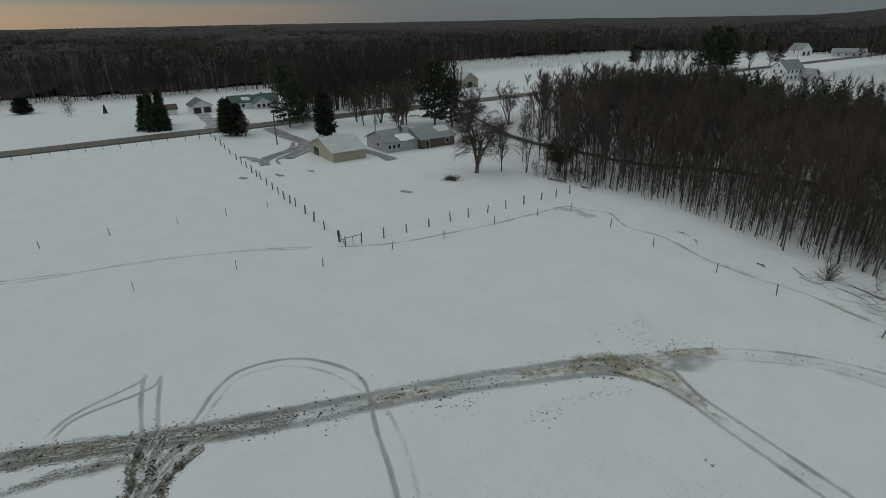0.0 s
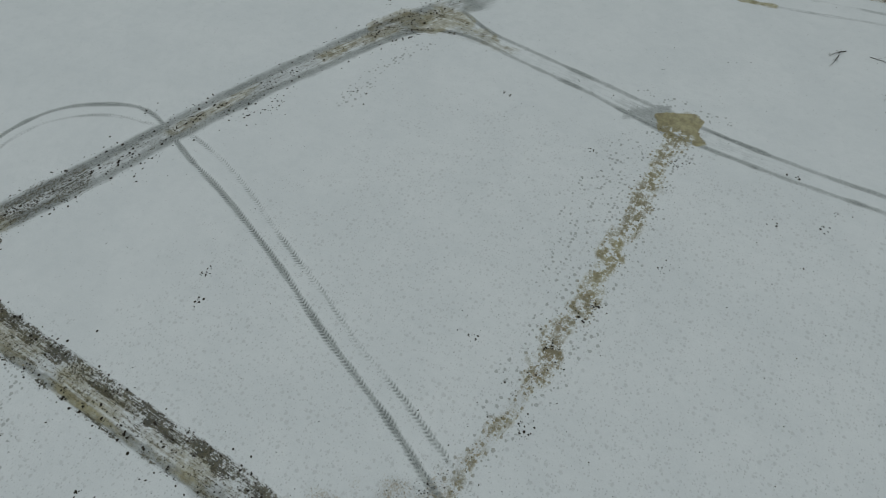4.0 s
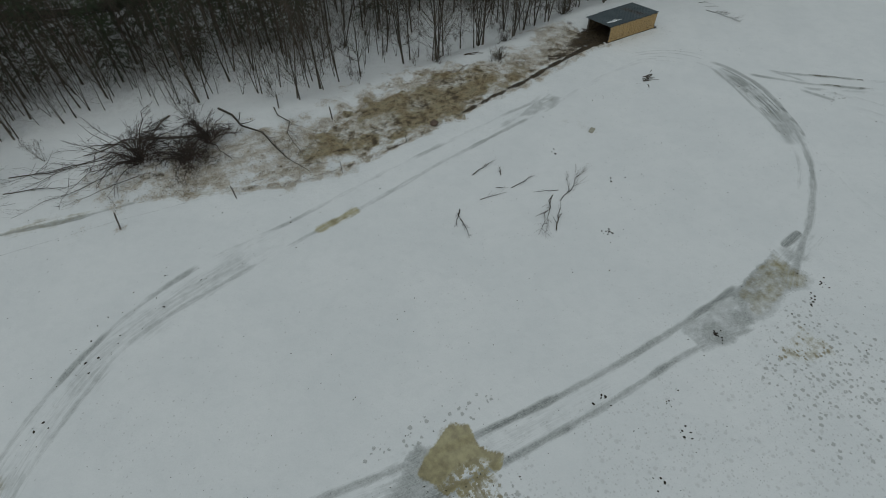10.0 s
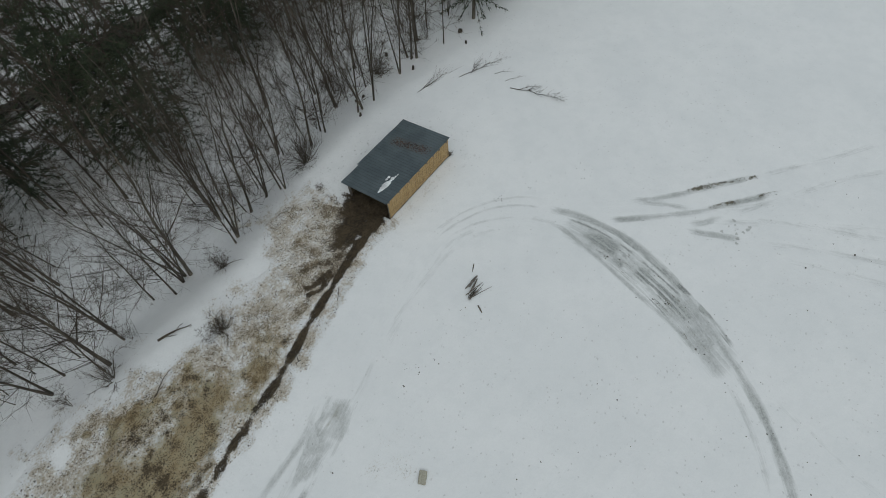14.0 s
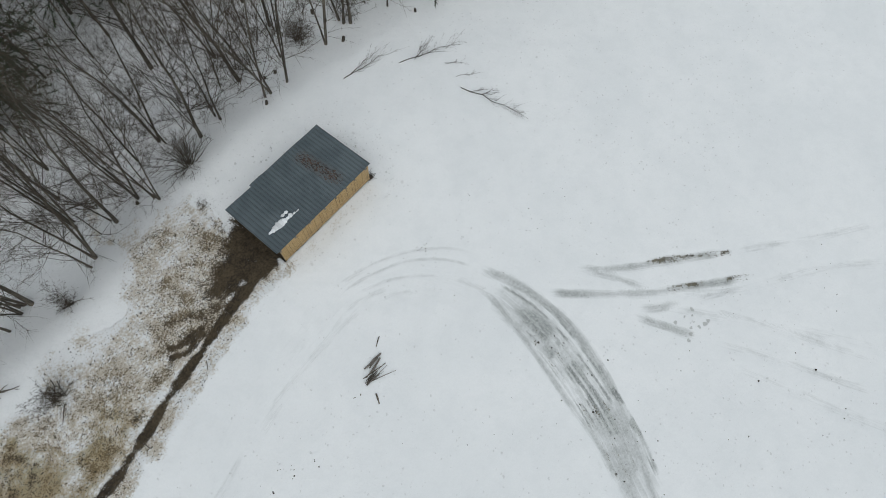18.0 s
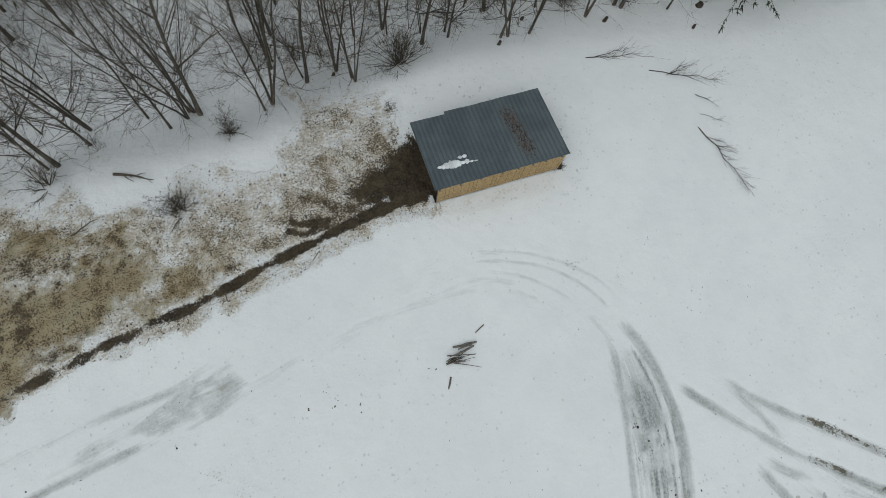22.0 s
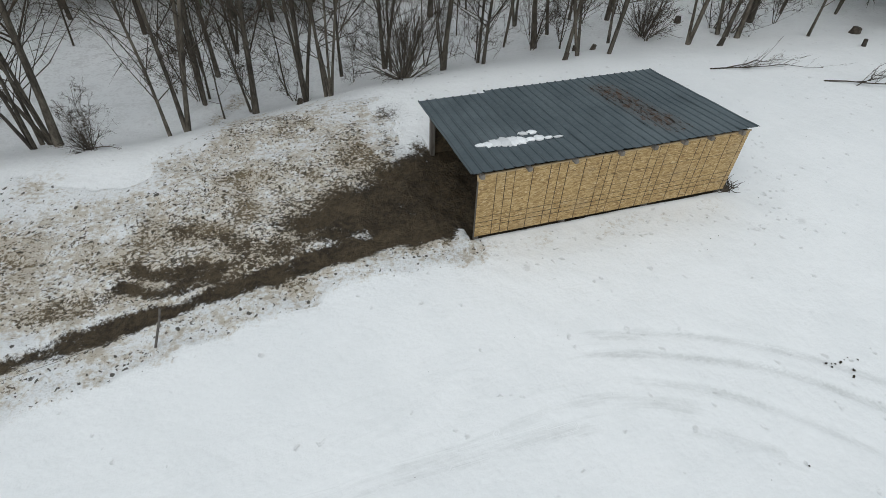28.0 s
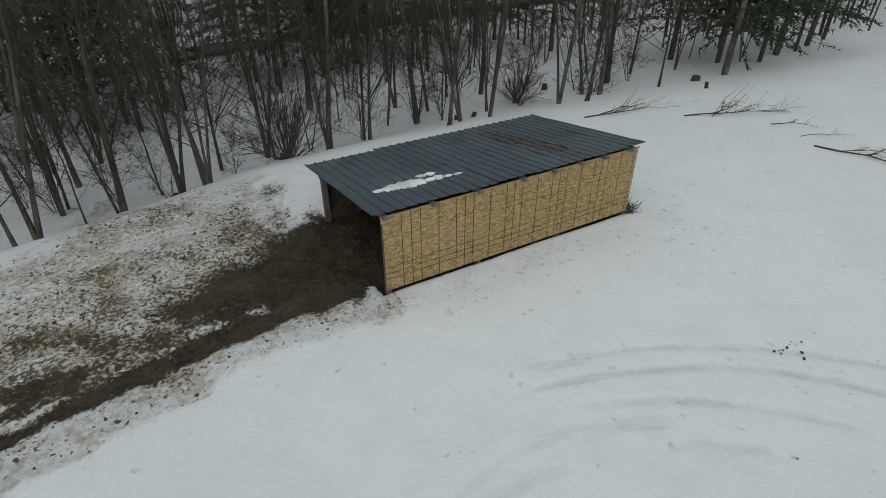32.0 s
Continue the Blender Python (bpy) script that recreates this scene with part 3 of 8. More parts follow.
def simple_fir(rng, height, spread, sprays, wide, low=0.15, shape=0.8):
    """An evergreen for the distance, as one array pair: a trunk and drooping sprays."""
    s = Sticks()
    s.tube([(0, 0, -0.3), (0, 0, height)], [0.016 * height, 0.02], 4)
    w = low + (1 - low) * rng.uniform(0, 1, sprays) ** 1.15
    az = rng.uniform(0, 6.283, sprays)
    reach = (spread * (1 - w) ** shape + 0.25) * rng.uniform(0.7, 1.15, sprays)
    out = np.stack([np.cos(az), np.sin(az), np.zeros(sprays)], -1)
    tip = np.c_[out[:, :2] * reach[:, None], w * height - reach * rng.uniform(0.0, 0.5, sprays)]
    base = np.c_[out[:, :2] * reach[:, None] * 0.12, w * height + 0.15 * reach]
    across = unit(np.c_[-out[:, 1], out[:, 0], rng.normal(0, 0.4, sprays)])
    s.v.append(np.stack([base, (base + tip) / 2 - across * wide * reach[:, None], tip, (base + tip) / 2 + across * wide * reach[:, None]], 1).reshape(-1, 3))
    quad = np.arange(4 * sprays).reshape(-1, 4) + s.n
    s.f.append(np.concatenate([quad[:, :3], quad[:, [0, 2, 3]]]))
    s.n += 4 * sprays
    return s.arrays()


# ---- the ground ----
def steps(*spans):
    """Grid lines through spans of (from, to, step)."""
    return np.unique(np.round(np.concatenate([np.arange(a, b, s) for a, b, s in spans]), 3))


FAR_OUT = np.array([70, 85, 105, 130, 160, 200, 250, 310, 390, 500, 650, 850, 1200, 1800, 2800, 4200])
GX = np.unique(np.concatenate([-np.array([135, 145, 155, 165, 175, 185, 195, 205, 215, 225, 240, 260, 290, 320, 350, 390, 450, 550, 700, 1000, 1500, 2400, 4200]), steps((-128, -14, 0.6), (-14, 9, 0.36), (9, 30, 0.6), (30, 70, 2)), FAR_OUT]))
GY = np.unique(np.concatenate([-FAR_OUT[2:], steps((-100, -9, 0.6), (-9, 8, 0.36), (8, 14, 0.6), (14, 75, 1.2)), FAR_OUT]))
SPLIT = 5  # trodden and driven squares are cut into this many, each way
FX, FY = (np.append(np.concatenate([g[:-1] + (g[1:] - g[:-1]) * k / SPLIT for k in range(SPLIT)]).reshape(SPLIT, -1).T.ravel(), g[-1]) for g in (GX, GY))
NX, NY = len(GX) - 1, len(GY) - 1


def ground_points(cut):
    """The ground's points when the squares marked in cut are split: their keys on the fine grid."""
    i, j = np.nonzero(~cut)
    whole = [(i + p) * SPLIT * len(FY) + (j + q) * SPLIT for p in (0, 1) for q in (0, 1)]
    i, j = np.nonzero(cut)
    parts_in = [(i * SPLIT + p) * len(FY) + j * SPLIT + q for p in range(SPLIT + 1) for q in range(SPLIT + 1)]
    return np.unique(np.concatenate(whole + parts_in))


def clear_ground(keys):
    global MX, MY, MASK, ALONG, ACROSS, OWNED, TREAD, SINK
    MX, MY = FX[keys // len(FY)], FY[keys % len(FY)]
    MASK = {n: np.zeros(len(MX)) for n in ("ice", "tan", "mud", "grime", "hoof", "pock", "litter", "dirt")}
    ALONG, ACROSS, OWNED, TREAD = MX * 2.0, MY * 0.3, np.zeros(len(MX)), np.zeros(len(MX))
    SINK = np.zeros(len(MX))


def stroke(line, width, fade=0.6, rough=0.35, lump=1.5):
    """Draws a brush along a line: the ground points touched, how much (0 to 1), and how far along and across the line they lie."""
    line = np.asarray(line, float)
    reach = width * 1.6 + 0.5
    near = np.nonzero((MX > line[:, 0].min() - reach) & (MX < line[:, 0].max() + reach) & (MY > line[:, 1].min() - reach) & (MY < line[:, 1].max() + reach))[0]
    x, y = MX[near], MY[near]
    best, along, across, gone = np.full(len(near), 1e9), np.zeros(len(near)), np.zeros(len(near)), 0.0
    for (x0, y0), (x1, y1) in zip(line[:-1], line[1:]):
        dx, dy = x1 - x0, y1 - y0
        long = math.hypot(dx, dy) + 1e-9
        u = np.clip(((x - x0) * dx + (y - y0) * dy) / long**2, 0, 1)
        off = np.hypot(x - x0 - u * dx, y - y0 - u * dy)
        won = off < best
        best[won], along[won], across[won] = off[won], gone + u[won] * long, (((x - x0) * dy - (y - y0) * dx) / long)[won]
        gone += long
    half = width / 2 * (1 + rough * (wander(x, y, lump) - 0.5) * 2)
    return near, smooth((half + fade * width / 2 - best) / (fade * width)), along, across


def paint(mask, line, width, strength=1.0, fade=0.6, rough=0.35, lump=1.5, sink=0.0, patchy=0.0, patch=2.5, taper=0.0):
    near, value, along, across = stroke(line, width, fade, rough, lump)
    if taper:
        full = np.hypot(*np.diff(np.asarray(line, float), axis=0).T).sum()
        value = value * smooth(along / taper + 0.05) * smooth((full - along) / taper + 0.05)
    if patchy:
        value = value * (1 - patchy + patchy * smooth((wander(MX[near] + 50, MY[near], patch) - 0.3) / 0.4))
    MASK[mask][near] = np.maximum(MASK[mask][near], strength * value)
    SINK[near] = np.maximum(SINK[near], sink * value)
    if mask in ("ice", "tan", "mud", "dirt"):
        mine = value > (0.2 if mask == "dirt" else OWNED[near])
        k = near[mine]
        OWNED[k], ALONG[k], ACROSS[k] = (2.0 if mask == "dirt" else value[mine]), along[mine], across[mine]


def fill(mask, poly, strength=1.0, edge=1.0, sink=0.0, patchy=0.0, patch=2.5):
    """Fills a polygon, its rim wavering and fading over edge metres."""
    near = np.nonzero((MX > poly[:, 0].min() - 2 * edge) & (MX < poly[:, 0].max() + 2 * edge) & (MY > poly[:, 1].min() - 2 * edge) & (MY < poly[:, 1].max() + 2 * edge))[0]
    mx, my = MX[near], MY[near]
    x, y = mx + edge * (wander(mx, my, 1.6) - 0.5) * 2, my + edge * (wander(mx + 77, my, 1.3) - 0.5) * 2
    x, y = x + 0.4 * edge * (wander(mx, my + 31, 0.45) - 0.5), y + 0.4 * edge * (wander(mx + 31, my, 0.45) - 0.5)
    value = np.zeros(len(near))
    for k in range(9):
        r = edge * (0.0, 0.45, 0.9)[k % 3]
        value += inside(x + r * math.cos(k * 2.4), y + r * math.sin(k * 2.4), poly) / 9
    if patchy:
        value = value * (1 - patchy + patchy * smooth((wander(mx + 20, my + 9, patch) - 0.3) / 0.4))
    MASK[mask][near] = np.maximum(MASK[mask][near], strength * value)
    SINK[near] = np.maximum(SINK[near], sink * value)


def curve_through(line, per=6):
    """A smooth line through points."""
    line = np.asarray(line, float)
    p = np.concatenate([[2 * line[0] - line[1]], line, [2 * line[-1] - line[-2]]])
    out = []
    for a, b, c, d in zip(p[:-3], p[1:-2], p[2:-1], p[3:]):
        for u in np.linspace(0, 1, per, endpoint=False):
            out.append(0.5 * (2 * b + (c - a) * u + (2 * a - 5 * b + 4 * c - d) * u**2 + (3 * b - a - 3 * c + d) * u**3))
    return np.array(out + [line[-1]])


def shifted(line, by):
    """The line moved to its left by so many metres."""
    ahead = unit(np.gradient(line, axis=0))
    return line + np.c_[-ahead[:, 1], ahead[:, 0]] * by


def wheel_track(line, width=0.42, dark=0.8, streaks=0, mask="ice", patchy=0.5, tread=0.0):
    line = curve_through(line)
    paint(mask, line, width, dark, 0.75, 0.2, 1.2, 0.035, patchy, 2.6, taper=1.4)
    if tread:
        near, value, _, _ = stroke(line, width * 1.2)
        TREAD[near] = np.maximum(TREAD[near], value * tread)


# the lines of the ways
road_up = pts(-96, -97, -91.5, -86.2, -87.7, -77.3, -86.1, -72.6, -84.2, -67.7, -80.9, -57.2, -77, -46, -72.2, -34.7, -68.5, -28.3)
road_lo = pts(-93.5, -97, -90, -86.6, -86.2, -77.9, -83.8, -72.4, -80.5, -63.7, -79.1, -58.3, -75.2, -47.5, -70.3, -36.6, -68, -32.3)
road_mid = (road_up + road_lo) / 2
arm_a = curve_through(pts(-83.6, -73.6, -82.3, -75.8, -80.2, -77.6, -77, -77.8, -70.8, -77.7, -62, -77.5, -54, -77.3, -46, -77.6, -38, -78))
arm_b = curve_through(pts(-86.6, -76.6, -83.4, -78, -80.6, -78.4, -77.4, -81, -74.4, -83.6, -70.8, -86.4, -66, -89, -58, -93.5))
branch_up = pts(-67, -28, -64.9, -29, -61.6, -30.3, -57.4, -30.9, -49.2, -31.9, -44, -32.6, -37.4, -33.3, -29.7, -33.7, -21.8, -33.5, -15, -33)
branch_lo = pts(-70, -36, -66.9, -32.9, -62.4, -32.1, -57, -32.9, -49.1, -33.9, -43.4, -35, -37.7, -35.4, -30.2, -35.6, -22.7, -35.4, -16.8, -36.3)
ring_out = pts(-12, -35, -8.4, -33, -3.9, -30.6, 0.7, -27.2, 3.3, -24.2, 5.2, -21.4, 7.1, -18, 8.1, -14.3, 7.9, -11.1, 7.1, -8.5)
ring_in = pts(2.4, -22.6, 3.6, -20.5, 4.5, -17.4, 5.9, -12.6, 6.3, -9.9, 5.6, -7.6)
way_up = pts(-68.3, -29.8, -67.5, -24.8, -64.3, -19.8, -60.2, -15.6, -55.4, -12.5, -50.1, -10.5, -41.8, -9.5, -33.1, -7.9, -22.9, -6.5, -18.4, -5.9, -15.2, -5.6, -12.8, -4.9, -6, -4, -0.7, -3)
way_lo = pts(-67, -28, -65.8, -26, -63.6, -22.5, -59.7, -18.2, -55.1, -14.9, -44.6, -12.4, -39.2, -11.5, -33.6, -10.5, -27.8, -9.3, -22.7, -8.5, -19.5, -8, -16.3, -7.6, -11.7, -6.6, -6.4, -5.3, -0.9, -5.1, 1.5, -5.4)
path_south = curve_through(pts(-40.2, -36, -40.6, -41.5, -40.6, -46.8, -40.8, -52.3, -41.4, -57.9, -41.5, -61.3, -41.9, -64.7, -42.6, -67.9, -43.1, -72))
pen = pts(-0.1, 0.2, -2.2, 0.1, -4.5, -0.1, -6.9, -0.6, -9.7, -1.1, -12.5, -1.9, -16, -2.3, -20, -3.1, -25.9, -4.3, -32.1, -5.3, -36.5, -5.6, -40.3, -5.2, -44.4, -3.3, -50, -3, -54, -1.5, -53, 2.5, -47, 4, -43, 5, -38.6, 3.6, -34.7, 3.1, -29.5, 4.9, -25.5, 5.3, -19.2, 6, -14.4, 3.2, -11.6, 3.3, -8.4, 3.6, -6.5, 5.2, -5.5, 6.8, -2.4, 7.3, -0.4, 7.1, 0, 5)
trench = curve_through(pts(-0.6, 0.6, -2.3, 0.6, -4.6, 0.25, -7, -0.3, -9.8, -0.85, -12.6, -1.6, -15.5, -2.1))


def mark_ground():
    """All that wheels, hooves and thaw have left on the snow."""
    global SINK
    # the haul road along the west side and its two ruts
    for line in (road_up, road_lo):
        wheel_track(line, 1.15, 0.92, patchy=0.2)
    paint("dirt", curve_through(road_mid[:5]), 3.0, 0.46, 0.4, 0.2, 1.5)
    paint("dirt", curve_through(road_mid[4:7]), 2.7, 0.26, 0.4, 0.2, 1.5)
    paint("dirt", curve_through(road_mid[6:]), 2.6, 0.23, 0.5, 0.2, 1.5)
    paint("ice", curve_through(road_mid), 2.6, 0.6, 0.6, 0.3, 2, 0.02, 0.3)
    paint("tan", curve_through(road_mid[5:]), 1.6, 0.52, 0.9, 0.5, 3, 0.02, 0.7, 4)
    paint("tan", pts(-97, -97, -91, -87, -87.5, -78, -84, -72), 2.2, 0.5, 0.7, 0.5, 2, 0.02, 0.4)
    paint("ice", pts(-86.7, -89, -86.5, -83.7, -84.6, -78.4), 1.5, 0.8, 0.7, 0.4, 2, 0.03, 0.3)
    paint("dirt", pts(-87.5, -92, -86.5, -83.7, -85.2, -79), 1.5, 0.45, 0.6, 0.4, 2)
    # the crossing muddy tracks
    for line, wide in ((arm_a, 2.2), (arm_b, 2.0)):
        paint("ice", line, wide * 0.9, 0.42, 0.5, 0.3, 1.4, 0.02, 0.3, 2)
        paint("tan", line, wide * 0.95, 0.5, 0.5, 0.3, 0.9, 0.02, 0.4, 2.5)
        paint("dirt", line, wide, 0.36, 0.3, 0.2, 0.7, 0.03, 0.3, 1.2)
    paint("ice", shifted(arm_a, -0.8), 0.6, 0.85, 0.5, 0.3, 0.8, 0.07, 0.1)
    paint("tan", shifted(arm_a, -0.8), 0.6, 0.62, 0.5, 0.3, 1.5, 0.0, 0.5)
    paint("dirt", shifted(arm_a, -1.1), 0.3, 0.5, 0.6, 0.5, 0.5, 0.0, 0.6, 1.0)
    paint("dirt", shifted(arm_a, 0.7), 0.95, 0.7, 0.4, 0.4, 0.6, 0.08, 0.3, 0.9)
    paint("dirt", shifted(arm_a, 1.1), 0.3, 0.7, 0.6, 0.5, 0.4, -0.03, 0.5, 0.6)
    paint("dirt", shifted(arm_b, -0.65), 0.9, 0.78, 0.4, 0.4, 0.6, 0.08, 0.3, 0.9)
    paint("mud", shifted(arm_b, -0.7)[8:22], 0.4, 0.6, 0.6, 0.4, 0.6, 0.03, 0.5, 0.8)
    paint("ice", shifted(arm_b, 0.75), 0.55, 0.85, 0.5, 0.3, 0.8, 0.06, 0.1)
    paint("dirt", shifted(arm_b, 0.95), 0.3, 0.45, 0.6, 0.5, 0.5, 0.0, 0.6, 1.0)
    paint("mud", pts(-82.4, -76.6, -80, -78.2, -78.4, -78.6), 1.4, 0.5, 0.9, 0.5, 1.0, 0.04, 0.4, 0.9)
    paint("ice", pts(-56, -78.2, -52.5, -78.0), 1.4, 0.7, 0.7, 0.4, 1.2, 0.03)
    fill("tan", pts(-73.5, -93, -71.6, -88.4, -69.2, -86.4, -66.4, -87.4, -62, -90.4, -56, -95, -66, -100), 0.95, 0.7, 0.03, 0.2)
    paint("dirt", pts(-70.2, -87.4, -67.4, -89.6, -63.5, -92.4, -58, -96.5), 4.6, 0.44, 0.6, 0.4, 1.5, 0.04, 0.25)
    paint("mud", pts(-69, -91.5, -65, -92.6, -61, -94.5), 2.2, 0.5, 0.9, 0.5, 1.5, 0.04, 0.4)
    for a, b, wide in ((pts(-70.4, -86.6), pts(-60, -94), 0.5), (pts(-70, -87.6), pts(-62, -97), 0.7), (pts(-69.6, -86.6), pts(-62, -92), 0.3), (pts(-70.6, -88.2), pts(-66, -96), 0.9)):
        paint("dirt", np.linspace(a[0], b[0], 8), wide, 0.75, 0.5, 0.5, 0.8, 0.06, 0.4, 1.2)
        paint("mud", np.linspace(a[0], b[0], 8), wide * 0.5, 0.55, 0.6, 0.5, 0.7, 0.0, 0.5, 0.9)
    # turning loops beside the crossing
    for line in (pts(-92.3, -85.1, -95, -82.4, -97, -76.4, -98.8, -75.5), pts(-91.5, -84.6, -94.2, -82.1, -95.2, -75.5, -97.7, -74.1), pts(-98.8, -75.5, -93.9, -76.6, -85.8, -77.5, -81.8, -77.9), pts(-97.7, -74.1, -91.9, -75.3, -87, -76, -82.4, -76.4)):
        wheel_track(line, 0.46, 0.85, patchy=0.2, tread=1.0)
    wheel_track(pts(-82.8, -76.5, -87.6, -72.5, -90.8, -70, -92.9, -66.7, -92.1, -62.1, -89.3, -58.9, -83.8, -56.7, -75.9, -59.1, -69.2, -61, -62, -63.6, -55.3, -66.4, -48.8, -68.8, -43.2, -71.2, -36, -74), 0.48, 0.9, patchy=0.15, tread=1.0)
    wheel_track(pts(-84.1, -74.2, -88.9, -70.3, -91.5, -67.4, -91.5, -64.2, -90.2, -61.7, -86.7, -59, -81.4, -57.5), 0.44, 0.62, patchy=0.4, tread=1.0)
    wheel_track(pts(-78.6, -56.7, -71.2, -58.4, -63.3, -61.6, -57, -64, -52.6, -65.9, -48.1, -67.4, -42.1, -69.8, -36, -72), 0.44, 0.62, patchy=0.45, tread=1.0)
    # the branch to the pool and round to the shed
    for line in (branch_up, branch_lo):
        wheel_track(line, 0.5, 0.92, 2, patchy=0.3)
    paint("ice", curve_through((branch_up[1:8] + branch_lo[1:8]) / 2), 1.9, 0.4, 0.7, 0.3, 1.5, 0.02, 0.4)
    fill("tan", pts(-74, -35, -69, -27, -65.5, -27, -63.5, -30.5, -57, -31, -57, -33, -63, -32.6, -67, -33.4, -70.5, -38), 0.52, 0.7, 0.03, 0.5)
    for a, b in ((pts(-73, -36), pts(-66.6, -26.4)), (pts(-71.4, -35), pts(-62, -31.2)), (pts(-70, -30.6), pts(-64.6, -30.4))):
        paint("dirt", np.linspace(a[0], b[0], 7), 0.8, 0.42, 0.8, 0.5, 0.6, 0.03, 0.6, 0.8)
    paint("ice", pts(-70, -33, -67.5, -29, -65, -25), 2.8, 0.9, 0.6, 0.4, 2, 0.03, 0.4)
    paint("ice", pts(-64, -31.2, -58, -32), 2.2, 0.55, 0.6, 0.4, 2, 0.03, 0.5)
    fill("ice", pts(-46, -35.2, -44, -32.6, -41, -32.2, -41, -36), 0.7, 0.5, 0.03, 0.3)
    fill("tan", pts(-43, -33.6, -41.4, -32.4, -40, -32, -38.6, -32.4, -38.9, -33.8, -37.6, -35, -38.1, -35.7, -41, -36.1, -42.2, -35.2), 1.0, 0.35, 0.05)
    fill("ice", pts(-22.4, -36.0, -22.1, -33.7, -16.8, -33.3, -10.4, -32.0, -10.0, -35.3, -14.3, -36.0, -18, -36.3), 0.72, 0.35, 0.03, 0.25, 1.2)
    fill("tan", pts(-16.6, -35.9, -16.4, -33.5, -10.6, -32.2, -10.2, -35.2), 0.5, 0.35, 0.03, 0.15)
    wheel_track(ring_out, 0.6, 0.72, 3, patchy=0.15)
    wheel_track(shifted(ring_out, 0.95)[2:6], 0.4, 0.4, 3, patchy=0.6)
    band = curve_through(pts(2.6, -24.4, 3.9, -22.4, 5.3, -19.6, 6.3, -16.6, 6.9, -13.8, 6.8, -11.4, 6.2, -9.4))
    srng = np.random.RandomState(8)
    for off in (-1.15, -0.9, -0.6, -0.25, 0.0, 0.3, 0.55, 0.8, 1.05):
        k = srng.randint(0, 12)
        paint("ice", shifted(band, off + srng.normal(0, 0.06))[k:k + srng.randint(16, 26)], srng.uniform(0.1, 0.26), srng.uniform(0.75, 1.0), 0.5, 0.3, 0.7, 0.03, 0.55, 0.8, taper=1.2)
    for off in (-0.2, 0.35, 0.9):
        paint("dirt", shifted(band, off)[6:26], 0.3, 0.26, 0.8, 0.5, 0.6, 0.0, 0.6, 0.7)
    wheel_track(ring_in, 0.4, 0.62, 3, patchy=0.4)
    paint("ice", curve_through(pts(3.6, -23, 5.0, -20, 6.0, -17, 6.8, -14, 6.9, -11.8)), 2.3, 0.62, 0.5, 0.3, 1.4, 0.03, 0.25, 1.4)
    paint("ice", curve_through(pts(5.4, -19, 6.6, -15.4, 7.0, -12.4)), 1.4, 0.85, 0.7, 0.4, 1.0, 0.03, 0.4, 0.9)
    paint("ice", pts(-9, -32, -7, -31.7), 0.6, 0.9, 0.6)
    paint("ice", pts(-9.3, -33.2, -6.5, -32.6), 1.8, 0.6, 0.6, 0.4, 1, 0.02, 0.5)
    for line, dark in ((pts(0.4, -3.2, 1.6, -3.45, 3.2, -3.9, 4.8, -4.7, 6.2, -5.8, 7.3, -7.1, 8, -8.8), 0.72), (pts(0.2, -3.5, 1.2, -3.8, 2.8, -4.35, 4.7, -5.3, 6.4, -7.1, 7.2, -9), 0.78), (pts(0.7, -4.3, 2.8, -5.1, 4.6, -6.5, 5.6, -8), 0.6), (pts(1.5, -5.4, 3, -6.3, 4.2, -7.6), 0.62)):
        wheel_track(line, 0.23, dark * 0.58, patchy=0.2)
    # the upper way back past the pen
    wheel_track(way_up[:6], 0.5, 0.75, 2, patchy=0.4)
    wheel_track(way_lo[:6], 0.5, 0.55, 2, patchy=0.5)
    wheel_track(way_up[5:-2], 0.5, 0.58, patchy=0.5)
    wheel_track(way_lo[5:-4], 0.5, 0.7, patchy=0.4)
    paint("ice", curve_through(pts(-13, -5.4, -17, -6.8, -21, -7.6)), 1.0, 0.5, 0.8, 0.5, 1.5, 0.02, 0.5, 1.0)
    wheel_track(way_lo[-5:], 0.44, 0.3, patchy=0.8)
    paint("ice", curve_through((way_up[:6] + way_lo[1:7]) / 2), 2.5, 0.42, 0.7, 0.4, 2, 0.02, 0.5)
    paint("tan", pts(-68, -27, -65.5, -22), 1.6, 0.5, 0.7, 0.4, 2, 0.02, 0.5)
    paint("tan", pts(-40.8, -11.7, -37.5, -11.2), 0.8, 0.6, 0.7)
    sweep = curve_through(pts(-20, -7.6, -12, -6, -5, -4.6, 0.5, -4.0, 3.6, -5.2, 5.8, -7.6, 6.6, -10.4))
    paint("ice", sweep, 3.6, 0.15, 0.5, 0.4, 1.5, 0.02, 0.3, 1.6)
    paint("ice", shifted(sweep, -0.75)[:24], 0.4, 0.3, 0.9, 0.3, 1.2, 0.02, 0.7, 1.6)
    fill("ice", pts(-12.2, -5.2, -11.3, -6.6, -13.8, -7.4, -15.8, -7.7, -15, -6.6, -14.4, -5.8), 0.6, 0.35, 0.02, 0.4, 0.9)
    fill("tan", pts(-12, -5.6, -11.6, -6.5, -13.6, -7.2, -14.2, -6.2), 0.22, 0.4)
    fill("ice", pts(-13.7, -4.8, -11.3, -6.2, -15.4, -7.7, -17.5, -7), 0.55, 0.4, 0.02, 0.5)
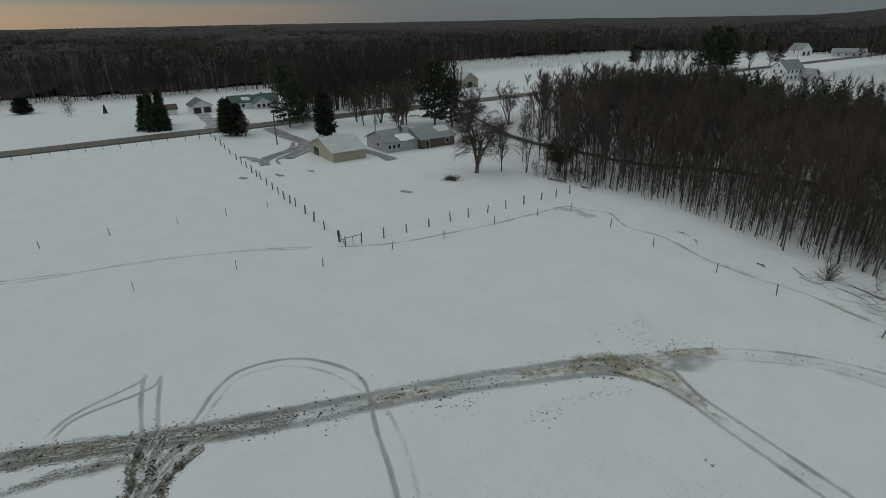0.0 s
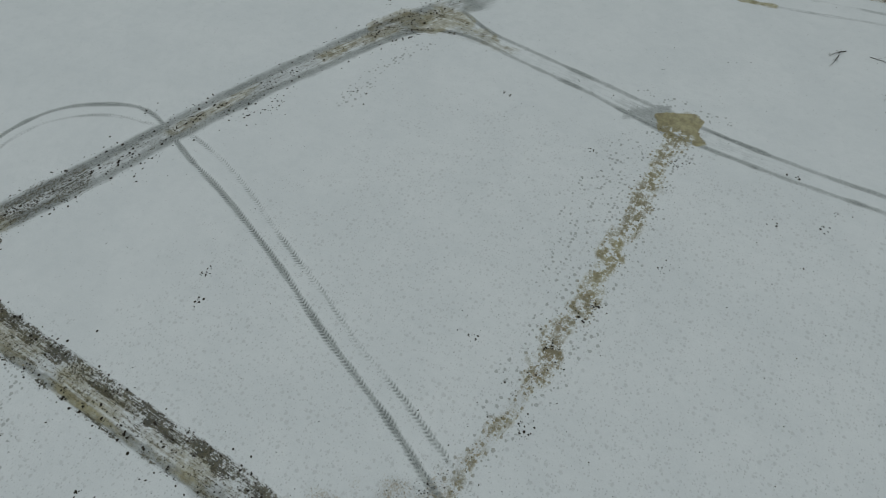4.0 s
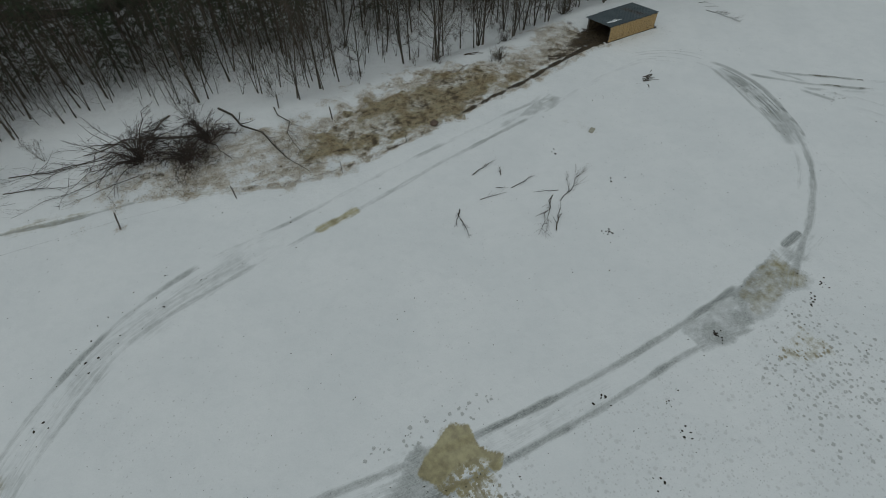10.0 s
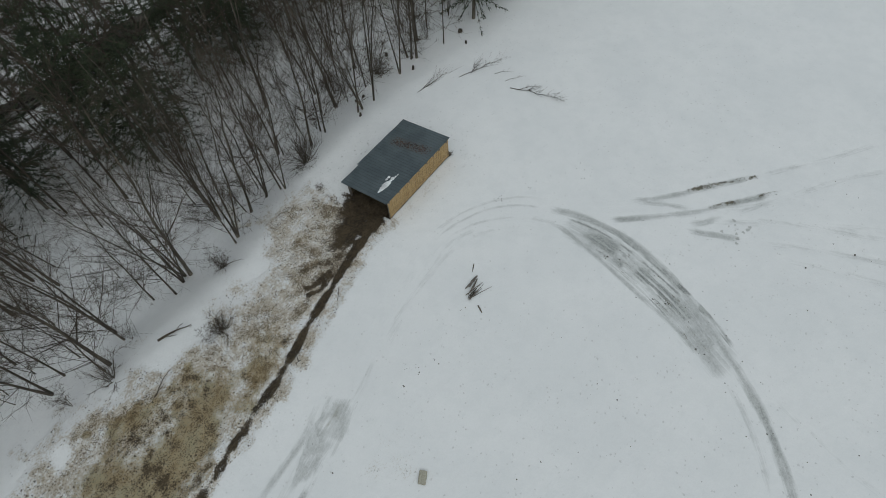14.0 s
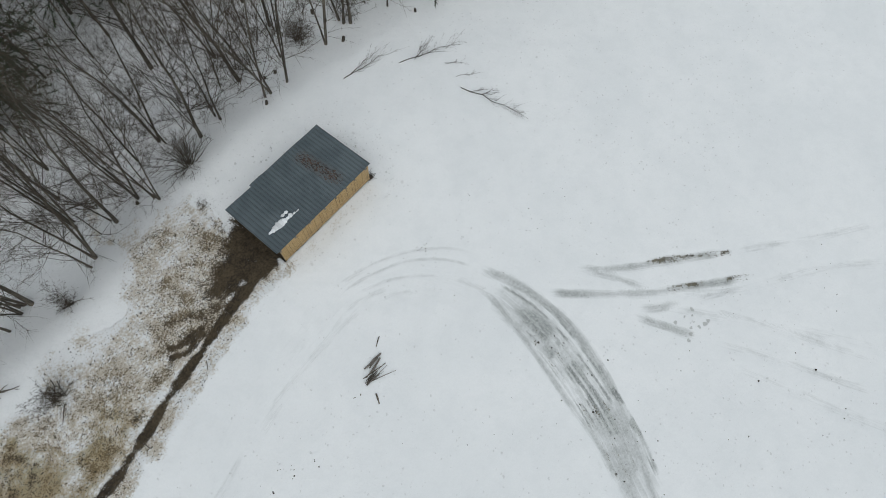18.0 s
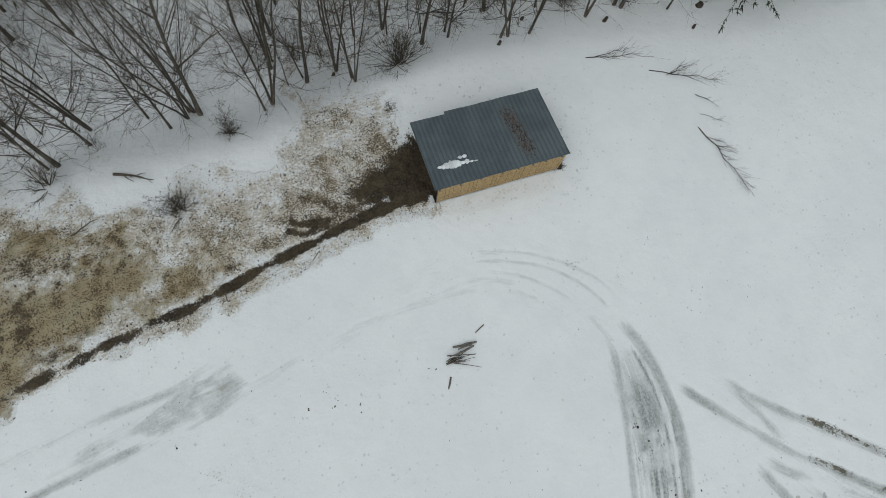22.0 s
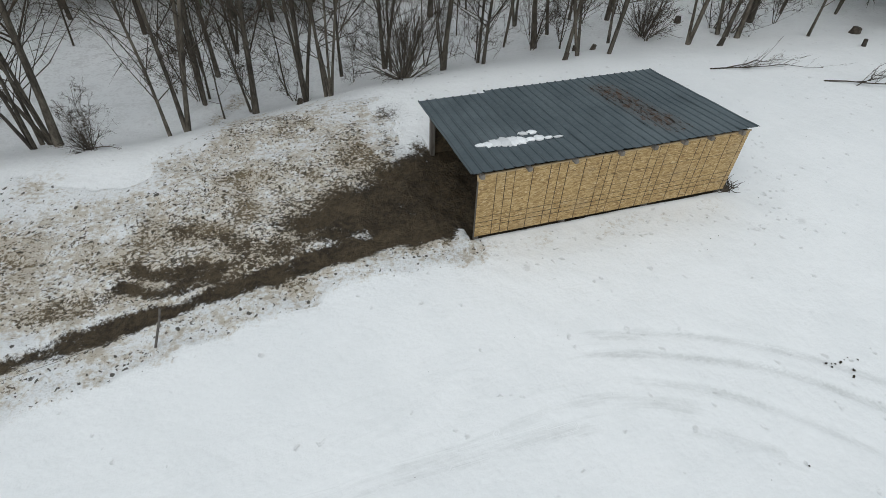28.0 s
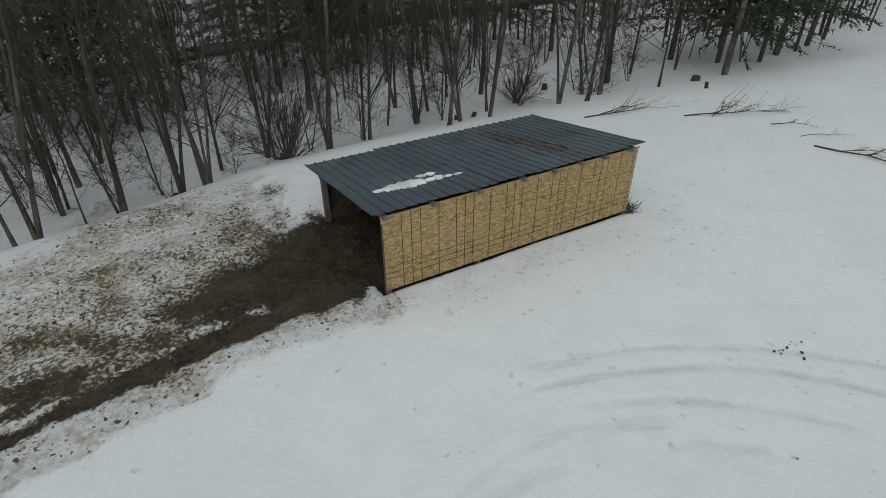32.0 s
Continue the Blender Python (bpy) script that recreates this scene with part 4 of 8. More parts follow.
    # loose ruts east of the ring
    for line, dark in ((pts(10.9, -13.1, 12.5, -15.0, 14.4, -16.7, 18.5, -20.1), 0.7), (pts(8.5, -12.7, 12.4, -17.2, 15.1, -19.6, 17.8, -21.9), 0.72), (pts(11.1, -13.4, 12.1, -15.3, 13.2, -17.9), 0.66), (pts(11.3, -17.3, 12.3, -18.5, 13.9, -19.7), 0.7), (pts(10.9, -17.3, 11.5, -19, 12.7, -21.8), 0.78), (pts(12.7, -21.8, 14.8, -26.5, 16.8, -31.7), 0.4), (pts(14.3, -20.9, 15.1, -22.4, 16.7, -26.2, 18.6, -30.8), 0.38), (pts(13.9, -19.7, 17.5, -22.3), 0.42), (pts(18.5, -20.1, 22.4, -23.3, 27, -26.8), 0.34)):
        wheel_track(line, 0.5, dark * 1.05, 1, patchy=0.25)
    for line in (pts(14.5, -16.6, 15.8, -17.7, 18.4, -20.1), pts(13.9, -18.5, 15.7, -20.0), pts(16.9, -21, 17.8, -21.8)):
        paint("dirt", line, 0.36, 0.66, 0.5, 0.2, 0.5, 0.04, 0.5, 0.7)
    fill("hoof", pts(12.6, -20, 13.8, -20.2, 13.6, -21.6, 11.4, -21.6, 11.2, -19.8), 0.7, 0.4)
    for line, dark in ((pts(12.1, -17.9, 18.5, -28.7, 25.9, -44.6, 35.2, -66.6), 0.34), (pts(11, -16, 17, -22, 24.6, -28.3, 36.6, -46.3, 42, -55.6), 0.3), (pts(3.5, -24.5, 1.1, -31.6, -0.2, -42.2, -2.5, -55.8), 0.26), (pts(44.1, -63.1, 26.8, -64.2), 0.34), (pts(12.2, -23.2, 17.6, -40.9, 23, -63.1), 0.28)):
        wheel_track(line, 0.6, dark, patchy=0.4)
    # the trodden brown path south of the pool
    paint("tan", path_south[:32], 1.7, 0.66, 0.6, 0.5, 0.8, 0.04, 0.2, 1.2)
    paint("tan", path_south[32:], 1.1, 0.55, 0.8, 0.5, 0.8, 0.04, 0.5, 1.0)
    paint("grime", path_south[20:], 1.1, 0.4, 0.8, 0.5, 0.8)
    paint("hoof", path_south[:32], 3.4, 0.98, 0.7, 0.4, 1.5)
    paint("hoof", path_south[32:], 2.4, 0.85, 0.7, 0.4, 1.5)
    fill("hoof", pts(-45, -38, -43, -37, -42.5, -48, -44, -56, -46, -52), 0.36, 1.2)
    paint("hoof", pts(-44.4, -40.7, -43.6, -49.8, -44, -54.2), 1.6, 0.75, 0.7, 0.4, 1.5)
    paint("hoof", pts(-66.4, -35.7, -68.5, -40.8, -68.5, -46), 1.6, 0.75, 0.7, 0.4, 1.5)
    fill("hoof", pts(-12.6, -36.8, -11.5, -40.6, -13.6, -44.4, -19.8, -44.2, -20.8, -40.6, -17.5, -37.4), 0.95, 0.8, 0.02, 0.3, 2)
    fill("hoof", pts(-10, -40, -10.5, -56, -22, -54, -21.4, -43.5, -18, -38), 0.5, 2.0, 0, 0.5, 3)
    fill("tan", pts(-14.2, -38, -14.5, -40.6, -16.2, -40.4, -18.1, -38.3), 0.4, 0.6)
    paint("hoof", pts(-72, -79.5, -68, -83.5), 1.5, 0.6)
    paint("dirt", pts(-49.5, -77, -46.6, -74.4, -43.4, -71.4), 2.2, 0.2, 1.0, 0.5, 0.8, 0, 0.5, 0.7)
    paint("grime", pts(-49.5, -77, -46.6, -74.4, -43.4, -71.4), 2.6, 0.55, 1.0, 0.5, 0.8)
    paint("hoof", pts(-70, -28.5, -72, -24, -75, -22.5), 2.0, 0.7)
    paint("hoof", pts(-45, -31.2, -37, -31.6), 1.4, 0.6)
    # footpaths along the fences
    for line, wide in ((pts(-137.2, -90.3, -133.8, -79.5, -131.1, -67.8, -126.7, -55.4, -122.2, -47.2), 0.46), (pts(-136, -90.2, -134, -83.2, -132.6, -71.8, -128.3, -59.6, -122, -48.3), 0.42), (pts(-119.3, -43.3, -115.2, -34.7, -112.6, -18.4, -112, -4.9, -111.6, 2.5, -107.5, 4.5, -103.7, 6.4, -96.7, 3, -89.5, 3.8, -80.1, 1, -72, 0.6, -65.7, 1.1, -59, 0, -54, -0.5), 0.46)):
        paint("ice", curve_through(line), wide, 0.78, 0.7, 0.5, 1.5, 0.05, 0.3)
        paint("tan", curve_through(line), wide * 1.5, 0.3, 0.8, 0.6, 1.5, 0.0, 0.4)
    paint("ice", pts(-112, 0.6, -109, 2.6, -105, 2.2), 2.2, 0.6, 0.8, 0.6, 1.6)
    paint("tan", curve_through(pts(-80, 1, -66, 1, -54, -0.4, -48, -2.5)), 1.2, 0.4, 0.8, 0.5, 2, 0, 0.4)
    # the pig pen
    fill("grime", pen, 0.82, 1.5, 0.03, 0.12, 1.8)
    fill("grime", pen * 1.0 + np.array([-0.8, 0.8]), 0.46, 2.8, 0.0)
    fill("grime", pts(0, 0, -7, -0.6, -12, -1.6, -12, 2.4, -8.6, 2.8, -6, 4.4, -4, 5.8, -0.4, 6.6, 0, 5), 0.88, 1.0, 0.04, 0.25, 1.6)
    fill("tan", pts(-13, -1.2, -20, -2.6, -25.9, -4, -36, -5, -40, -3.2, -38, 0.8, -33, 1.6, -28, 3.6, -20, 4.0, -16, 2.6, -13.5, 1.6), 0.8, 1.4, 0.02, 0.4, 1.9)
    fill("mud", pts(-15, -1, -20, -2.4, -27, -3.6, -37, -4.6, -41, -2, -36, 1.4, -27, 3.0, -19, 3.2, -15, 2), 0.44, 1.4, 0.0, 0.4, 1.1)
    fill("tan", pts(-52, -2.5, -52, 2, -42, 4, -38, 2, -44, -3), 0.3, 1.6, 0.0, 0.5, 3)
    for poly, much in ((pts(-15.6, 3.4, -14.6, 1.8, -16.4, 0.6, -18.8, 1.6, -18.4, 3.4), 0.72), (pts(-11.2, 1.6, -10.6, -0.2, -12.4, -1.6, -14, -0.6, -13.4, 1.2), 0.5), (pts(-19, -0.6, -20.6, 0.8, -24, 0.2, -22.6, -2, -19.6, -2.4), 0.6), (pts(-26, 3.6, -30, 3.0, -33, 0.6, -29, 0.4, -26, 1.6), 0.9), (pts(-30, -3.6, -35, -4.4, -36, -2.6, -32, -2), 0.85)):
        fill("tan", poly, much, 0.7, 0.02, 0.2, 1.0)
    # churned mud: solid in the mouth of the shed, breaking up along the trench, with fingers down the slope
    xs, ys = MX / K, MY / K
    upper = np.interp(xs, (-13, -9, -6, -4, -2, 0), (0.2, 0.9, 1.9, 2.8, 3.5, 4.3))
    lower = np.interp(xs, (-12.6, -9.8, -7, -4.6, -2.3, 0), (-1.9, -1.0, -0.45, 0.1, 0.35, 0.3))
    core = np.interp(xs, (-13, -8, -4, -1.6, -0.4, 0), (0.0, 0.26, 0.56, 0.88, 1.0, 1.0)) * smooth((upper - ys + 0.9) / 1.8) * smooth((ys - lower) / 0.35) * (xs < 0.02)
    core *= 0.72 + 0.56 * smooth(wander(xs * 0.42 + ys * 0.3, ys * 1.9, 1.0)) * (xs < -1.5) + 0.28 * (xs >= -1.5)
    core = np.maximum(core, 1.0 * ((xs >= -0.1) & (xs < 7.15) & (ys > 0.04) & (ys < 4.0)))
    MASK["mud"] = np.maximum(MASK["mud"], core)
    SINK = np.maximum(SINK, 0.06 * core)
    for line, wide, much in ((pts(-5.4, 0.8, -6.4, 0.7, -7.7, 1.1), 0.5, 0.75), (pts(-6.1, 0.4, -7.2, 0.3, -8.0, 0.7), 0.45, 0.75), (pts(-5, 1.7, -6.2, 1.8, -7.1, 2.4), 0.6, 0.55), (pts(-1.0, 4.2, -1.2, 5.4, -0.6, 6.4), 0.8, 0.5), (pts(-2, 3.4, -2.6, 4.4, -2.2, 5.6), 0.7, 0.4), (pts(-9, 2.4, -10.4, 2.2, -11.4, 1.2), 1.2, 0.34), (pts(-8.5, 0, -10.2, 0.3, -11.5, -0.6), 0.8, 0.45)):
        paint("mud", curve_through(line), wide, much, 0.9, 0.5, 0.8, 0.05, 0.4, 0.8)
    for poly, much in ((pts(-10.9, 0.1, -12.4, -1.5, -13.9, -0.2, -13.5, 1.4, -12.3, 1.8), 0.62), (pts(-14.8, 1.4, -16.4, 1.0, -18.6, 2.8, -16.9, 3.4, -15.4, 2.6), 0.62), (pts(-18, -2.4, -22, -3.6, -21, -1.8, -17.5, -0.6), 0.62), (pts(-20, 3, -24, 3.2, -27, 2, -23, 0.8), 0.62), (pts(-28, -4, -34, -4.8, -36, -3, -30, -1.6), 0.62), (pts(-30, 1, -35, 0.6, -38, -1.6, -33, -1), 0.62)):
        fill("mud", poly, much * 0.8, 1.1, 0.03, 0.35, 1.4)
        fill("tan", poly, 0.45, 1.2, 0.02)
    far_pen = (xs < -13) & (xs > -46) & (ys > -7) & (ys < 7)
    MASK["grime"][far_pen] *= np.interp(xs[far_pen], (-46, -21, -13), (0.9, 0.96, 1.0))
    paint("mud", trench[:22], 0.72, 0.86, 0.7, 0.4, 1.1, 0.08)
    paint("mud", trench[20:], 0.58, 0.82, 0.8, 0.42, 0.9, 0.07)
    paint("grime", trench - np.array([0.1, 0.45]), 1.0, 0.72, 0.9, 0.8, 0.5)
    paint("mud", curve_through(pts(-15, -2.0, -17.5, -2.5, -20, -3.0, -22, -3.4)), 0.5, 0.72, 0.9, 0.5, 0.8, 0.05, 0.1)
    paint("mud", curve_through(pts(-21.5, -3.3, -26, -4.2, -33, -5.2, -40, -5.0, -45, -3.4)), 0.45, 0.5, 1.0, 0.5, 0.8, 0.05, 0.2)
    paint("grime", curve_through(pts(-14, -1.9, -20, -2.9, -26, -4.1, -34, -5.3, -40.3, -5.2, -46, -3.2)), 0.9, 0.75, 0.8, 0.5, 1, 0.05)
    paint("grime", curve_through(pts(-5.2, 6.9, -5.5, 8.4, -6.1, 9.6, -6.4, 10.4, -5.4, 12.3)), 0.6, 0.78, 1.0, 0.5, 0.6, 0.06, 0.3, 0.8)
    paint("mud", curve_through(pts(-5.2, 6.9, -5.5, 8.4, -6.1, 9.6)), 0.35, 0.36, 1.0, 0.5, 0.6, 0.0, 0.5, 0.6)
    fill("grime", pts(-11, -10.5, -14.5, -9.5, -15, -11.5, -12, -13), 0.2, 0.8)
    paint("grime", curve_through(pts(-0.2, -0.35, -2.5, -0.3, -5, -0.75, -8, -1.2, -12, -2.3)), 0.8, 0.52, 1.0, 0.6, 0.6)
    fill("pock", pts(-78, -96, -30, -96, -14, -60, -4, -46, -6, -36, -30, -37, -46, -38, -62, -44, -66, -60), 1.0, 5.0)
    MASK["pock"] = np.maximum(MASK["pock"], 0.35 * wander(MX, MY, 9))
    fill("grime", pts(-60, 0, -58, 6, -48, 8, -43, 6, -42, 0, -48, -2.6), 0.6, 2.6)
    fill("mud", pts(-54, 1.0, -53, 5, -45.5, 5.6, -44.6, 1.8, -49, 0.4), 0.42, 1.4, 0.0, 0.4, 1.2)
    fill("pock", pts(6.9, -2.4, 10, -2.6, 10.8, 3.5, 8.6, 6.5, 6.9, 5.4), 0.6, 0.8)
    fill("hoof", pts(7.3, -0.6, 8.6, -1.2, 9.2, 2.4, 8.2, 5.2, 7.4, 4.8), 0.22, 0.6, 0.03)
    fill("pock", pts(0, -0.3, 6.9, -0.3, 7, -2, 0, -1.4), 0.6, 0.5)
    paint("grime", pts(0.6, -0.45, 6.8, -0.45), 0.7, 0.2, 0.9)
    paint("tan", pts(0.8, -0.5, 3.5, -0.55, 6.9, -0.5), 0.6, 0.16, 1.0, 0.5, 1.0, 0.03, 0.4, 1.2)
    fill("hoof", pts(-0.5, 7, 3, 7.4, 6, 6.8, 6, 4.8, 0.5, 5), 0.22, 0.8)
    # the floor of the woods
    MASK["litter"] = smooth((MY - wood_edge(MX) + 0.5) / 3) * (MX > -190) * np.interp(MY, (10, 16, 28, 60, 110), (0.1, 0.18, 0.6, 0.8, 1.0))
    MASK["litter"][(MX < -330) | (MY > 420)] = 1.0
    ROUGH = np.maximum(MASK["grime"], MASK["mud"])
    SINK = SINK + ROUGH * (0.11 * wander(MX, MY, 0.5) + 0.07 * wander(MX + 9, MY, 1.1) + 0.10 * wander(MX, MY + 5, 0.26) - 0.12) + MASK["dirt"] * (0.09 * wander(MX, MY, 0.3) - 0.045)


def lay_ground():
    """Marks the ground once on whole squares to find the used ones, then again with those split."""
    cut = np.zeros((NX, NY), bool)
    clear_ground(ground_points(cut))
    mark_ground()
    used = np.max([MASK[n] for n in ("ice", "tan", "mud", "grime", "hoof", "dirt")], axis=0).reshape(NX + 1, NY + 1) > 0.03
    used = used[1:, 1:] | used[:-1, 1:] | used[1:, :-1] | used[:-1, :-1]
    wide = used.copy()
    for p in (-1, 0, 1):
        for q in (-1, 0, 1):
            wide |= np.roll(np.roll(used, p, 0), q, 1)
    small = (np.diff(GX)[:, None] < 0.7) & (np.diff(GY)[None] < 0.7)
    cut = wide & small
    keys = ground_points(cut)
    clear_ground(keys)
    mark_ground()
    z = ground_z(MX, MY) - SINK
    at = lambda p, q: np.searchsorted(keys, p * len(FY) + q)
    # along the rim of the split squares the points keep to the edge of the whole ones
    bare = np.pad(~cut, 1, constant_values=True)
    for p, q, side in ((0, 0, bare[:-2, 1:-1]), (1, 0, bare[2:, 1:-1]), (0, 1, bare[1:-1, :-2]), (0, 2, bare[1:-1, 2:])):
        i, j = np.nonzero(cut & side)
        for k in range(1, SPLIT):
            u = k / SPLIT
            if q == 0:
                a, b, m = at((i + p) * SPLIT, j * SPLIT), at((i + p) * SPLIT, (j + 1) * SPLIT), at((i + p) * SPLIT, j * SPLIT + k)
            else:
                a, b, m = at(i * SPLIT, (j + q - 1) * SPLIT), at((i + 1) * SPLIT, (j + q - 1) * SPLIT), at(i * SPLIT + k, (j + q - 1) * SPLIT)
            z[m] = z[a] * (1 - u) + z[b] * u
    i, j = np.nonzero(~cut)
    faces = [np.stack([at(i * SPLIT, j * SPLIT), at((i + 1) * SPLIT, j * SPLIT), at((i + 1) * SPLIT, (j + 1) * SPLIT), at(i * SPLIT, (j + 1) * SPLIT)], -1)]
    i, j = np.nonzero(cut)
    for p in range(SPLIT):
        for q in range(SPLIT):
            x, y = i * SPLIT + p, j * SPLIT + q
            faces.append(np.stack([at(x, y), at(x + 1, y), at(x + 1, y + 1), at(x, y + 1)], -1))
    me = mesh_from("ground", np.stack([MX, MY, z], -1), np.concatenate(faces), snow_field)
    for name, values in (*MASK.items(), ("along", ALONG), ("across", ACROSS), ("tread", TREAD)):
        me.attributes.new(name, "FLOAT", "POINT").data.foreach_set("value", values.astype(np.float32))
    tagged(new("ground", me), "open snow-covered pasture with icy wheel tracks and mud", "ground", kind="structure")


lay_ground()


def strip(name, line, width, material, lift, label, category, ragged=0.3, kind="structure", per=6, narrow=0):
    """A road or stream as a sheet that follows the ground."""
    line = curve_through(line, per)
    side = unit(np.gradient(line, axis=0))[:, ::-1] * np.array([-1, 1])
    across = np.linspace(-1, 1, 5)
    width = width * np.interp(np.arange(len(line)), (0, narrow), (0.15, 1.0))[:, None, None] if narrow else width
    rows = line[:, None] + side[:, None] * (across[None, :, None] * width / 2)
    wob = 1 + ragged * (wander(rows[..., 0], rows[..., 1], 3.0)[..., None] - 0.5)
    rows = line[:, None] + side[:, None] * (across[None, :, None] * width / 2) * wob
    z = ground_z(rows[..., 0], rows[..., 1]) if lift is not None else np.full(rows.shape[:2], 0.0)
    z = z + (lift or 0)
    v = np.concatenate([rows, z[..., None]], -1).reshape(-1, 3)
    i, j = np.meshgrid(np.arange(len(line) - 1), np.arange(4), indexing="ij")
    a = (i * 5 + j).ravel()
    me = mesh_from(name, v, np.stack([a, a + 1, a + 6, a + 5], -1), material)
    return tagged(new(name, me), label, category, kind=kind)


road_line = np.array([[-224.5, y] for y in range(-600, 620, 20)], float)
strip("road", road_line, 9.0, asphalt, 0.25, "wet grey asphalt road with snowy verges", "road", 0.12, per=2)
def wheel_lanes(name, label, line, wide, lanes, seed):
    """A slushy drive: a worn bed and wheel lanes that wander across it."""
    rng = np.random.RandomState(seed)
    line = np.asarray(line, float)
    side = unit(np.gradient(line, axis=0))[:, ::-1] * np.array([-1, 1])
    for k in range(lanes):
        off = (rng.uniform(-0.5, 0.5) * wide + rng.normal(0, 0.25, len(line)))[:, None]
        strip(name, line + side * off, rng.uniform(0.5, 1.1), slush, 0.12 + 0.006 * k, label, "driveway", 0.9)


wheel_lanes("driveway_house", "slushy grey wheel lanes beside the barn", pts(-238, -18, -220, -17.5, -206, -17, -196, -20, -188, -29), 4.5, 9, 1)
wheel_lanes("driveway_yard", "slushy wheel lanes turning in the yard", pts(-206, -17, -197, -22, -190, -32, -183, -34), 6.0, 6, 2)
wheel_lanes("driveway_barn", "churned slushy yard between barn and house", pts(-196, -19, -187, -8, -178, -5.5, -168, -5), 4.5, 8, 3)
strip("driveway_garage", pts(-252, -34, -262, -30.5, -275, -30, -289, -29), 4.5, slush, 0.14, "wet driveway up to the white garage", "driveway", 0.5)
strip("puddle_yard", pts(-198, -38, -194, -36, -189, -35.5), 2.2, slush, 0.12, "grey meltwater puddle in the yard", "puddle", 1.0)
for k, line in enumerate((pts(-175, -44.5, -173, -43.5), pts(-173, -36.2, -170, -35.4), pts(-171.5, -28.4, -169.5, -27.6), pts(-141, -18.6, -138.6, -17))):
    strip("thaw_patch", line, 1.3, slush, 0.1, "thin grey thaw patch in the snow", "puddle", 1.0)
creek_line = np.concatenate([CREEK[1:2] + ((-34, 9),), CREEK[1:2] + ((-16, 4),), CREEK[(CREEK[:, 0] > -190) & (CREEK[:, 0] < 120)]])
creek = strip("creek", creek_line, 3.1, creek_water, 0.28, "dark brown creek winding through leafless woods", "creek", 0.6, narrow=14)


# ---- the shed ----
ROOF_FRONT, ROOF_BACK, SHED_LONG, SHED_DEEP = 1.86, 1.34, 6.66, 3.75


def osb_material():
    mat = bpy.data.materials.new("strand_board")
    tree = nodes_of(mat)
    where = node(tree, "ShaderNodeTexCoord", None).outputs["Object"]
    cut = node(tree, "ShaderNodeSeparateXYZ", None, i0=where)
    fine = noise_node(tree, where, 26, 5.0, 0.6)
    big = noise_node(tree, where, 1.3, 3.0)
    # wood flakes lying two ways
    tones = []
    for turn, scale in ((0.5, (11, 11, 30)), (-0.9, (8, 8, 24))):
        flakes = node(tree, "ShaderNodeTexVoronoi", {"feature": "F1"}, Vector=node(tree, "ShaderNodeMapping", None, Vector=where, Rotation=(0, turn, 0), Scale=scale).outputs[0], Scale=1.5)
        tones.append(node(tree, "ShaderNodeSeparateColor", None, i0=flakes.outputs["Color"]).outputs[0])
    tone = math_node(tree, "MULTIPLY_ADD", tones[0], 0.55, math_node(tree, "MULTIPLY", tones[1], 0.45))
    col = mixed(tree, ramp(tree, tone, 0.2, 0.8), rgb(0.30, 0.19, 0.072), rgb(0.52, 0.37, 0.17))
    col = mixed(tree, ramp(tree, tones[0], 0.9, 0.96, 0, 0.75), col, rgb(0.60, 0.47, 0.28))
    col = mixed(tree, ramp(tree, tones[1], 0.07, 0.03, 0, 0.5), col, rgb(0.12, 0.07, 0.028))
    col = mixed(tree, ramp(tree, fine, 0.4, 0.7, 0, 0.45), col, rgb(0.26, 0.165, 0.07))
    col = mixed(tree, ramp(tree, big, 0.5, 0.75, 0, 0.3), col, rgb(0.44, 0.34, 0.20))
    # printed stud lines: upright ones sixteen and twenty-four inches apart, level ones low on the sheet
    lines = None
    for step in (0.4064, 0.6096):
        u = math_node(tree, "ADD", cut.outputs[0], step * 40 + 0.02)
        d = math_node(tree, "ABSOLUTE", math_node(tree, "SUBTRACT", math_node(tree, "MODULO", math_node(tree, "ADD", u, step / 2), step), step / 2))
        line = ramp(tree, d, 0.013, 0.006, 0.0, 1.0)
        lines = line if lines is None else math_node(tree, "MAXIMUM", lines, line)
    for level, much, lo, hi in ((0.34, 1.0, -1.0, 9.0), (0.47, 1.0, -1.0, 9.0), (0.62, 0.85, -1.0, 9.0), (0.86, 0.6, 2.4, 6.0), (1.18, 0.7, 2.6, 6.6), (1.42, 0.5, 2.4, 5.0)):
        d = math_node(tree, "ABSOLUTE", math_node(tree, "SUBTRACT", cut.outputs[2], level))
        span = math_node(tree, "MULTIPLY", ramp(tree, cut.outputs[0], lo, lo + 0.05), ramp(tree, cut.outputs[0], hi + 0.05, hi))
        lines = math_node(tree, "MAXIMUM", lines, math_node(tree, "MULTIPLY", span, ramp(tree, d, 0.012, 0.005, 0.0, much)))
    col = mixed(tree, math_node(tree, "MULTIPLY", lines, ramp(tree, noise_node(tree, where, 2.3), 0.3, 0.6, 0.6, 1.0)), col, rgb(0.05, 0.03, 0.013))
    return finish(mat, tree, col, 0.75, 0.0, math_node(tree, "ADD", tone, fine), 0.25, 0.004)


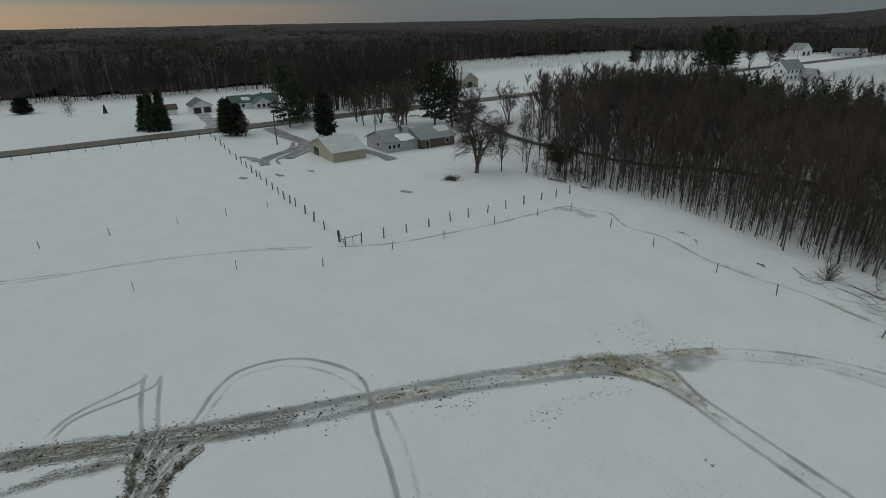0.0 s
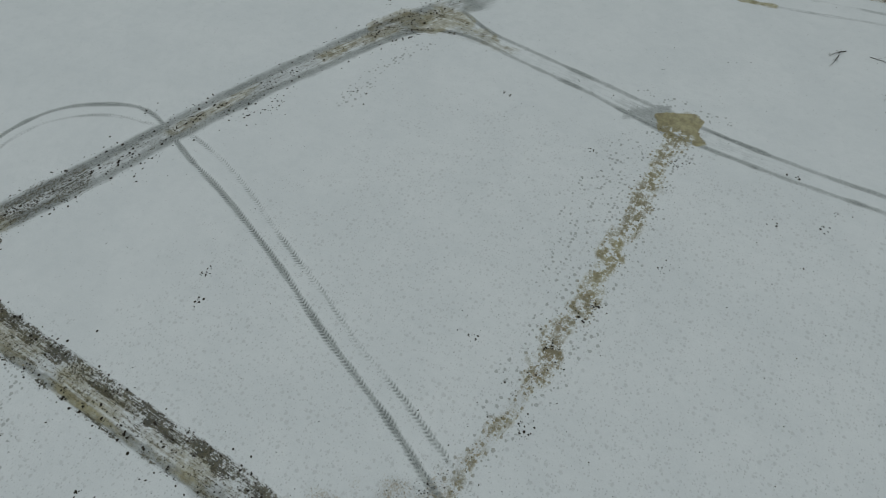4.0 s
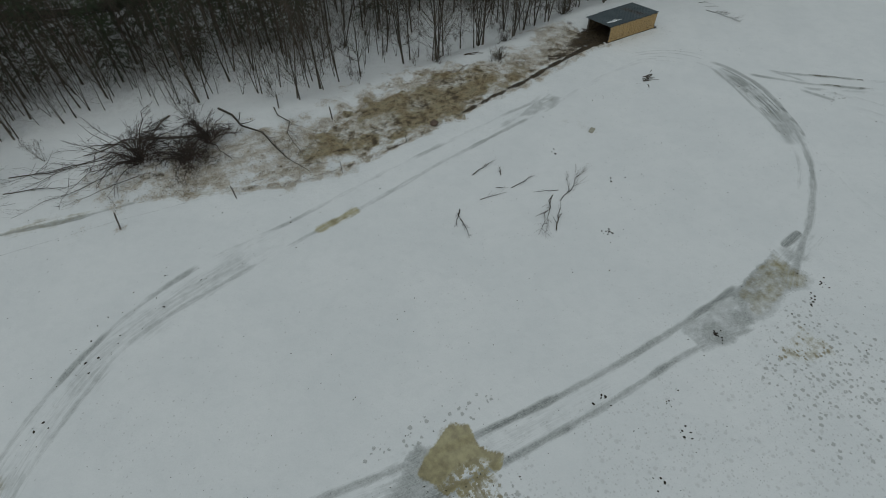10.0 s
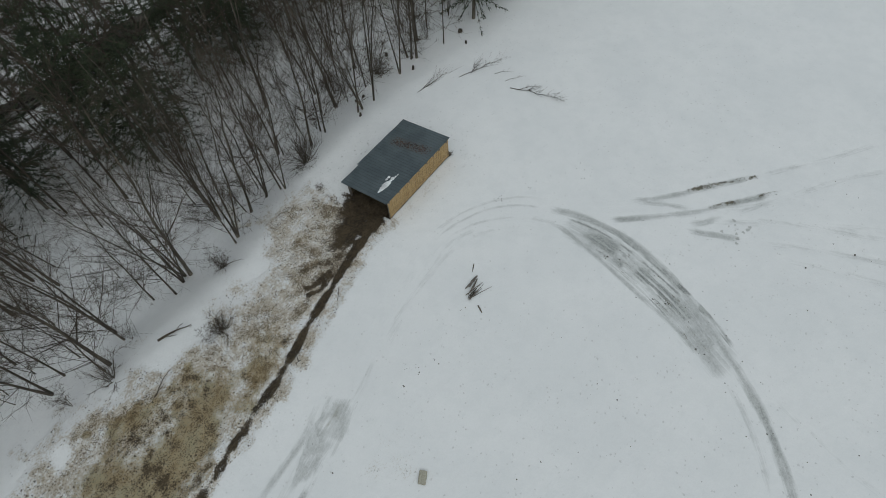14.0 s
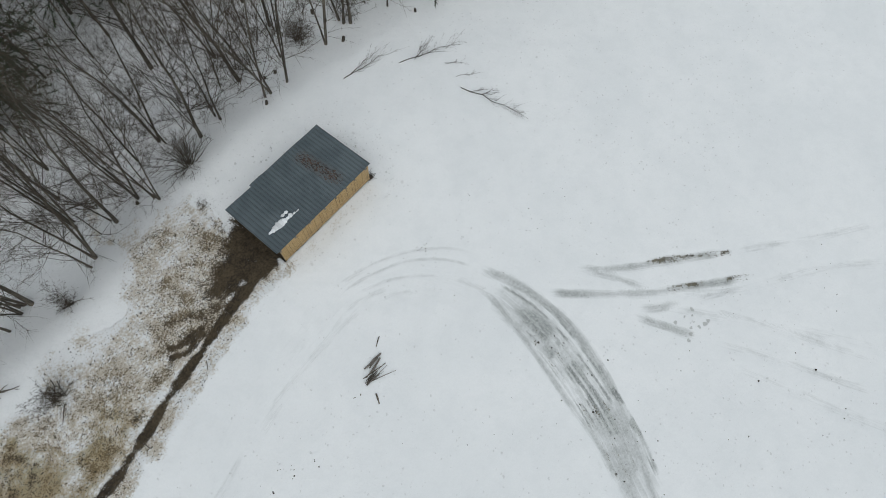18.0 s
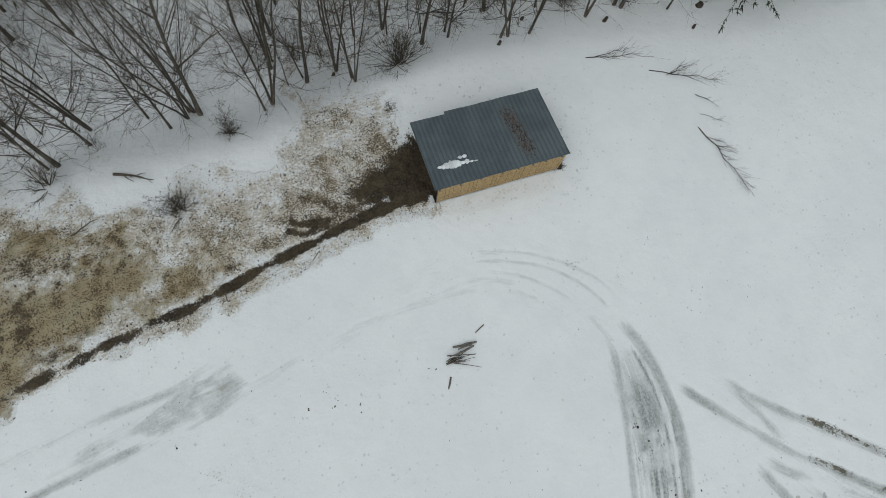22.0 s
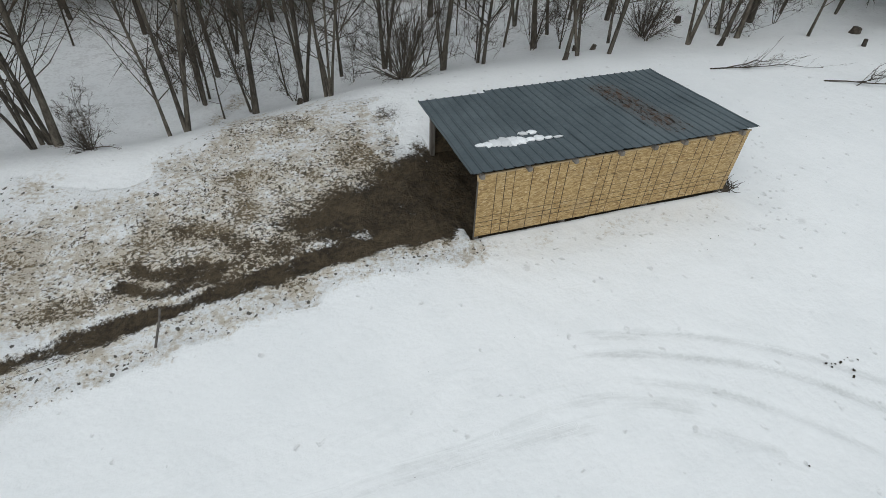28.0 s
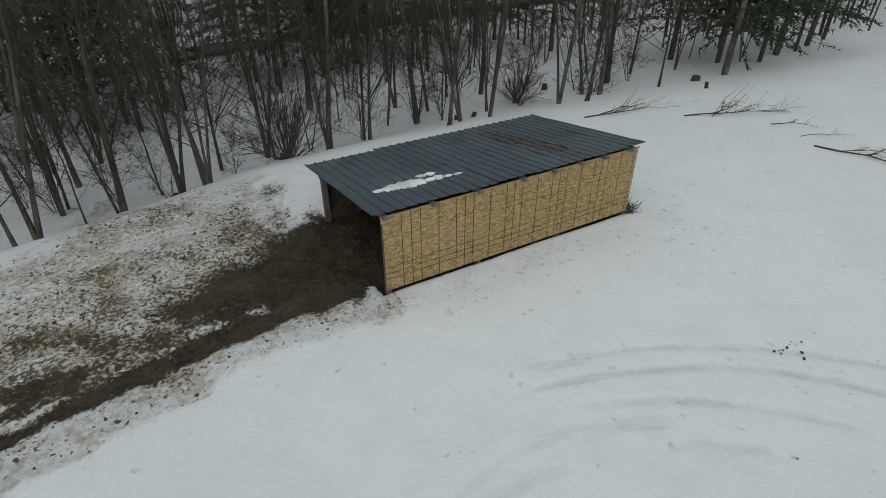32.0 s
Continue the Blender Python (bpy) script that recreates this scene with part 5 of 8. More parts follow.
def shed_roof_material():
    mat = bpy.data.materials.new("painted_steel_roofing")
    tree = nodes_of(mat)
    where = node(tree, "ShaderNodeTexCoord", None).outputs["Object"]
    cut = node(tree, "ShaderNodeSeparateXYZ", None, i0=where)
    big, fine = noise_node(tree, where, 0.8, 4.0), noise_node(tree, where, 14, 5.0, 0.6)
    col = mixed(tree, ramp(tree, big, 0.35, 0.65), rgb(0.07, 0.093, 0.105), rgb(0.098, 0.125, 0.138))
    col = mixed(tree, ramp(tree, fine, 0.55, 0.8, 0, 0.3), col, rgb(0.13, 0.145, 0.15))
    # a darker line along the foot of each rib
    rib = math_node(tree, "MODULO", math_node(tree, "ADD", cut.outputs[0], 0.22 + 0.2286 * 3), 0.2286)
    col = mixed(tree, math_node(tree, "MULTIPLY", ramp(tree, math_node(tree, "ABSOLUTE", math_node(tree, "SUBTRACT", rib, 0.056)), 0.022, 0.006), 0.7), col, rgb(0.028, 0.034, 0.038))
    # wet leaf litter lying in a streak down the slope
    streak = math_node(tree, "MULTIPLY", ramp(tree, math_node(tree, "ABSOLUTE", math_node(tree, "SUBTRACT", math_node(tree, "MULTIPLY_ADD", cut.outputs[1], 0.10, cut.outputs[0]), 4.95)), 0.62, 0.1), ramp(tree, math_node(tree, "ABSOLUTE", math_node(tree, "SUBTRACT", cut.outputs[1], 1.9)), 1.9, 1.1))
    leaf = ramp(tree, math_node(tree, "ADD", noise_node(tree, node(tree, "ShaderNodeMapping", None, Vector=where, Scale=(1.6, 0.7, 1)).outputs[0], 9.0, 3.0), math_node(tree, "MULTIPLY", streak, 0.2)), 0.685, 0.72)
    film = math_node(tree, "MULTIPLY", streak, 0.55)
    col = mixed(tree, film, col, rgb(0.105, 0.10, 0.095))
    col = mixed(tree, math_node(tree, "MULTIPLY", leaf, ramp(tree, streak, 0.05, 0.3)), col, mixed(tree, ramp(tree, noise_node(tree, where, 5.0), 0.4, 0.6), rgb(0.022, 0.017, 0.014), rgb(0.075, 0.048, 0.034)))
    return finish(mat, tree, col, ramp(tree, fine, 0.3, 0.7, 0.42, 0.6), 0.0, fine, 0.06, 0.004, 0.5)


def build_shed():
    osb, roofing = osb_material(), shed_roof_material()
    dark_board = surface("dark_wall_board", (0.05, 0.038, 0.024), (0.15, 0.115, 0.07), 2.2, 0.85, bump=0.4)
    shed = thing("animal_shed", "open-ended pole shed with strand-board walls and dark steel roof", "shed")
    rise = (ROOF_FRONT - ROOF_BACK) / SHED_DEEP
    top = lambda y: ROOF_FRONT - 0.12 - rise * y
    # front wall: a course of whole sheets, and a strip of sheet above it
    for x0, x1 in ((0.0, 2.436), (2.442, 4.876), (4.882, 6.60)):
        part("wall_panel", boxed((x0, -0.006, 0.07), (x1, 0.006, 1.286), 0.002), osb, shed)
        part("wall_panel", boxed((x0, -0.005, 1.290), (x1, 0.007, ROOF_FRONT - 0.13), 0.002), osb, shed)
    # back wall and the closed east end, of darker board than the front
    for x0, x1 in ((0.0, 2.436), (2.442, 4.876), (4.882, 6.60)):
        part("wall_panel", boxed((x0, SHED_DEEP - 0.16, -0.2), (x1, SHED_DEEP - 0.148, top(SHED_DEEP) - 0.01), 0.002), dark_board, shed)
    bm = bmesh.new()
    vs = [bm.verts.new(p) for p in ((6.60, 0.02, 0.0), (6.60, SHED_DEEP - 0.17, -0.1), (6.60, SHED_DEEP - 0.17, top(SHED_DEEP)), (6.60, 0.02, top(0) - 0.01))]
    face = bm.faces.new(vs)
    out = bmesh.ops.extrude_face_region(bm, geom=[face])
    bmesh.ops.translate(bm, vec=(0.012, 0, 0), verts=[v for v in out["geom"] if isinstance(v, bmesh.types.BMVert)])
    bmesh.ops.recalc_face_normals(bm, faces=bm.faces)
    part("end_wall", bm, dark_board, shed)
    # posts, girts and plates
    for x in (0.06, 2.2, 4.4, 6.52):
        part("post", boxed((x - 0.05, 0.02, -0.3), (x + 0.05, 0.12, top(0.1) - 0.03), 0.006), grey_wood, shed)
        part("post", boxed((x - 0.06, SHED_DEEP - 0.29, -0.5), (x + 0.06, SHED_DEEP - 0.17, top(SHED_DEEP) - 0.03), 0.006), grey_wood, shed)
    for z in (0.35, 1.0):
        part("girt", boxed((0.0, 0.012, z), (6.58, 0.05, z + 0.09), 0.004), grey_wood, shed)
    part("plate", boxed((-0.02, 0.010, ROOF_FRONT - 0.27), (6.6, 0.055, ROOF_FRONT - 0.132), 0.004), new_wood, shed)
    part("plate", boxed((-0.02, SHED_DEEP - 0.165, top(SHED_DEEP) - 0.16), (6.6, SHED_DEEP - 0.12, top(SHED_DEEP) - 0.02), 0.004), grey_wood, shed)
    tilt = Matrix.Rotation(-math.atan(rise), 4, "X")
    rafter = boxed((-0.045, -0.14, -0.09), (0.045, SHED_DEEP + 0.02, 0.0), 0.006, tilt)
    rafter_mesh = None
    for x in (0.03, 1.06, 2.11, 3.2, 4.02, 4.78, 5.46, 6.30):
        if rafter_mesh is None:
            ob = part("rafter", rafter, grey_wood, shed)
            rafter_mesh = ob.data
        else:
            ob = part("rafter", rafter_mesh, grey_wood, shed)
        ob.location = (x, 0, ROOF_FRONT - 0.045)
    part("fascia", boxed((-0.05, -0.02, -0.03), (6.62, 0.02, 0.0), 0.004), new_wood, shed).location = (0, 0, ROOF_FRONT - 0.095)
    # ribbed steel sheets, each lapped on the next, their back ends not in line
    wide, ribs = 0.914, (0.0, 0.2286, 0.4572, 0.6858)
    ends = (3.86, 3.84, 4.0, 3.97, 3.98, 3.99, 3.97, 3.98)
    x = -0.22
    for k, end in enumerate(ends):
        span = wide if k < 7 else 6.70 - x
        if span <= 0.05:
            break
        prof = []
        for r in ribs:
            if r < span - 0.04:
                prof += [(r, 0.0), (r + 0.01, 0.026), (r + 0.036, 0.026), (r + 0.046, 0.0), (r + 0.13, 0.001)]
        prof = [p for p in prof if p[0] < span] + [(span + 0.012, 0.0)]
        rng = np.random.RandomState(k)
        ys = np.linspace(-0.10, end + 0.08, 9)
        wave = 0.006 * rng.normal(0, 1, 9)
        v = [[x + px, y, ROOF_FRONT - rise * y + pz + w + 0.004 * (k % 2)] for y, w in zip(ys, wave) for px, pz in prof]
        n = len(prof)
        f = [[j * n + i, j * n + i + 1, (j + 1) * n + i + 1, (j + 1) * n + i] for j in range(8) for i in range(n - 1)]
        low = [[a, b, c - 0.0025] for a, b, c in v]
        f2 = [[q + len(v) for q in face[::-1]] for face in f]
        ring = [i for i in range(n)] + [j * n + n - 1 for j in range(1, 9)] + [8 * n + i for i in range(n - 2, -1, -1)] + [j * n for j in range(7, 0, -1)]
        rim = [[ring[i], ring[i - 1], ring[i - 1] + len(v), ring[i] + len(v)] for i in range(len(ring))]
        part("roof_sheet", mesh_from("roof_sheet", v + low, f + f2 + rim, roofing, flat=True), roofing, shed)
        x += span
    return shed


build_shed()


def snow_lumps(rng, lumps):
    """Flat melting cakes of snow on the roof, split by its ribs."""
    rise = (ROOF_FRONT - ROOF_BACK) / SHED_DEEP
    for x, y, wide, deep in lumps:
        bm = bmesh.new()
        bmesh.ops.create_icosphere(bm, subdivisions=3, radius=1.0)
        for v in bm.verts:
            n = 1 + 0.35 * (noise.noise(v.co * 2.2 + Vector((x * 9, y * 5, 0))))
            v.co = Vector((v.co.x * wide * n, v.co.y * deep * n, max(v.co.z, -0.3) * 0.035))
        me = bpy.data.meshes.new("snow_cake")
        bm.to_mesh(me), bm.free()
        me.materials.append(snow_patch)
        for p in me.polygons:
            p.use_smooth = True
        ob = tagged(new("snow_cake", me), "melting cake of white snow on the steel roof", "snow", "snow on the roof")
        ob.matrix_basis = Matrix.LocRotScale((x, y, ROOF_FRONT - rise * y + 0.012), Euler((-math.atan(rise), 0, 0)), None)


snow_lumps(np.random.RandomState(3), [(0.4, 1.05, 0.13, 0.07), (0.56, 1.02, 0.12, 0.13), (0.74, 1.05, 0.15, 0.19), (0.96, 1.04, 0.16, 0.23), (1.17, 1.02, 0.15, 0.23), (1.34, 1.0, 0.12, 0.19), (1.5, 1.3, 0.12, 0.09), (1.55, 0.98, 0.11, 0.09), (1.72, 1.3, 0.13, 0.1), (1.76, 0.99, 0.12, 0.13), (1.97, 0.93, 0.1, 0.055), (2.18, 0.9, 0.12, 0.035)])


# ---- posts, branches, logs and small things ----
def post_bm(height, radius, rng, lean=3.0, sides=7):
    s = Sticks()
    k = 5
    u = np.linspace(0, 1, k)
    tip = np.tan(np.radians(rng.normal(0, lean, 2))) * height
    s.tube(np.c_[u[:, None] * tip + rng.normal(0, 0.006, (k, 2)), u * (height + 0.3) - 0.3], radius * (1.08 - 0.15 * u), sides)
    return s


def fence(name, label, places, height, radius, material, lean=3.0, seed=1, wires=()):
    rng = np.random.RandomState(seed)
    top = thing(name, label, "fence")
    for x, y in places:
        h = height * rng.uniform(0.88, 1.1)
        ob = part("post", post_bm(h, radius * rng.uniform(0.85, 1.2), rng, lean).mesh("post", material), material, top)
        ob.location = (x, y, gz(x, y))
    for z in wires:
        w = Sticks()
        line = np.array([[x, y, gz(x, y) + z] for x, y in places])
        for a, b in zip(line[:-1], line[1:]):
            u = np.linspace(0, 1, 4)[:, None]
            w.tube(a + (b - a) * u - np.array([0, 0, 0.06]) * (4 * u * (1 - u)), np.full(4, 0.004), 3)
        part("wire", w.mesh("wire", steel_post), steel_post, top)
    return top


fence("roadside_fence", "row of steel posts along the snowy roadside", pts(-235.5, -97, -235.2, -92.1, -234.2, -87.5, -235.1, -82.9, -236, -78.2, -234, -74, -234, -69.2, -233.5, -64.7, -234, -60.2, -233.6, -55.8, -233.5, -51.2, -233.5, -45.9, -233.7, -41.6), 1.9, 0.07, grey_wood, seed=2, wires=(0.6, 1.2))
fence("lane_fence", "line of weathered wooden posts dividing the pastures", pts(-234, -37.8, -227, -38, -217.7, -38.6, -210.9, -39, -203, -39.6, -195.3, -40, -188.9, -40.2, -183.7, -40.4, -178.3, -40.6, -173.6, -40.8, -169.7, -40.9, -164.5, -41.2, -160, -41.3, -155.6, -41.4, -151.2, -41.6, -147.7, -41.6, -144.7, -41.5, -139.1, -41.6, -133.9, -41.9, -128.4, -42, -121.4, -42.3), 1.75, 0.11, grey_wood, seed=3, wires=(0.5, 0.9, 1.3))
fence("yard_fence", "weathered wooden fence posts along the house yard", pts(-118.2, -35.3, -118.2, -30.7, -118.2, -25.9, -118.2, -21.1, -117.9, -17.1, -117.8, -12.5, -117.7, -7.8, -117.7, -3.1, -117.7, 1.7, -117.4, 5.7, -117, 9.5), 1.65, 0.11, grey_wood, seed=4, wires=(0.5, 0.9, 1.3))
fence("pasture_fence", "thin posts of an electric pasture fence in snow", pts(-113.3, -48.7, -112.9, -36.7, -111.7, -27, -111.8, -15.8, -110.7, -6, -108.5, 0.9, -98.4, 0.3, -88.2, -1.2, -76.6, -2.2, -67.8, -2.6, -55.5, -3.4, -45.9, -4.5), 1.5, 0.06, grey_wood, lean=5, seed=5, wires=(0.9,))
fence("far_pasture_fence", "thin scattered posts across the open snow", pts(-121.3, -74, -120, -60), 1.4, 0.04, grey_wood, seed=6)
fence("cross_pasture_fence", "sparse thin posts across the far pasture", pts(-149.3, -85.3, -149.1, -74.7, -147.7, -63.5, -147.5, -54.6, -147.9, -46.3), 1.4, 0.05, grey_wood, seed=7)
fence("pen_fence", "short wooden stakes along the muddy pen", pts(-36.5, -6.1, -29.3, -5, -22.5, -3.75, -16.6, -2.5, -11.9, -2.1, -7.3, -1.2), 1.0, 0.022, grey_wood, lean=11, seed=8, wires=(0.45,))
fence("pen_back_fence", "stakes behind the muddy pen", pts(-34.2, 2.3, -38.4, 7.0), 1.5, 0.06, grey_wood, seed=9)


def build_gate():
    at = Matrix.Translation((-110.2, -38.6, gz(-110.2, -38.6)))
    top = thing("pasture_gate", "weathered open wooden gate between fence corners", "gate", at)
    rng = np.random.RandomState(5)
    for x, y, h in ((-0.6, 0.0, 2.0), (1.9, -0.2, 1.7), (1.9, 2.5, 1.9)):
        part("post", post_bm(h, 0.1, rng).mesh("post", grey_wood), grey_wood, top).location = (x, y, 0)
    for a, b in (((-0.6, 0, 1.55), (1.9, -0.2, 0.25)), ((1.9, -0.2, 1.45), (1.9, 2.5, 1.5)), ((-0.6, 0, 0.5), (1.9, -0.2, 1.2)), ((1.9, 1.1, 0.1), (1.9, 1.1, 1.45))):
        s = Sticks()
        s.tube(np.linspace(a, b, 3), np.full(3, 0.05), 6)
        part("rail", s.mesh("rail", grey_wood), grey_wood, top)


build_gate()


def branch(rng, start, end, radius, sides, lift=0.12, fan=0.5):
    """A fallen bough lying on the snow: a bent stem with side twigs towards its tip."""
    s = Sticks()
    a, b = np.array([*start, 0.0]), np.array([*end, 0.0])
    long = np.linalg.norm(b - a)
    ahead = (b - a) / long
    left = np.array([-ahead[1], ahead[0], 0])
    u = np.linspace(0, 1, 7)
    stem = a + (b - a) * u[:, None] + left * (rng.normal(0, 0.03 * long, 7) * np.sin(u * 3.1))[:, None]
    stem[:, 2] = [gz(x, y) for x, y in stem[:, :2]]
    stem[:, 2] += radius * 0.6 + lift * np.sin(u * 2.6) * rng.uniform(0.5, 1.2)
    s.tube(stem, radius * (1.05 - 0.85 * u), 5)
    for k in range(sides):
        w = rng.uniform(0.2, 0.95)
        p = np.array([np.interp(w, u, stem[:, c]) for c in range(3)])
        sign = 1 if rng.rand() < 0.5 else -1
        q = p + (ahead * rng.uniform(0.4, 1.0) + left * sign * fan * rng.uniform(0.4, 1.0) + np.array([0, 0, rng.uniform(0.02, 0.6)])) * long * rng.uniform(0.14, 0.42) * (1.1 - 0.4 * w)
        mid = (p + q) / 2 + rng.normal(0, 0.02 * long, 3)
        mid[2] = max(mid[2], p[2] - 0.02)
        r = radius * (1.05 - 0.85 * w) * 0.6
        s.tube([p, mid, q], [r, r * 0.7, r * 0.25], 3)
        n = 5
        w2 = rng.uniform(0.3, 1, (n, 1))
        base = p + (q - p) * w2
        tip = base + unit((q - p) + rng.normal(0, 0.5, (n, 3)) * np.linalg.norm(q - p) * np.array([1, 1, 0.4])) * rng.uniform(0.1, 0.3, (n, 1)) * min(1.0, long * 0.3)
        s.slivers(base, tip, np.full(n, max(0.004, r * 0.3)), unit(rng.normal(0, 1, (n, 3))))
    return s


rng = np.random.RandomState(12)
PASTURE_BOUGHS = [
    ((-26.3, -12.3), (-23.8, -11.6), 0.06, 4), ((-24.1, -13.6), (-23.6, -12.6), 0.06, 2), ((-29.6, -15.6), (-30.9, -17.2), 0.07, 5), ((-30.1, -16.6), (-30.6, -19.0), 0.05, 2), ((-27.4, -15.4), (-24.9, -15.8), 0.035, 2),
    ((-25.4, -14.8), (-24.6, -15.4), 0.035, 1), ((-24.2, -15.5), (-21.4, -15.2), 0.045, 2), ((-21.6, -18.1), (-25.5, -21.4), 0.045, 12), ((-21.9, -18.3), (-25.2, -22.0), 0.035, 9), ((-23.9, -21.7), (-21.6, -19.2), 0.06, 3),
    ((-21.5, -19.0), (-17.0, -16.8), 0.045, 18), ((-20.8, -17.8), (-22.9, -17.0), 0.035, 2), ((-19.8, -18.0), (-18.7, -16.2), 0.03, 3),
]
PEN_BOUGHS = [
    ((11.6, 6.4), (15.8, 5.3), 0.03, 14), ((12.2, 6.3), (14.8, 6.2), 0.03, 4), ((15.1, 4.5), (19.1, 2.7), 0.032, 26), ((16.0, 3.9), (18.0, 4.2), 0.022, 10), ((17.2, 2.2), (18.2, 1.0), 0.025, 3),
    ((16.4, 0.1), (17.5, -4.5), 0.036, 28), ((16.6, -0.6), (17.9, -2.0), 0.02, 8), ((16.9, 0.9), (18.3, -0.2), 0.015, 4), ((-16.1, 6.5), (-14.1, 5.5), 0.10, 2), ((-9.8, 7.6), (-8.6, 6.6), 0.03, 1),
    ((-12.9, 4.6), (-13.4, 2.4), 0.03, 9), ((-13.2, 3.0), (-13.9, 2.2), 0.03, 7), ((-18.6, 3.6), (-17, 4.2), 0.05, 1),
]
WOOD_BOUGHS = [
    ((-86, 6.8), (-84.5, 5.5), 0.06, 2), ((-74.8, 5.6), (-73, 4.9), 0.11, 3), ((-71, 8.5), (-66, 4.4), 0.05, 8), ((-68.6, 5.6), (-63, 4.4), 0.045, 6), ((-63.5, 8.6), (-56.5, 6.6), 0.06, 7),
    ((-64, 6.4), (-57, 4), 0.05, 7), ((-54.6, 7.9), (-64.3, 5.7), 0.045, 13), ((-55, 7), (-64.6, 8.1), 0.045, 12), ((-55, 4.6), (-63.5, 2.5), 0.04, 11), ((-53, 3), (-59.5, 1.8), 0.035, 9),
    ((-54, 9), (-60, 10.4), 0.04, 8), ((-90, 8.0), (-87.2, 7.4), 0.05, 3),
]
for a, b, r, n in PASTURE_BOUGHS + PEN_BOUGHS + WOOD_BOUGHS:
    me = branch(rng, np.array(a) * K, np.array(b) * K, r * 0.78, n + 4).mesh("fallen_branch", twig)
    tagged(new("fallen_branch", me), "bare broken branch lying on the snow", "branch", "fallen branches")


def build_wood_pile():
    rng = np.random.RandomState(6)
    c = np.array([-1.1, -7.45])
    top = thing("brush_pile", "small heap of cut grey sticks and split logs on snow", "wood pile", Matrix.Translation((*c, gz(*c))))
    # two split logs, and thin sticks that fan out from one end of the heap
    for a, b, r, z in (((-0.38, 0.36), (0.74, 0.3), 0.055, 0.06), ((-0.42, -0.02), (0.56, 0.14), 0.05, 0.11), ((-0.2, 0.22), (0.5, 0.24), 0.04, 0.15)):
        s = Sticks()
        u = np.linspace(0, 1, 4)[:, None]
        line = np.c_[np.array(a) + (np.array(b) - np.array(a)) * u + rng.normal(0, 0.015, (4, 2)), np.full(4, z) + rng.normal(0, 0.01, 4)]
        s.tube(line, r * np.array([0.75, 1.0, 1.0, 0.8]), 7)
        part("log", s.mesh("log", grey_wood, flat=True), grey_wood, top)
    for k in range(17):
        foot = np.array([-0.72, -0.2]) + rng.normal(0, (0.1, 0.12), 2)
        a = rng.uniform(-0.62, 0.3)
        long = rng.uniform(0.6, 1.6) if k < 12 else rng.uniform(0.3, 0.6)
        tip = foot + np.array([np.cos(a), np.sin(a)]) * long
        r = rng.uniform(0.011, 0.03)
        z0, z1 = rng.uniform(0.03, 0.16), rng.uniform(0.04, 0.24)
        s = Sticks()
        s.tube([(*foot, z0), (*((foot + tip) / 2 + rng.normal(0, 0.03, 2)), (z0 + z1) / 2 + 0.03), (*tip, z1)], [r, r * 0.85, r * 0.5], 6)
        part("stick", s.mesh("stick", bark if k % 3 else grey_wood), grey_wood, top)
    for a, b, r in (((0.84, 0.69), (1.36, 0.94), 0.03), ((-1.16, -1.36), (-0.89, -0.88), 0.05), ((-1.47, -0.36), (-1.4, -0.33), 0.03), ((-1.8, -0.2), (-1.68, -0.26), 0.015)):
        s = Sticks()
        s.tube([(*a, 0.03), (*((np.array(a) + np.array(b)) / 2 + 0.02), 0.04), (*b, 0.05)], [r * 0.6, r, r * 0.7], 6)
        part("stick", s.mesh("stick", bark), bark, top)


build_wood_pile()


def lump(name, at, size, material, label, category, seed, squash=0.6, group="", sub=2):
    bm = bmesh.new()
    bmesh.ops.create_icosphere(bm, subdivisions=sub, radius=1.0)
    for v in bm.verts:
        v.co *= 1 + 0.35 * noise.noise(v.co * 1.7 + Vector((seed, 0, 0)))
        v.co.z *= squash
    me = bpy.data.meshes.new(name)
    bm.to_mesh(me), bm.free()
    me.materials.append(material)
    ob = tagged(new(name, me), label, category, group)
    x, y = np.array(at) * K
    ob.matrix_basis = Matrix.LocRotScale((x, y, gz(x, y) + size * squash * 0.45), Euler((0, 0, seed)), (size,) * 3)
    return ob


def stump(x, y, radius, high, seed):
    rng = np.random.RandomState(seed)
    s = Sticks()
    u = np.linspace(0, 1, 4)
    tip = rng.normal(0, 0.25, 2) * high
    s.tube(np.c_[u[:, None] * tip, u * (high + 0.15) - 0.15], radius * np.array([1.5, 1.1, 0.95, 0.85]), 9)
    ob = tagged(new("tree_stump", s.mesh("tree_stump", rock)), "small sawn stump showing above the snow", "stump", "stumps by the wood")
    x, y = x * K, y * K
    ob.location = (x, y, gz(x, y))


for k, (x, y, r, h) in enumerate(((6.8, 8.8, 0.09, 0.25), (9.1, 10.6, 0.1, 0.2), (8.4, 10.8, 0.08, 0.2), (14, 8.8, 0.1, 0.3), (14.6, 12.4, 0.14, 0.25), (20.5, 8.2, 0.2, 0.22), (19.2, 6.6, 0.08, 0.25), (-3.3, 10.2, 0.1, 0.2))):
    stump(x, y, r, h, k)


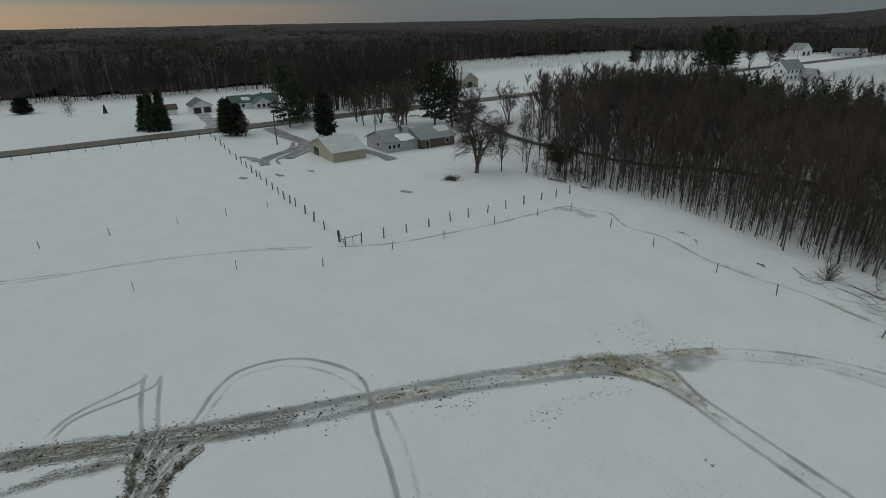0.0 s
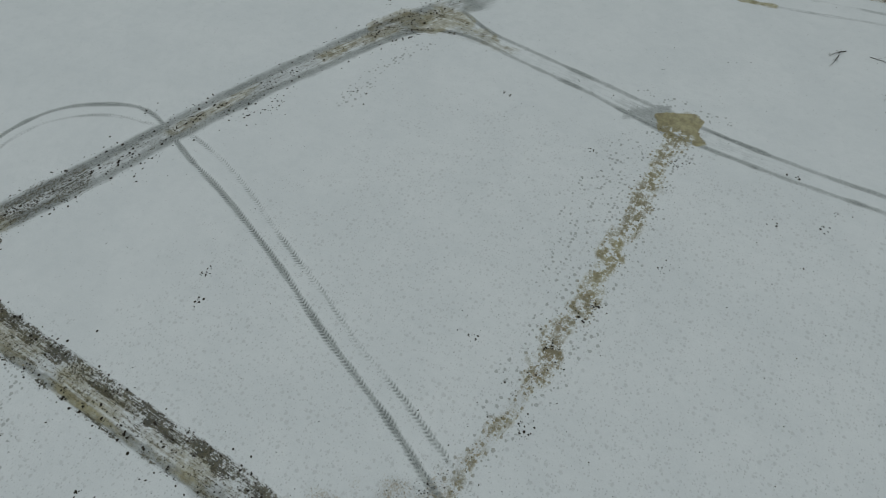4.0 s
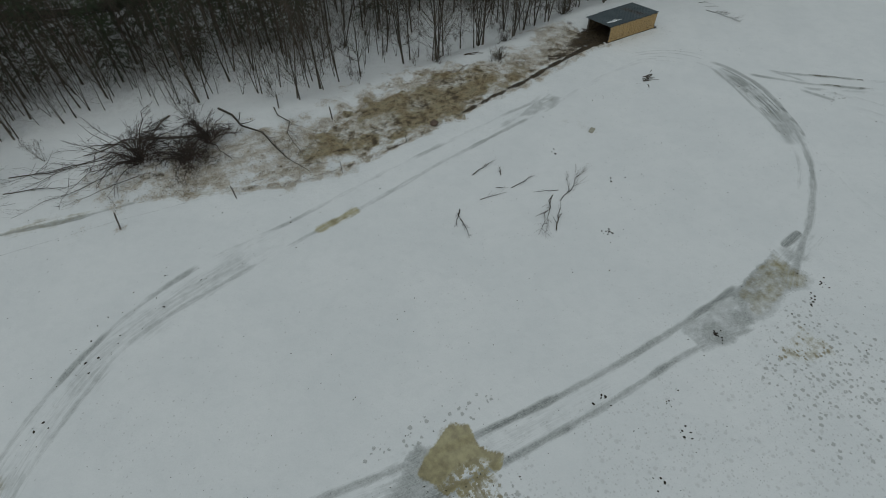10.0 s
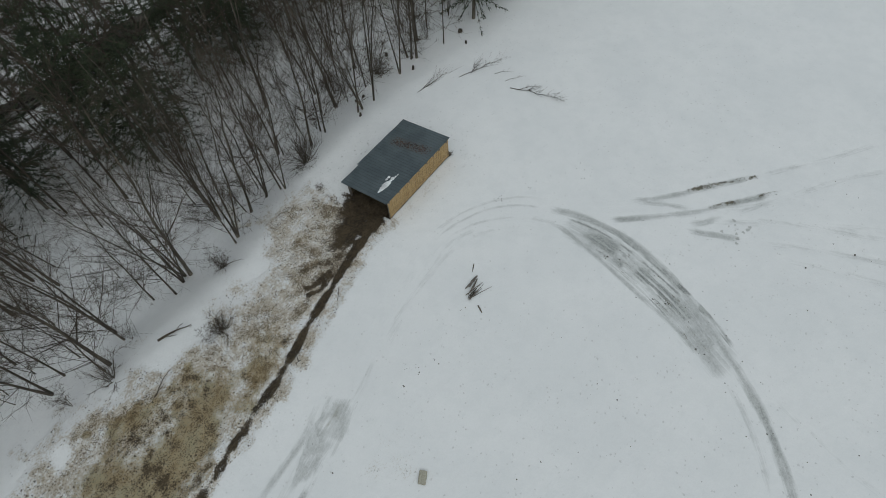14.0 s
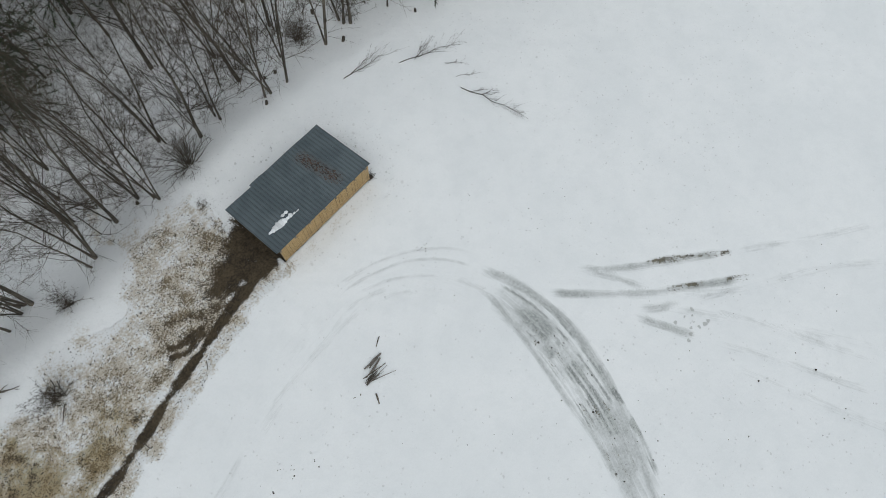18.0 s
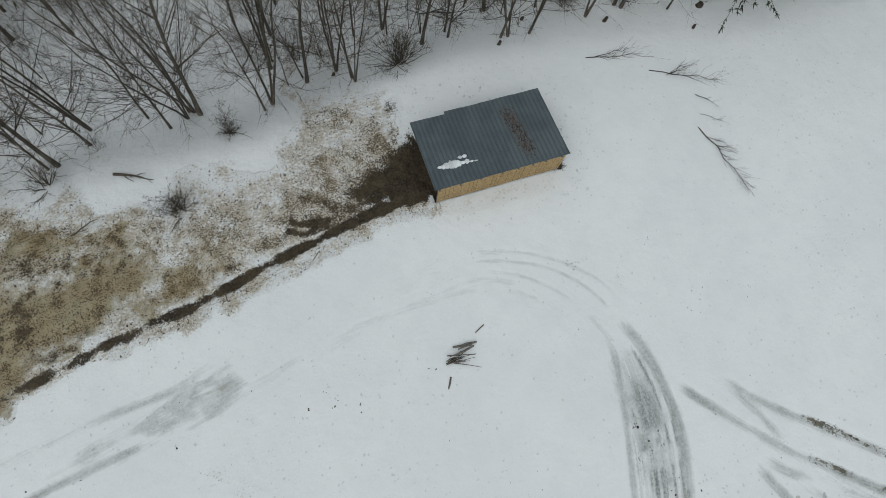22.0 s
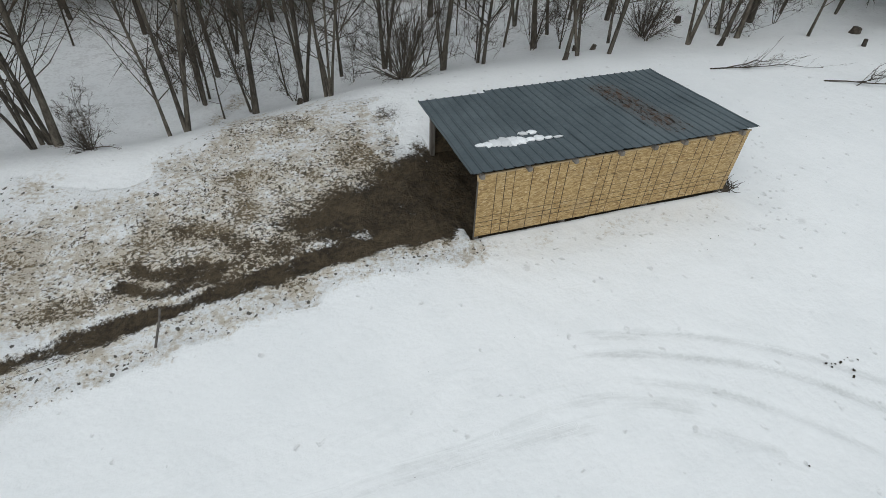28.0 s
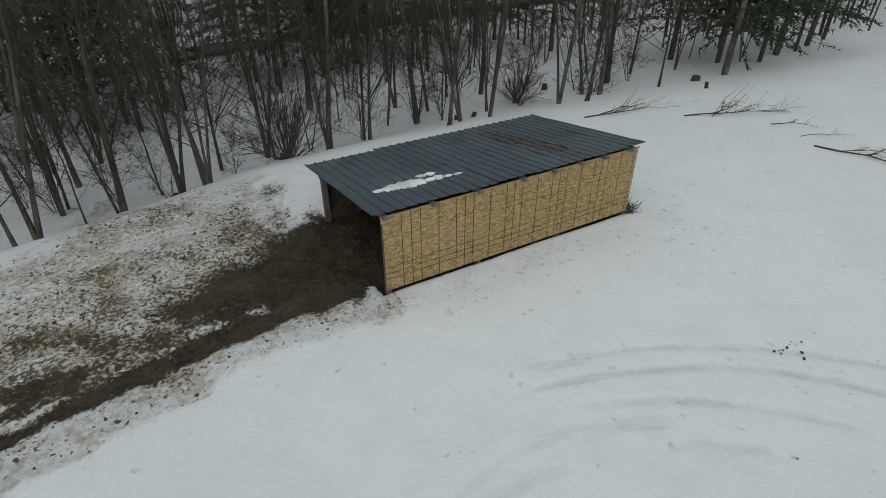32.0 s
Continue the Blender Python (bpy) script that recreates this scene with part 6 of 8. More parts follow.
def straw_clump(x, y, size, seed):
    """Earth with straw and weed stems sticking out of it."""
    rng = np.random.RandomState(seed)
    s = Sticks()
    for _ in range(70):
        p = np.array([*rng.normal(0, size * 0.45, 2), 0.0])
        q = p * 1.4 + np.array([*rng.normal(0, size * 0.3, 2), rng.uniform(0.1, 0.9) * size])
        s.tube([p, (p + q) / 2 + rng.normal(0, 0.02, 3), q], [0.012, 0.01, 0.004], 3)
    u = np.linspace(0, 1, 4)
    s.tube(np.c_[np.zeros((4, 2)), u * size * 0.6 - 0.1], size * np.array([0.8, 0.7, 0.45, 0.1]), 9)
    ob = tagged(new("weed_clump", s.mesh("weed_clump", rock)), "clump of dark earth and dead weeds at the shed corner", "weeds")
    ob.location = (x, y, gz(x, y))


straw_clump(6.72, 0.12, 0.3, 5)
lump("feed_tub", (-25.6, -3.7), 0.42, brown_siding, "low brown lump of feed at the pen edge", "feed", 3, 0.5)


def build_brush_heap():
    rng = np.random.RandomState(44)
    s = Sticks()
    x, y = -142 * K, -4 * K
    for _ in range(170):
        p = np.array([x, y, gz(x, y)]) + np.r_[rng.normal(0, 0.85, 2), 0.05 + 0.75 * rng.rand() ** 2]
        e = unit(np.r_[rng.normal(0, 1, 2), rng.normal(0.1, 0.3)]) * rng.uniform(0.5, 1.6)
        s.tube([p - e * 0.5, p + rng.normal(0, 0.06, 3), p + e * 0.5], [0.035, 0.03, 0.012], 4)
    tagged(new("brush_heap", s.mesh("brush_heap", twig)), "dark heap of cut brush in the snowy yard", "brush heap")


build_brush_heap()


def build_hay():
    top = Matrix.LocRotScale((-11.62, -11.45, gz(-11.6, -11.4)), Euler((0.03, -0.04, 0.5)), None)
    bm = bmesh.new()
    box(bm, (-0.34, -0.2, 0), (0.34, 0.2, 0.14), 0.04)
    bmesh.ops.subdivide_edges(bm, edges=bm.edges, cuts=3, use_grid_fill=True)
    for v in bm.verts:
        v.co += Vector((noise.noise(v.co * 9), noise.noise(v.co * 9 + Vector((5, 0, 0))), noise.noise(v.co * 8 + Vector((0, 5, 0))))) * 0.025
    me = bpy.data.meshes.new("hay_flake")
    bm.to_mesh(me), bm.free()
    me.materials.append(hay)
    ob = tagged(new("hay_flake", me), "pale flake of hay lying on the snow", "hay")
    ob.matrix_basis = top


build_hay()


def scatter_clods():
    """Dung and dark crumbs on the snow, thick by the tracks."""
    rng = np.random.RandomState(9)
    g = (1 + 5**0.5) / 2
    base = np.array([(-1, g, 0), (1, g, 0), (-1, -g, 0), (1, -g, 0), (0, -1, g), (0, 1, g), (0, -1, -g), (0, 1, -g), (g, 0, -1), (g, 0, 1), (-g, 0, -1), (-g, 0, 1)]) / 1.9 * (0.62, 0.62, 0.4)
    tri = np.array([(0, 11, 5), (0, 5, 1), (0, 1, 7), (0, 7, 10), (0, 10, 11), (1, 5, 9), (5, 11, 4), (11, 10, 2), (10, 7, 6), (7, 1, 8), (3, 9, 4), (3, 4, 2), (3, 2, 6), (3, 6, 8), (3, 8, 9), (4, 9, 5), (2, 4, 11), (6, 2, 10), (8, 6, 7), (9, 8, 1)])
    heaps = pts(-20.2, -24, -20.2, -35.2, -16.1, -19.1, -17.7, -13.2, -9.4, -8.3, -30.8, -40.9, -26.9, -37.4, -27.4, -39.3, -38.7, -38.2, -55.9, -37.8, -46.2, -40.6, -6.6, -9.2, -8.1, -8.3, 8.1, -6.7, 10.6, -5.4, 5.9, -5.5, 5.7, -1.7, -9.8, -36, -11.5, -36.4, -12.2, -36.8, -65, -69, -62, -82, -61.5, -83.5, -45, -77, -28, -44, -30.2, -35.2)
    rows = []
    for x, y in heaps:
        n = rng.randint(4, 12)
        rows.append(np.c_[rng.normal(x, 0.2, n), rng.normal(y, 0.2, n), rng.uniform(0.06, 0.17, n)])
    for line, n, wide, size in ((road_up, 900, 1.0, 0.1), (road_lo, 900, 1.0, 0.1), (branch_up, 90, 1.5, 0.06), (branch_lo, 90, 1.3, 0.06), (way_up[:6], 140, 1.2, 0.07), (path_south, 220, 1.3, 0.06), (ring_out, 70, 1.4, 0.05), (arm_a, 1500, 1.15, 0.085), (arm_b, 900, 1.05, 0.085), (pts(-74, -24, -67, -25), 130, 1.6, 0.07)):
        line = curve_through(line)
        i = rng.randint(0, len(line) - 1, n)
        u = rng.rand(n, 1)
        p = line[i] * (1 - u) + line[i + 1] * u + rng.normal(0, 0.14, (n, 2))
        ahead = unit(line[i + 1] - line[i])
        off = np.where(rng.rand(n) < 0.75, rng.choice((-0.85, 0.85), n) + rng.normal(0, 0.25, n), rng.normal(0, 1.1, n)) * wide
        p = p + np.c_[-ahead[:, 1], ahead[:, 0]] * off[:, None]
        keep = wander(p[:, 0], p[:, 1], 0.9) + 0.6 * rng.rand(n) > 0.62
        rows.append(np.c_[p, 0.25 * size + rng.rand(n) ** 2.5 * size * 1.7][keep])
    n = 3600
    rows.append(np.c_[rng.uniform(-72, 22, n), rng.uniform(-84, 4, n), 0.02 + 0.07 * rng.rand(n) ** 4])
    for x, y in pts(16.1, -8, 15.7, -9.3, 14.9, -9.6, 12.1, -9.1, 11.9, -10.1, 10.8, -8.2, 11.9, -7.1, 13.6, -8.6, 14.2, -9.4, 11.2, -9.4):
        n = rng.randint(5, 16)
        rows.append(np.c_[rng.normal(x, 0.3, n), rng.normal(y, 0.3, n), 0.03 + 0.09 * rng.rand(n) ** 2])
    for x, y in pts(-46.1, -61.2, -40.6, -55.9, -40, -54.8, -41.3, -59.1, -37, -49.1, -40.6, -65.4, -44.1, -71.7, -60.1, -82, -59.4, -82.5, -51.5, -81.2, -66.4, -67, -39.5, -38.4):
        n = rng.randint(10, 22)
        rows.append(np.c_[rng.normal(x, 0.28, n), rng.normal(y, 0.28, n), 0.05 + 0.13 * rng.rand(n) ** 2])
    for x, y in pts(-76.1, -29.8, -74.0, -30.8, -76.0, -26.6, -71.6, -32.4, -68.4, -24.5, -67.8, -23.2, -66.3, -20.5, -74.9, -51.2, -74.2, -49.4, -73.9, -50.9, -83.8, -56.6, -80.8, -56.7, -79.8, -53.7, -78.1, -63.3, -76.4, -53.6, -75.3, -52.3, -68.4, -44.8, -73.0, -35.2, -75.3, -41.9, -74.0, -26.6, -72.0, -27.0):
        n = rng.randint(5, 14)
        rows.append(np.c_[rng.normal(x, 0.6, n), rng.normal(y, 0.6, n), 0.07 + 0.12 * rng.rand(n) ** 2])
    n = 2600
    q = np.c_[rng.uniform(-42, 0, n), rng.uniform(-6, 7.5, n)]
    q = q[inside(q[:, 0] + rng.normal(0, 0.8, n), q[:, 1] + rng.normal(0, 0.8, n), pen)]
    rows.append(np.c_[q, 0.018 + 0.05 * rng.rand(len(q)) ** 3])
    p = np.concatenate(rows)
    p[:, 2] *= np.where((p[:, 0] > -14) & (p[:, 1] > -12), np.where((p[:, 0] > -3) & (p[:, 1] < 0) & (p[:, 1] > -8), 0.32, 0.55), 1.0)
    p = p[p[:, 1] < wood_edge(p[:, 0]) - 1]
    p = p[~((p[:, 0] > -0.6) & (p[:, 0] < 7) & (p[:, 1] > -0.4) & (p[:, 1] < 4.2))]
    a = rng.uniform(0, 6.28, len(p))
    c, s = np.cos(a)[:, None], np.sin(a)[:, None]
    v = base[None] * p[:, 2][:, None, None] * rng.uniform(0.6, 1.3, (len(p), 1, 3)) * rng.uniform(0.7, 1.25, (len(p), 12, 1))
    z = ground_z(p[:, 0], p[:, 1])[:, None] + v[..., 2] - 0.01
    verts = np.stack([v[..., 0] * c - v[..., 1] * s + p[:, 0:1], v[..., 0] * s + v[..., 1] * c + p[:, 1:2], z], -1).reshape(-1, 3)
    faces = (tri[None] + (np.arange(len(p)) * 12)[:, None, None]).reshape(-1, 3)
    tagged(new("dung_clods", mesh_from("dung_clods", verts, faces, dung, flat=True)), "dark dung and earth crumbs strewn over the snow", "dung", kind="stuff")


scatter_clods()


# ---- the woods ----
rng = np.random.RandomState(21)
TALL = [bare_tree(np.random.RandomState(30 + k), (13.5, 11.5, 13.0, 10.5)[k % 4], (0.084, 0.05, 0.068, 0.044)[k % 4], 34, 4, 7, fork=(0, 0, 0.13, 0)[k % 4], low=0.12, thick=0.85) for k in range(8)]
SMALL = [bare_tree(np.random.RandomState(60 + k), 6.5, 0.034, 15, 3, 7, fork=(0, 0.12, 0, 0.2, 0.1)[k], low=0.12, sides=5, thick=0.8) for k in range(5)]
BUSHY = [bare_tree(np.random.RandomState(80 + k), 3.6, 0.028, 32, 5, 9, fork=0.32, thick=1.0, low=0.06, sides=4, reach=1.3) for k in range(3)]


def as_meshes(kinds):
    """The trunk and crown meshes of each kind of tree, shared by all its copies."""
    return [(t.mesh("trunk", bark), c.mesh("crown", twig)) for t, c in kinds]


def plant(made, name, label, category, group, x, y, turn, size, bark_mat, lean=0.0):
    t, c = made
    top = thing(name, label, category, Matrix.LocRotScale((x, y, gz(x, y)), Euler((lean * math.cos(turn), lean * math.sin(turn), turn)), (size,) * 3), group)
    part("trunk", t, bark_mat, top)
    part("crown", c, twig, top)
    return top


SPREAD = [bare_tree(np.random.RandomState(90 + k), 12.0, 0.24, 32, 6, 15, fork=(0.34, 0.22, 0.3)[k], thick=1.7, low=(0.2, 0.2, 0.15)[k], reach=1.45, fine=3.0) for k in range(3)]
SLENDER = [bare_tree(np.random.RandomState(95 + k), 15.0, 0.13, 34, 5, 10, fork=(0, 0.08)[k], thick=1.3, low=0.16, reach=0.75, fine=2.4) for k in range(2)]
tall_made, small_made, bushy_made, spread_made, slender_made = (as_meshes(k) for k in (TALL, SMALL, BUSHY, SPREAD, SLENDER))
GROUP = "bare trees at the wood's edge"
known_tall = pts(-4.9, 10.3, -7.7, 8.8, -7.2, 9.2, -12, 10.2, -11.4, 9.8, -14.3, 10.4, 0.6, 12.8, 4.2, 11.2, 7.2, 12.2, 15.3, 10, 13.1, 9.6, 18.4, 8.6, -33, 9.2, -28.1, 9.4, -22.4, 9.8, -39, 11.2, -45.4, 13, -57.3, 16.6, -64.7, 16.2, -70.5, 15.8, -75.3, 14.6, -36, 8, -17.4, 10.4, 10.4, 11.4, 4.0, 17.7, 8.4, 13.4, -3, 10.5, -2.3, 9.3, 2.5, 10.6, 4.2, 10.6, -6.8, 12, -2.8, 14.3, 11.8, 14, 15.4, 10, -11.7, 10.1, -13.1, 9.2, -19, 8.1, -17.4, 9.2, 9, 9.2, 7.2, 9.4, 17.6, 11.2, 19.6, 11.5)
for k, (x, y) in enumerate(known_tall):
    plant(tall_made[k % 8], "bare_tree", "tall leafless grey-brown tree at the edge of the wood", "tree", GROUP, x, y, rng.uniform(0, 6.28), rng.uniform(0.9, 1.3), bark, rng.normal(0, 0.08))
    if k % 3 == 0:
        turn = rng.uniform(0, 6.28)
        plant(tall_made[(k * 3 + 1) % 8], "bare_tree", "slim leafless tree growing close beside another", "tree", GROUP, x + 0.45 * math.cos(turn), y + 0.45 * math.sin(turn), rng.uniform(0, 6.28), rng.uniform(0.7, 1.0), bark, rng.normal(0, 0.1))

WOOD = np.concatenate([pts(-128, 16, -142, 32, -165, 51, -199, 70, -205, 97, -197, 123, -181, 139, -160, 142, -137, 121, -112, 124, -60, 130, 0, 120, 60, 120, 120, 100, 120, 9), pts(60, 9, 26, 9.4)])
def wood_places(step, rng):
    gx, gy = np.meshgrid(np.arange(-190, 112, step), np.arange(4, 135, step), indexing="ij")
    x = (gx + rng.uniform(-0.5, 0.5, gx.shape) * step).ravel()
    y = (gy + rng.uniform(-0.5, 0.5, gy.shape) * step).ravel()
    ok = (y > wood_edge(x) + 0.4) & (inside(x, y, WOOD) | ((x > -110) & (x < 105) & (y < 60)))
    ok &= np.abs(y - np.interp(x, CREEK[:, 0], CREEK[:, 1])) > 2.3
    x, y = x[ok], y[ok]
    return np.c_[x, y, ground_z(x, y)]


spots = wood_places(2.7, rng)
extra = wood_places(2.25, rng)
spots = np.concatenate([spots, extra[(extra[:, 1] - wood_edge(extra[:, 0]) < 8) & (extra[:, 0] > -60) & (extra[:, 0] < -20)]])
spots = spots[np.min(np.hypot(spots[:, None, 0] - known_tall[None, :, 0], spots[:, None, 1] - known_tall[None, :, 1]), axis=1) > 0.9]
depth = spots[:, 1] - wood_edge(spots[:, 0])
front = (depth < 9) & (spots[:, 0] > -62) & (spots[:, 0] < 26)
first = spots[front]
tall_share = rng.rand(len(first)) < np.where((np.abs(first[:, 0] - 3) < 19) & (depth[front] < 5.5), 0.06, 0.36)
thinned = (np.abs(first[:, 0] - 3) < 19) & (rng.rand(len(first)) < 0.45)
for (x, y, z), tall, out in zip(first, tall_share, thinned):
    if out:
        continue
    if tall:
        plant(tall_made[rng.randint(8)], "bare_tree", "tall leafless grey-brown tree at the edge of the wood", "tree", GROUP, x, y, rng.uniform(0, 6.28), rng.uniform(0.75, 1.15), bark, rng.normal(0, 0.08))
    else:
        plant(small_made[rng.randint(5)], "sapling", "thin leafless sapling among taller trees in snow", "tree", "saplings at the wood's edge", x, y, rng.uniform(0, 6.28), rng.uniform(0.6, 1.3), bark, rng.normal(0, 0.09))
# a thicker stand behind the shed
for _ in range(14):
    x, y = rng.uniform(5, 20) * K, rng.uniform(12.4, 21) * K
    if rng.rand() < 0.3:
        plant(tall_made[rng.randint(8)], "bare_tree", "tall leafless grey-brown tree at the edge of the wood", "tree", GROUP, x, y, rng.uniform(0, 6.28), rng.uniform(0.7, 1.0), bark, rng.normal(0, 0.08))
    else:
        plant(small_made[rng.randint(5)], "sapling", "thin leafless sapling among taller trees in snow", "tree", "saplings at the wood's edge", x, y, rng.uniform(0, 6.28), rng.uniform(0.8, 1.4), bark, rng.normal(0, 0.09))
for _ in range(20):
    x = rng.uniform(-30, 12) * K
    y = wood_edge(x) + rng.uniform(0.4, 9)
    plant(bushy_made[rng.randint(3)], "bare_shrub", "low leafless brush between the trunks", "shrub", "shrubs at the wood's edge", x, y, rng.uniform(0, 6.28), rng.uniform(0.3, 0.62), bark)
# thickets where the wood meets the pasture
for x, y, s, who in ((-9.9, 8.0, 0.5, 1), (-13, 3.5, 0.5, 0), (-14.2, 3.4, 0.42, 2), (-5, 12.1, 0.9, 1), (-7, 12.4, 0.8, 0), (-3.4, 11.4, 0.7, 2), (15.9, 10.4, 1.1, 2), (7, 12, 1.0, 1), (4.3, 11.8, 0.9, 0), (12.4, 11.8, 1.0, 2), (1.3, 15.9, 1.1, 1), (10, 13.5, 1.0, 0), (18.5, 10.6, 0.8, 1), (-66.2, 8.3, 1.2, 1), (-47, 8.4, 1.2, 1), (-38, 9.8, 0.8, 2), (-9.6, 7.3, 0.45, 0), (-13.4, 3.2, 0.4, 1), (-22, 7.6, 0.6, 1), (-17, 8.6, 0.5, 2), (8.6, 12.4, 0.8, 1), (15.6, 11.2, 1.1, 2), (12, 11, 0.8, 0), (-29, 7.4, 0.5, 0), (-60.5, 9.8, 0.7, 2), (-116, 14.5, 1.2, 0), (-121, 15.5, 1.4, 1)):
    plant(bushy_made[who], "bare_shrub", "leafless many-stemmed shrub standing in snow", "shrub", "shrubs at the wood's edge", x * K, y * K, s * 7, s, bark)


def round_shrub(x, y, reach, stems, seed):
    """A dense many-stemmed shrub: stems that spring from one foot to all sides, each with fine twigs."""
    rng = np.random.RandomState(seed)
    wood, fine = Sticks(), Sticks()
    for _ in range(stems):
        az, el = rng.uniform(0, 6.283), radians(rng.uniform(18, 85))
        d = np.array([np.cos(az) * np.cos(el), np.sin(az) * np.cos(el), np.sin(el)])
        long = reach * rng.uniform(0.65, 1.1)
        m = np.linspace(0, 1, 5)[:, None]
        stem = np.r_[rng.normal(0, 0.08, 2), -0.1] + d * m * long + np.array([0, 0, 0.12]) * long * m**2 + rng.normal(0, 0.03 * long, (5, 3)) * m
        wood.tube(stem, 0.02 * (1.1 - 0.8 * m[:, 0]), 4)
        for _ in range(5):
            w = rng.uniform(0.2, 0.9)
            b = np.array([np.interp(w, m[:, 0], stem[:, c]) for c in range(3)])
            e = unit(d + rng.normal(0, 0.45, 3)) * long * rng.uniform(0.25, 0.5)
            fine.tube([b, b + e * 0.5 + rng.normal(0, 0.03, 3), b + e], [0.009, 0.007, 0.003], 3)
            w2 = rng.uniform(0.2, 1, (7, 1))
            t0 = b + e * w2
            fine.slivers(t0, t0 + unit(e + rng.normal(0, 0.5, (7, 3)) * np.linalg.norm(e)) * rng.uniform(0.2, 0.5, (7, 1)), np.full(7, 0.0065), unit(rng.normal(0, 1, (7, 3))))
    top = thing("bare_shrub", "dense round leafless shrub at the edge of the wood", "shrub", Matrix.Translation((x, y, gz(x, y))), "shrubs at the wood's edge")
    part("trunk", wood.mesh("trunk", bark), bark, top)
    part("crown", fine.mesh("crown", twig), twig, top)


round_shrub(0.5, 8.4, 2.15, 48, 91)
round_shrub(-60.2, 7.1, 2.3, 34, 96)
round_shrub(-8.9, 6.75, 0.6, 10, 92)
round_shrub(-11.9, 3.2, 0.9, 14, 93)
round_shrub(11.2, 10.6, 1.7, 20, 94)
round_shrub(-17.8, 6.2, 1.5, 18, 95)


def fallen_tree(start, end, rise, radius, seed, fan, label):
    rng = np.random.RandomState(seed)
    a, b = np.array(start) * K, np.array(end) * K
    s = branch(rng, a, b, radius, 14, lift=rise, fan=fan)
    tagged(new("fallen_tree", s.mesh("fallen_tree", bark)), label, "fallen tree")


fallen_tree((-43.9, 10.2), (-39.1, -4.7), 0.45, 0.11, 4, 0.3, "grey dead tree fallen across the pen")
fallen_tree((-38.8, 7.3), (-39.2, -3.9), 0.7, 0.06, 5, 0.3, "thin dead tree leaning over the pen")
fallen_tree((-45.9, 5.9), (-57, 7.9), 0.9, 0.15, 6, 0.7, "fallen leafless tree lying at the wood's edge")
fallen_tree((-48.7, 11.4), (-53, 4), 0.6, 0.09, 7, 0.5, "thin dead tree fallen out of the wood")


def arching_bush(x, y, reach, stems, seed):
    """A big tangled bush: boughs that rise from one foot, arch over and hang to the snow, thick with fine twigs."""
    rng = np.random.RandomState(seed)
    wood, fine = Sticks(), Sticks()
    for k in range(stems):
        az, el = rng.uniform(0, 6.283), radians(rng.uniform(32, 85))
        d = np.array([np.cos(az) * np.cos(el), np.sin(az) * np.cos(el), np.sin(el)])
        long = reach * rng.uniform(0.5, 1.15)
        m = np.linspace(0, 1, 7)[:, None]
        stem = np.r_[rng.normal(0, 0.3, 2), 0.0] + d * m * long + np.array([np.cos(az) * 0.25, np.sin(az) * 0.25, -0.42]) * long * m**2 + rng.normal(0, 0.03 * long, (7, 3)) * m
        stem[:, 2] = np.maximum(stem[:, 2], 0.05)
        wood.tube(stem, (0.075 if k % 5 == 0 else 0.04) * (1.1 - 0.9 * m[:, 0]), 4)
        for _ in range(9):
            w = rng.uniform(0.25, 0.98)
            b = np.array([np.interp(w, m[:, 0], stem[:, c]) for c in range(3)])
            e = unit(np.array([np.cos(az), np.sin(az), -0.15]) + rng.normal(0, 0.6, 3)) * long * rng.uniform(0.12, 0.32)
            fine.tube([b, b + e * 0.5 + rng.normal(0, 0.05, 3), b + e], [0.018, 0.014, 0.006], 3)
            t0 = b + e * rng.uniform(0.1, 1, (6, 1))
            fine.slivers(t0, t0 + unit(e + rng.normal(0, 0.6, (6, 3)) * np.linalg.norm(e)) * rng.uniform(0.25, 0.7, (6, 1)), np.full(6, 0.016), unit(rng.normal(0, 1, (6, 3))))
    top = thing("arching_bush", "dark tangled bush with arching bare boughs over trodden snow", "bush", Matrix.Translation((x, y, gz(x, y))), "tangled bushes by the pen")
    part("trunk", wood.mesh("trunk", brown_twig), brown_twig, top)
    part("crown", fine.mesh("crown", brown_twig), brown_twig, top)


arching_bush(-52.6 * K, 5.0 * K, 5.8, 44, 71)
arching_bush(-48.6 * K, 3.0 * K, 4.0, 42, 72)
arching_bush(-46.0 * K, 5.4 * K, 3.6, 34, 73)

# the rest of the wood
MID = [simple_tree(np.random.RandomState(100 + k), 14, 0.095, 16, 420, 0.02, 0.2, (30, 72), 0.6, 0.3) for k in range(7)]
DENSE = [simple_tree(np.random.RandomState(110 + k), 15.0, 0.12, 10, 390, 0.034, 0.26, (46, 78), 0.45, 0.5) for k in range(7)]
THIN = [simple_tree(np.random.RandomState(120 + k), 8, 0.045, 8, 90, 0.014, 0.1, (25, 70), 0.6, 0.3) for k in range(4)]
rest = spots[~front]
open_part = (rest[:, 0] > -19) & (rest[:, 0] < 26) & (depth[~front] < 24)
pick = rng.rand(len(rest)) < np.where(open_part, np.where(depth[~front] < 16, 0.3, 0.5), 0.72)
away = (rest[:, 0] < -62) | (depth[~front] > 45)
v, f = planted(MID, rest[pick & ~away], rng, 0.75, 1.15)
tagged(new("wood", mesh_from("wood", v, f, twig)), "deep leafless brown wood standing in snow", "woods", kind="stuff")
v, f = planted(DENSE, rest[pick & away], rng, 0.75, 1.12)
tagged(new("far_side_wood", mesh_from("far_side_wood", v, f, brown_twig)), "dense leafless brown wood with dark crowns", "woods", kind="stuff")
thin_rest = rest[~pick & ((depth[~front] < 45) | (rest[:, 0] < -90)) & (~open_part | (rng.rand(len(rest)) < 0.3))]
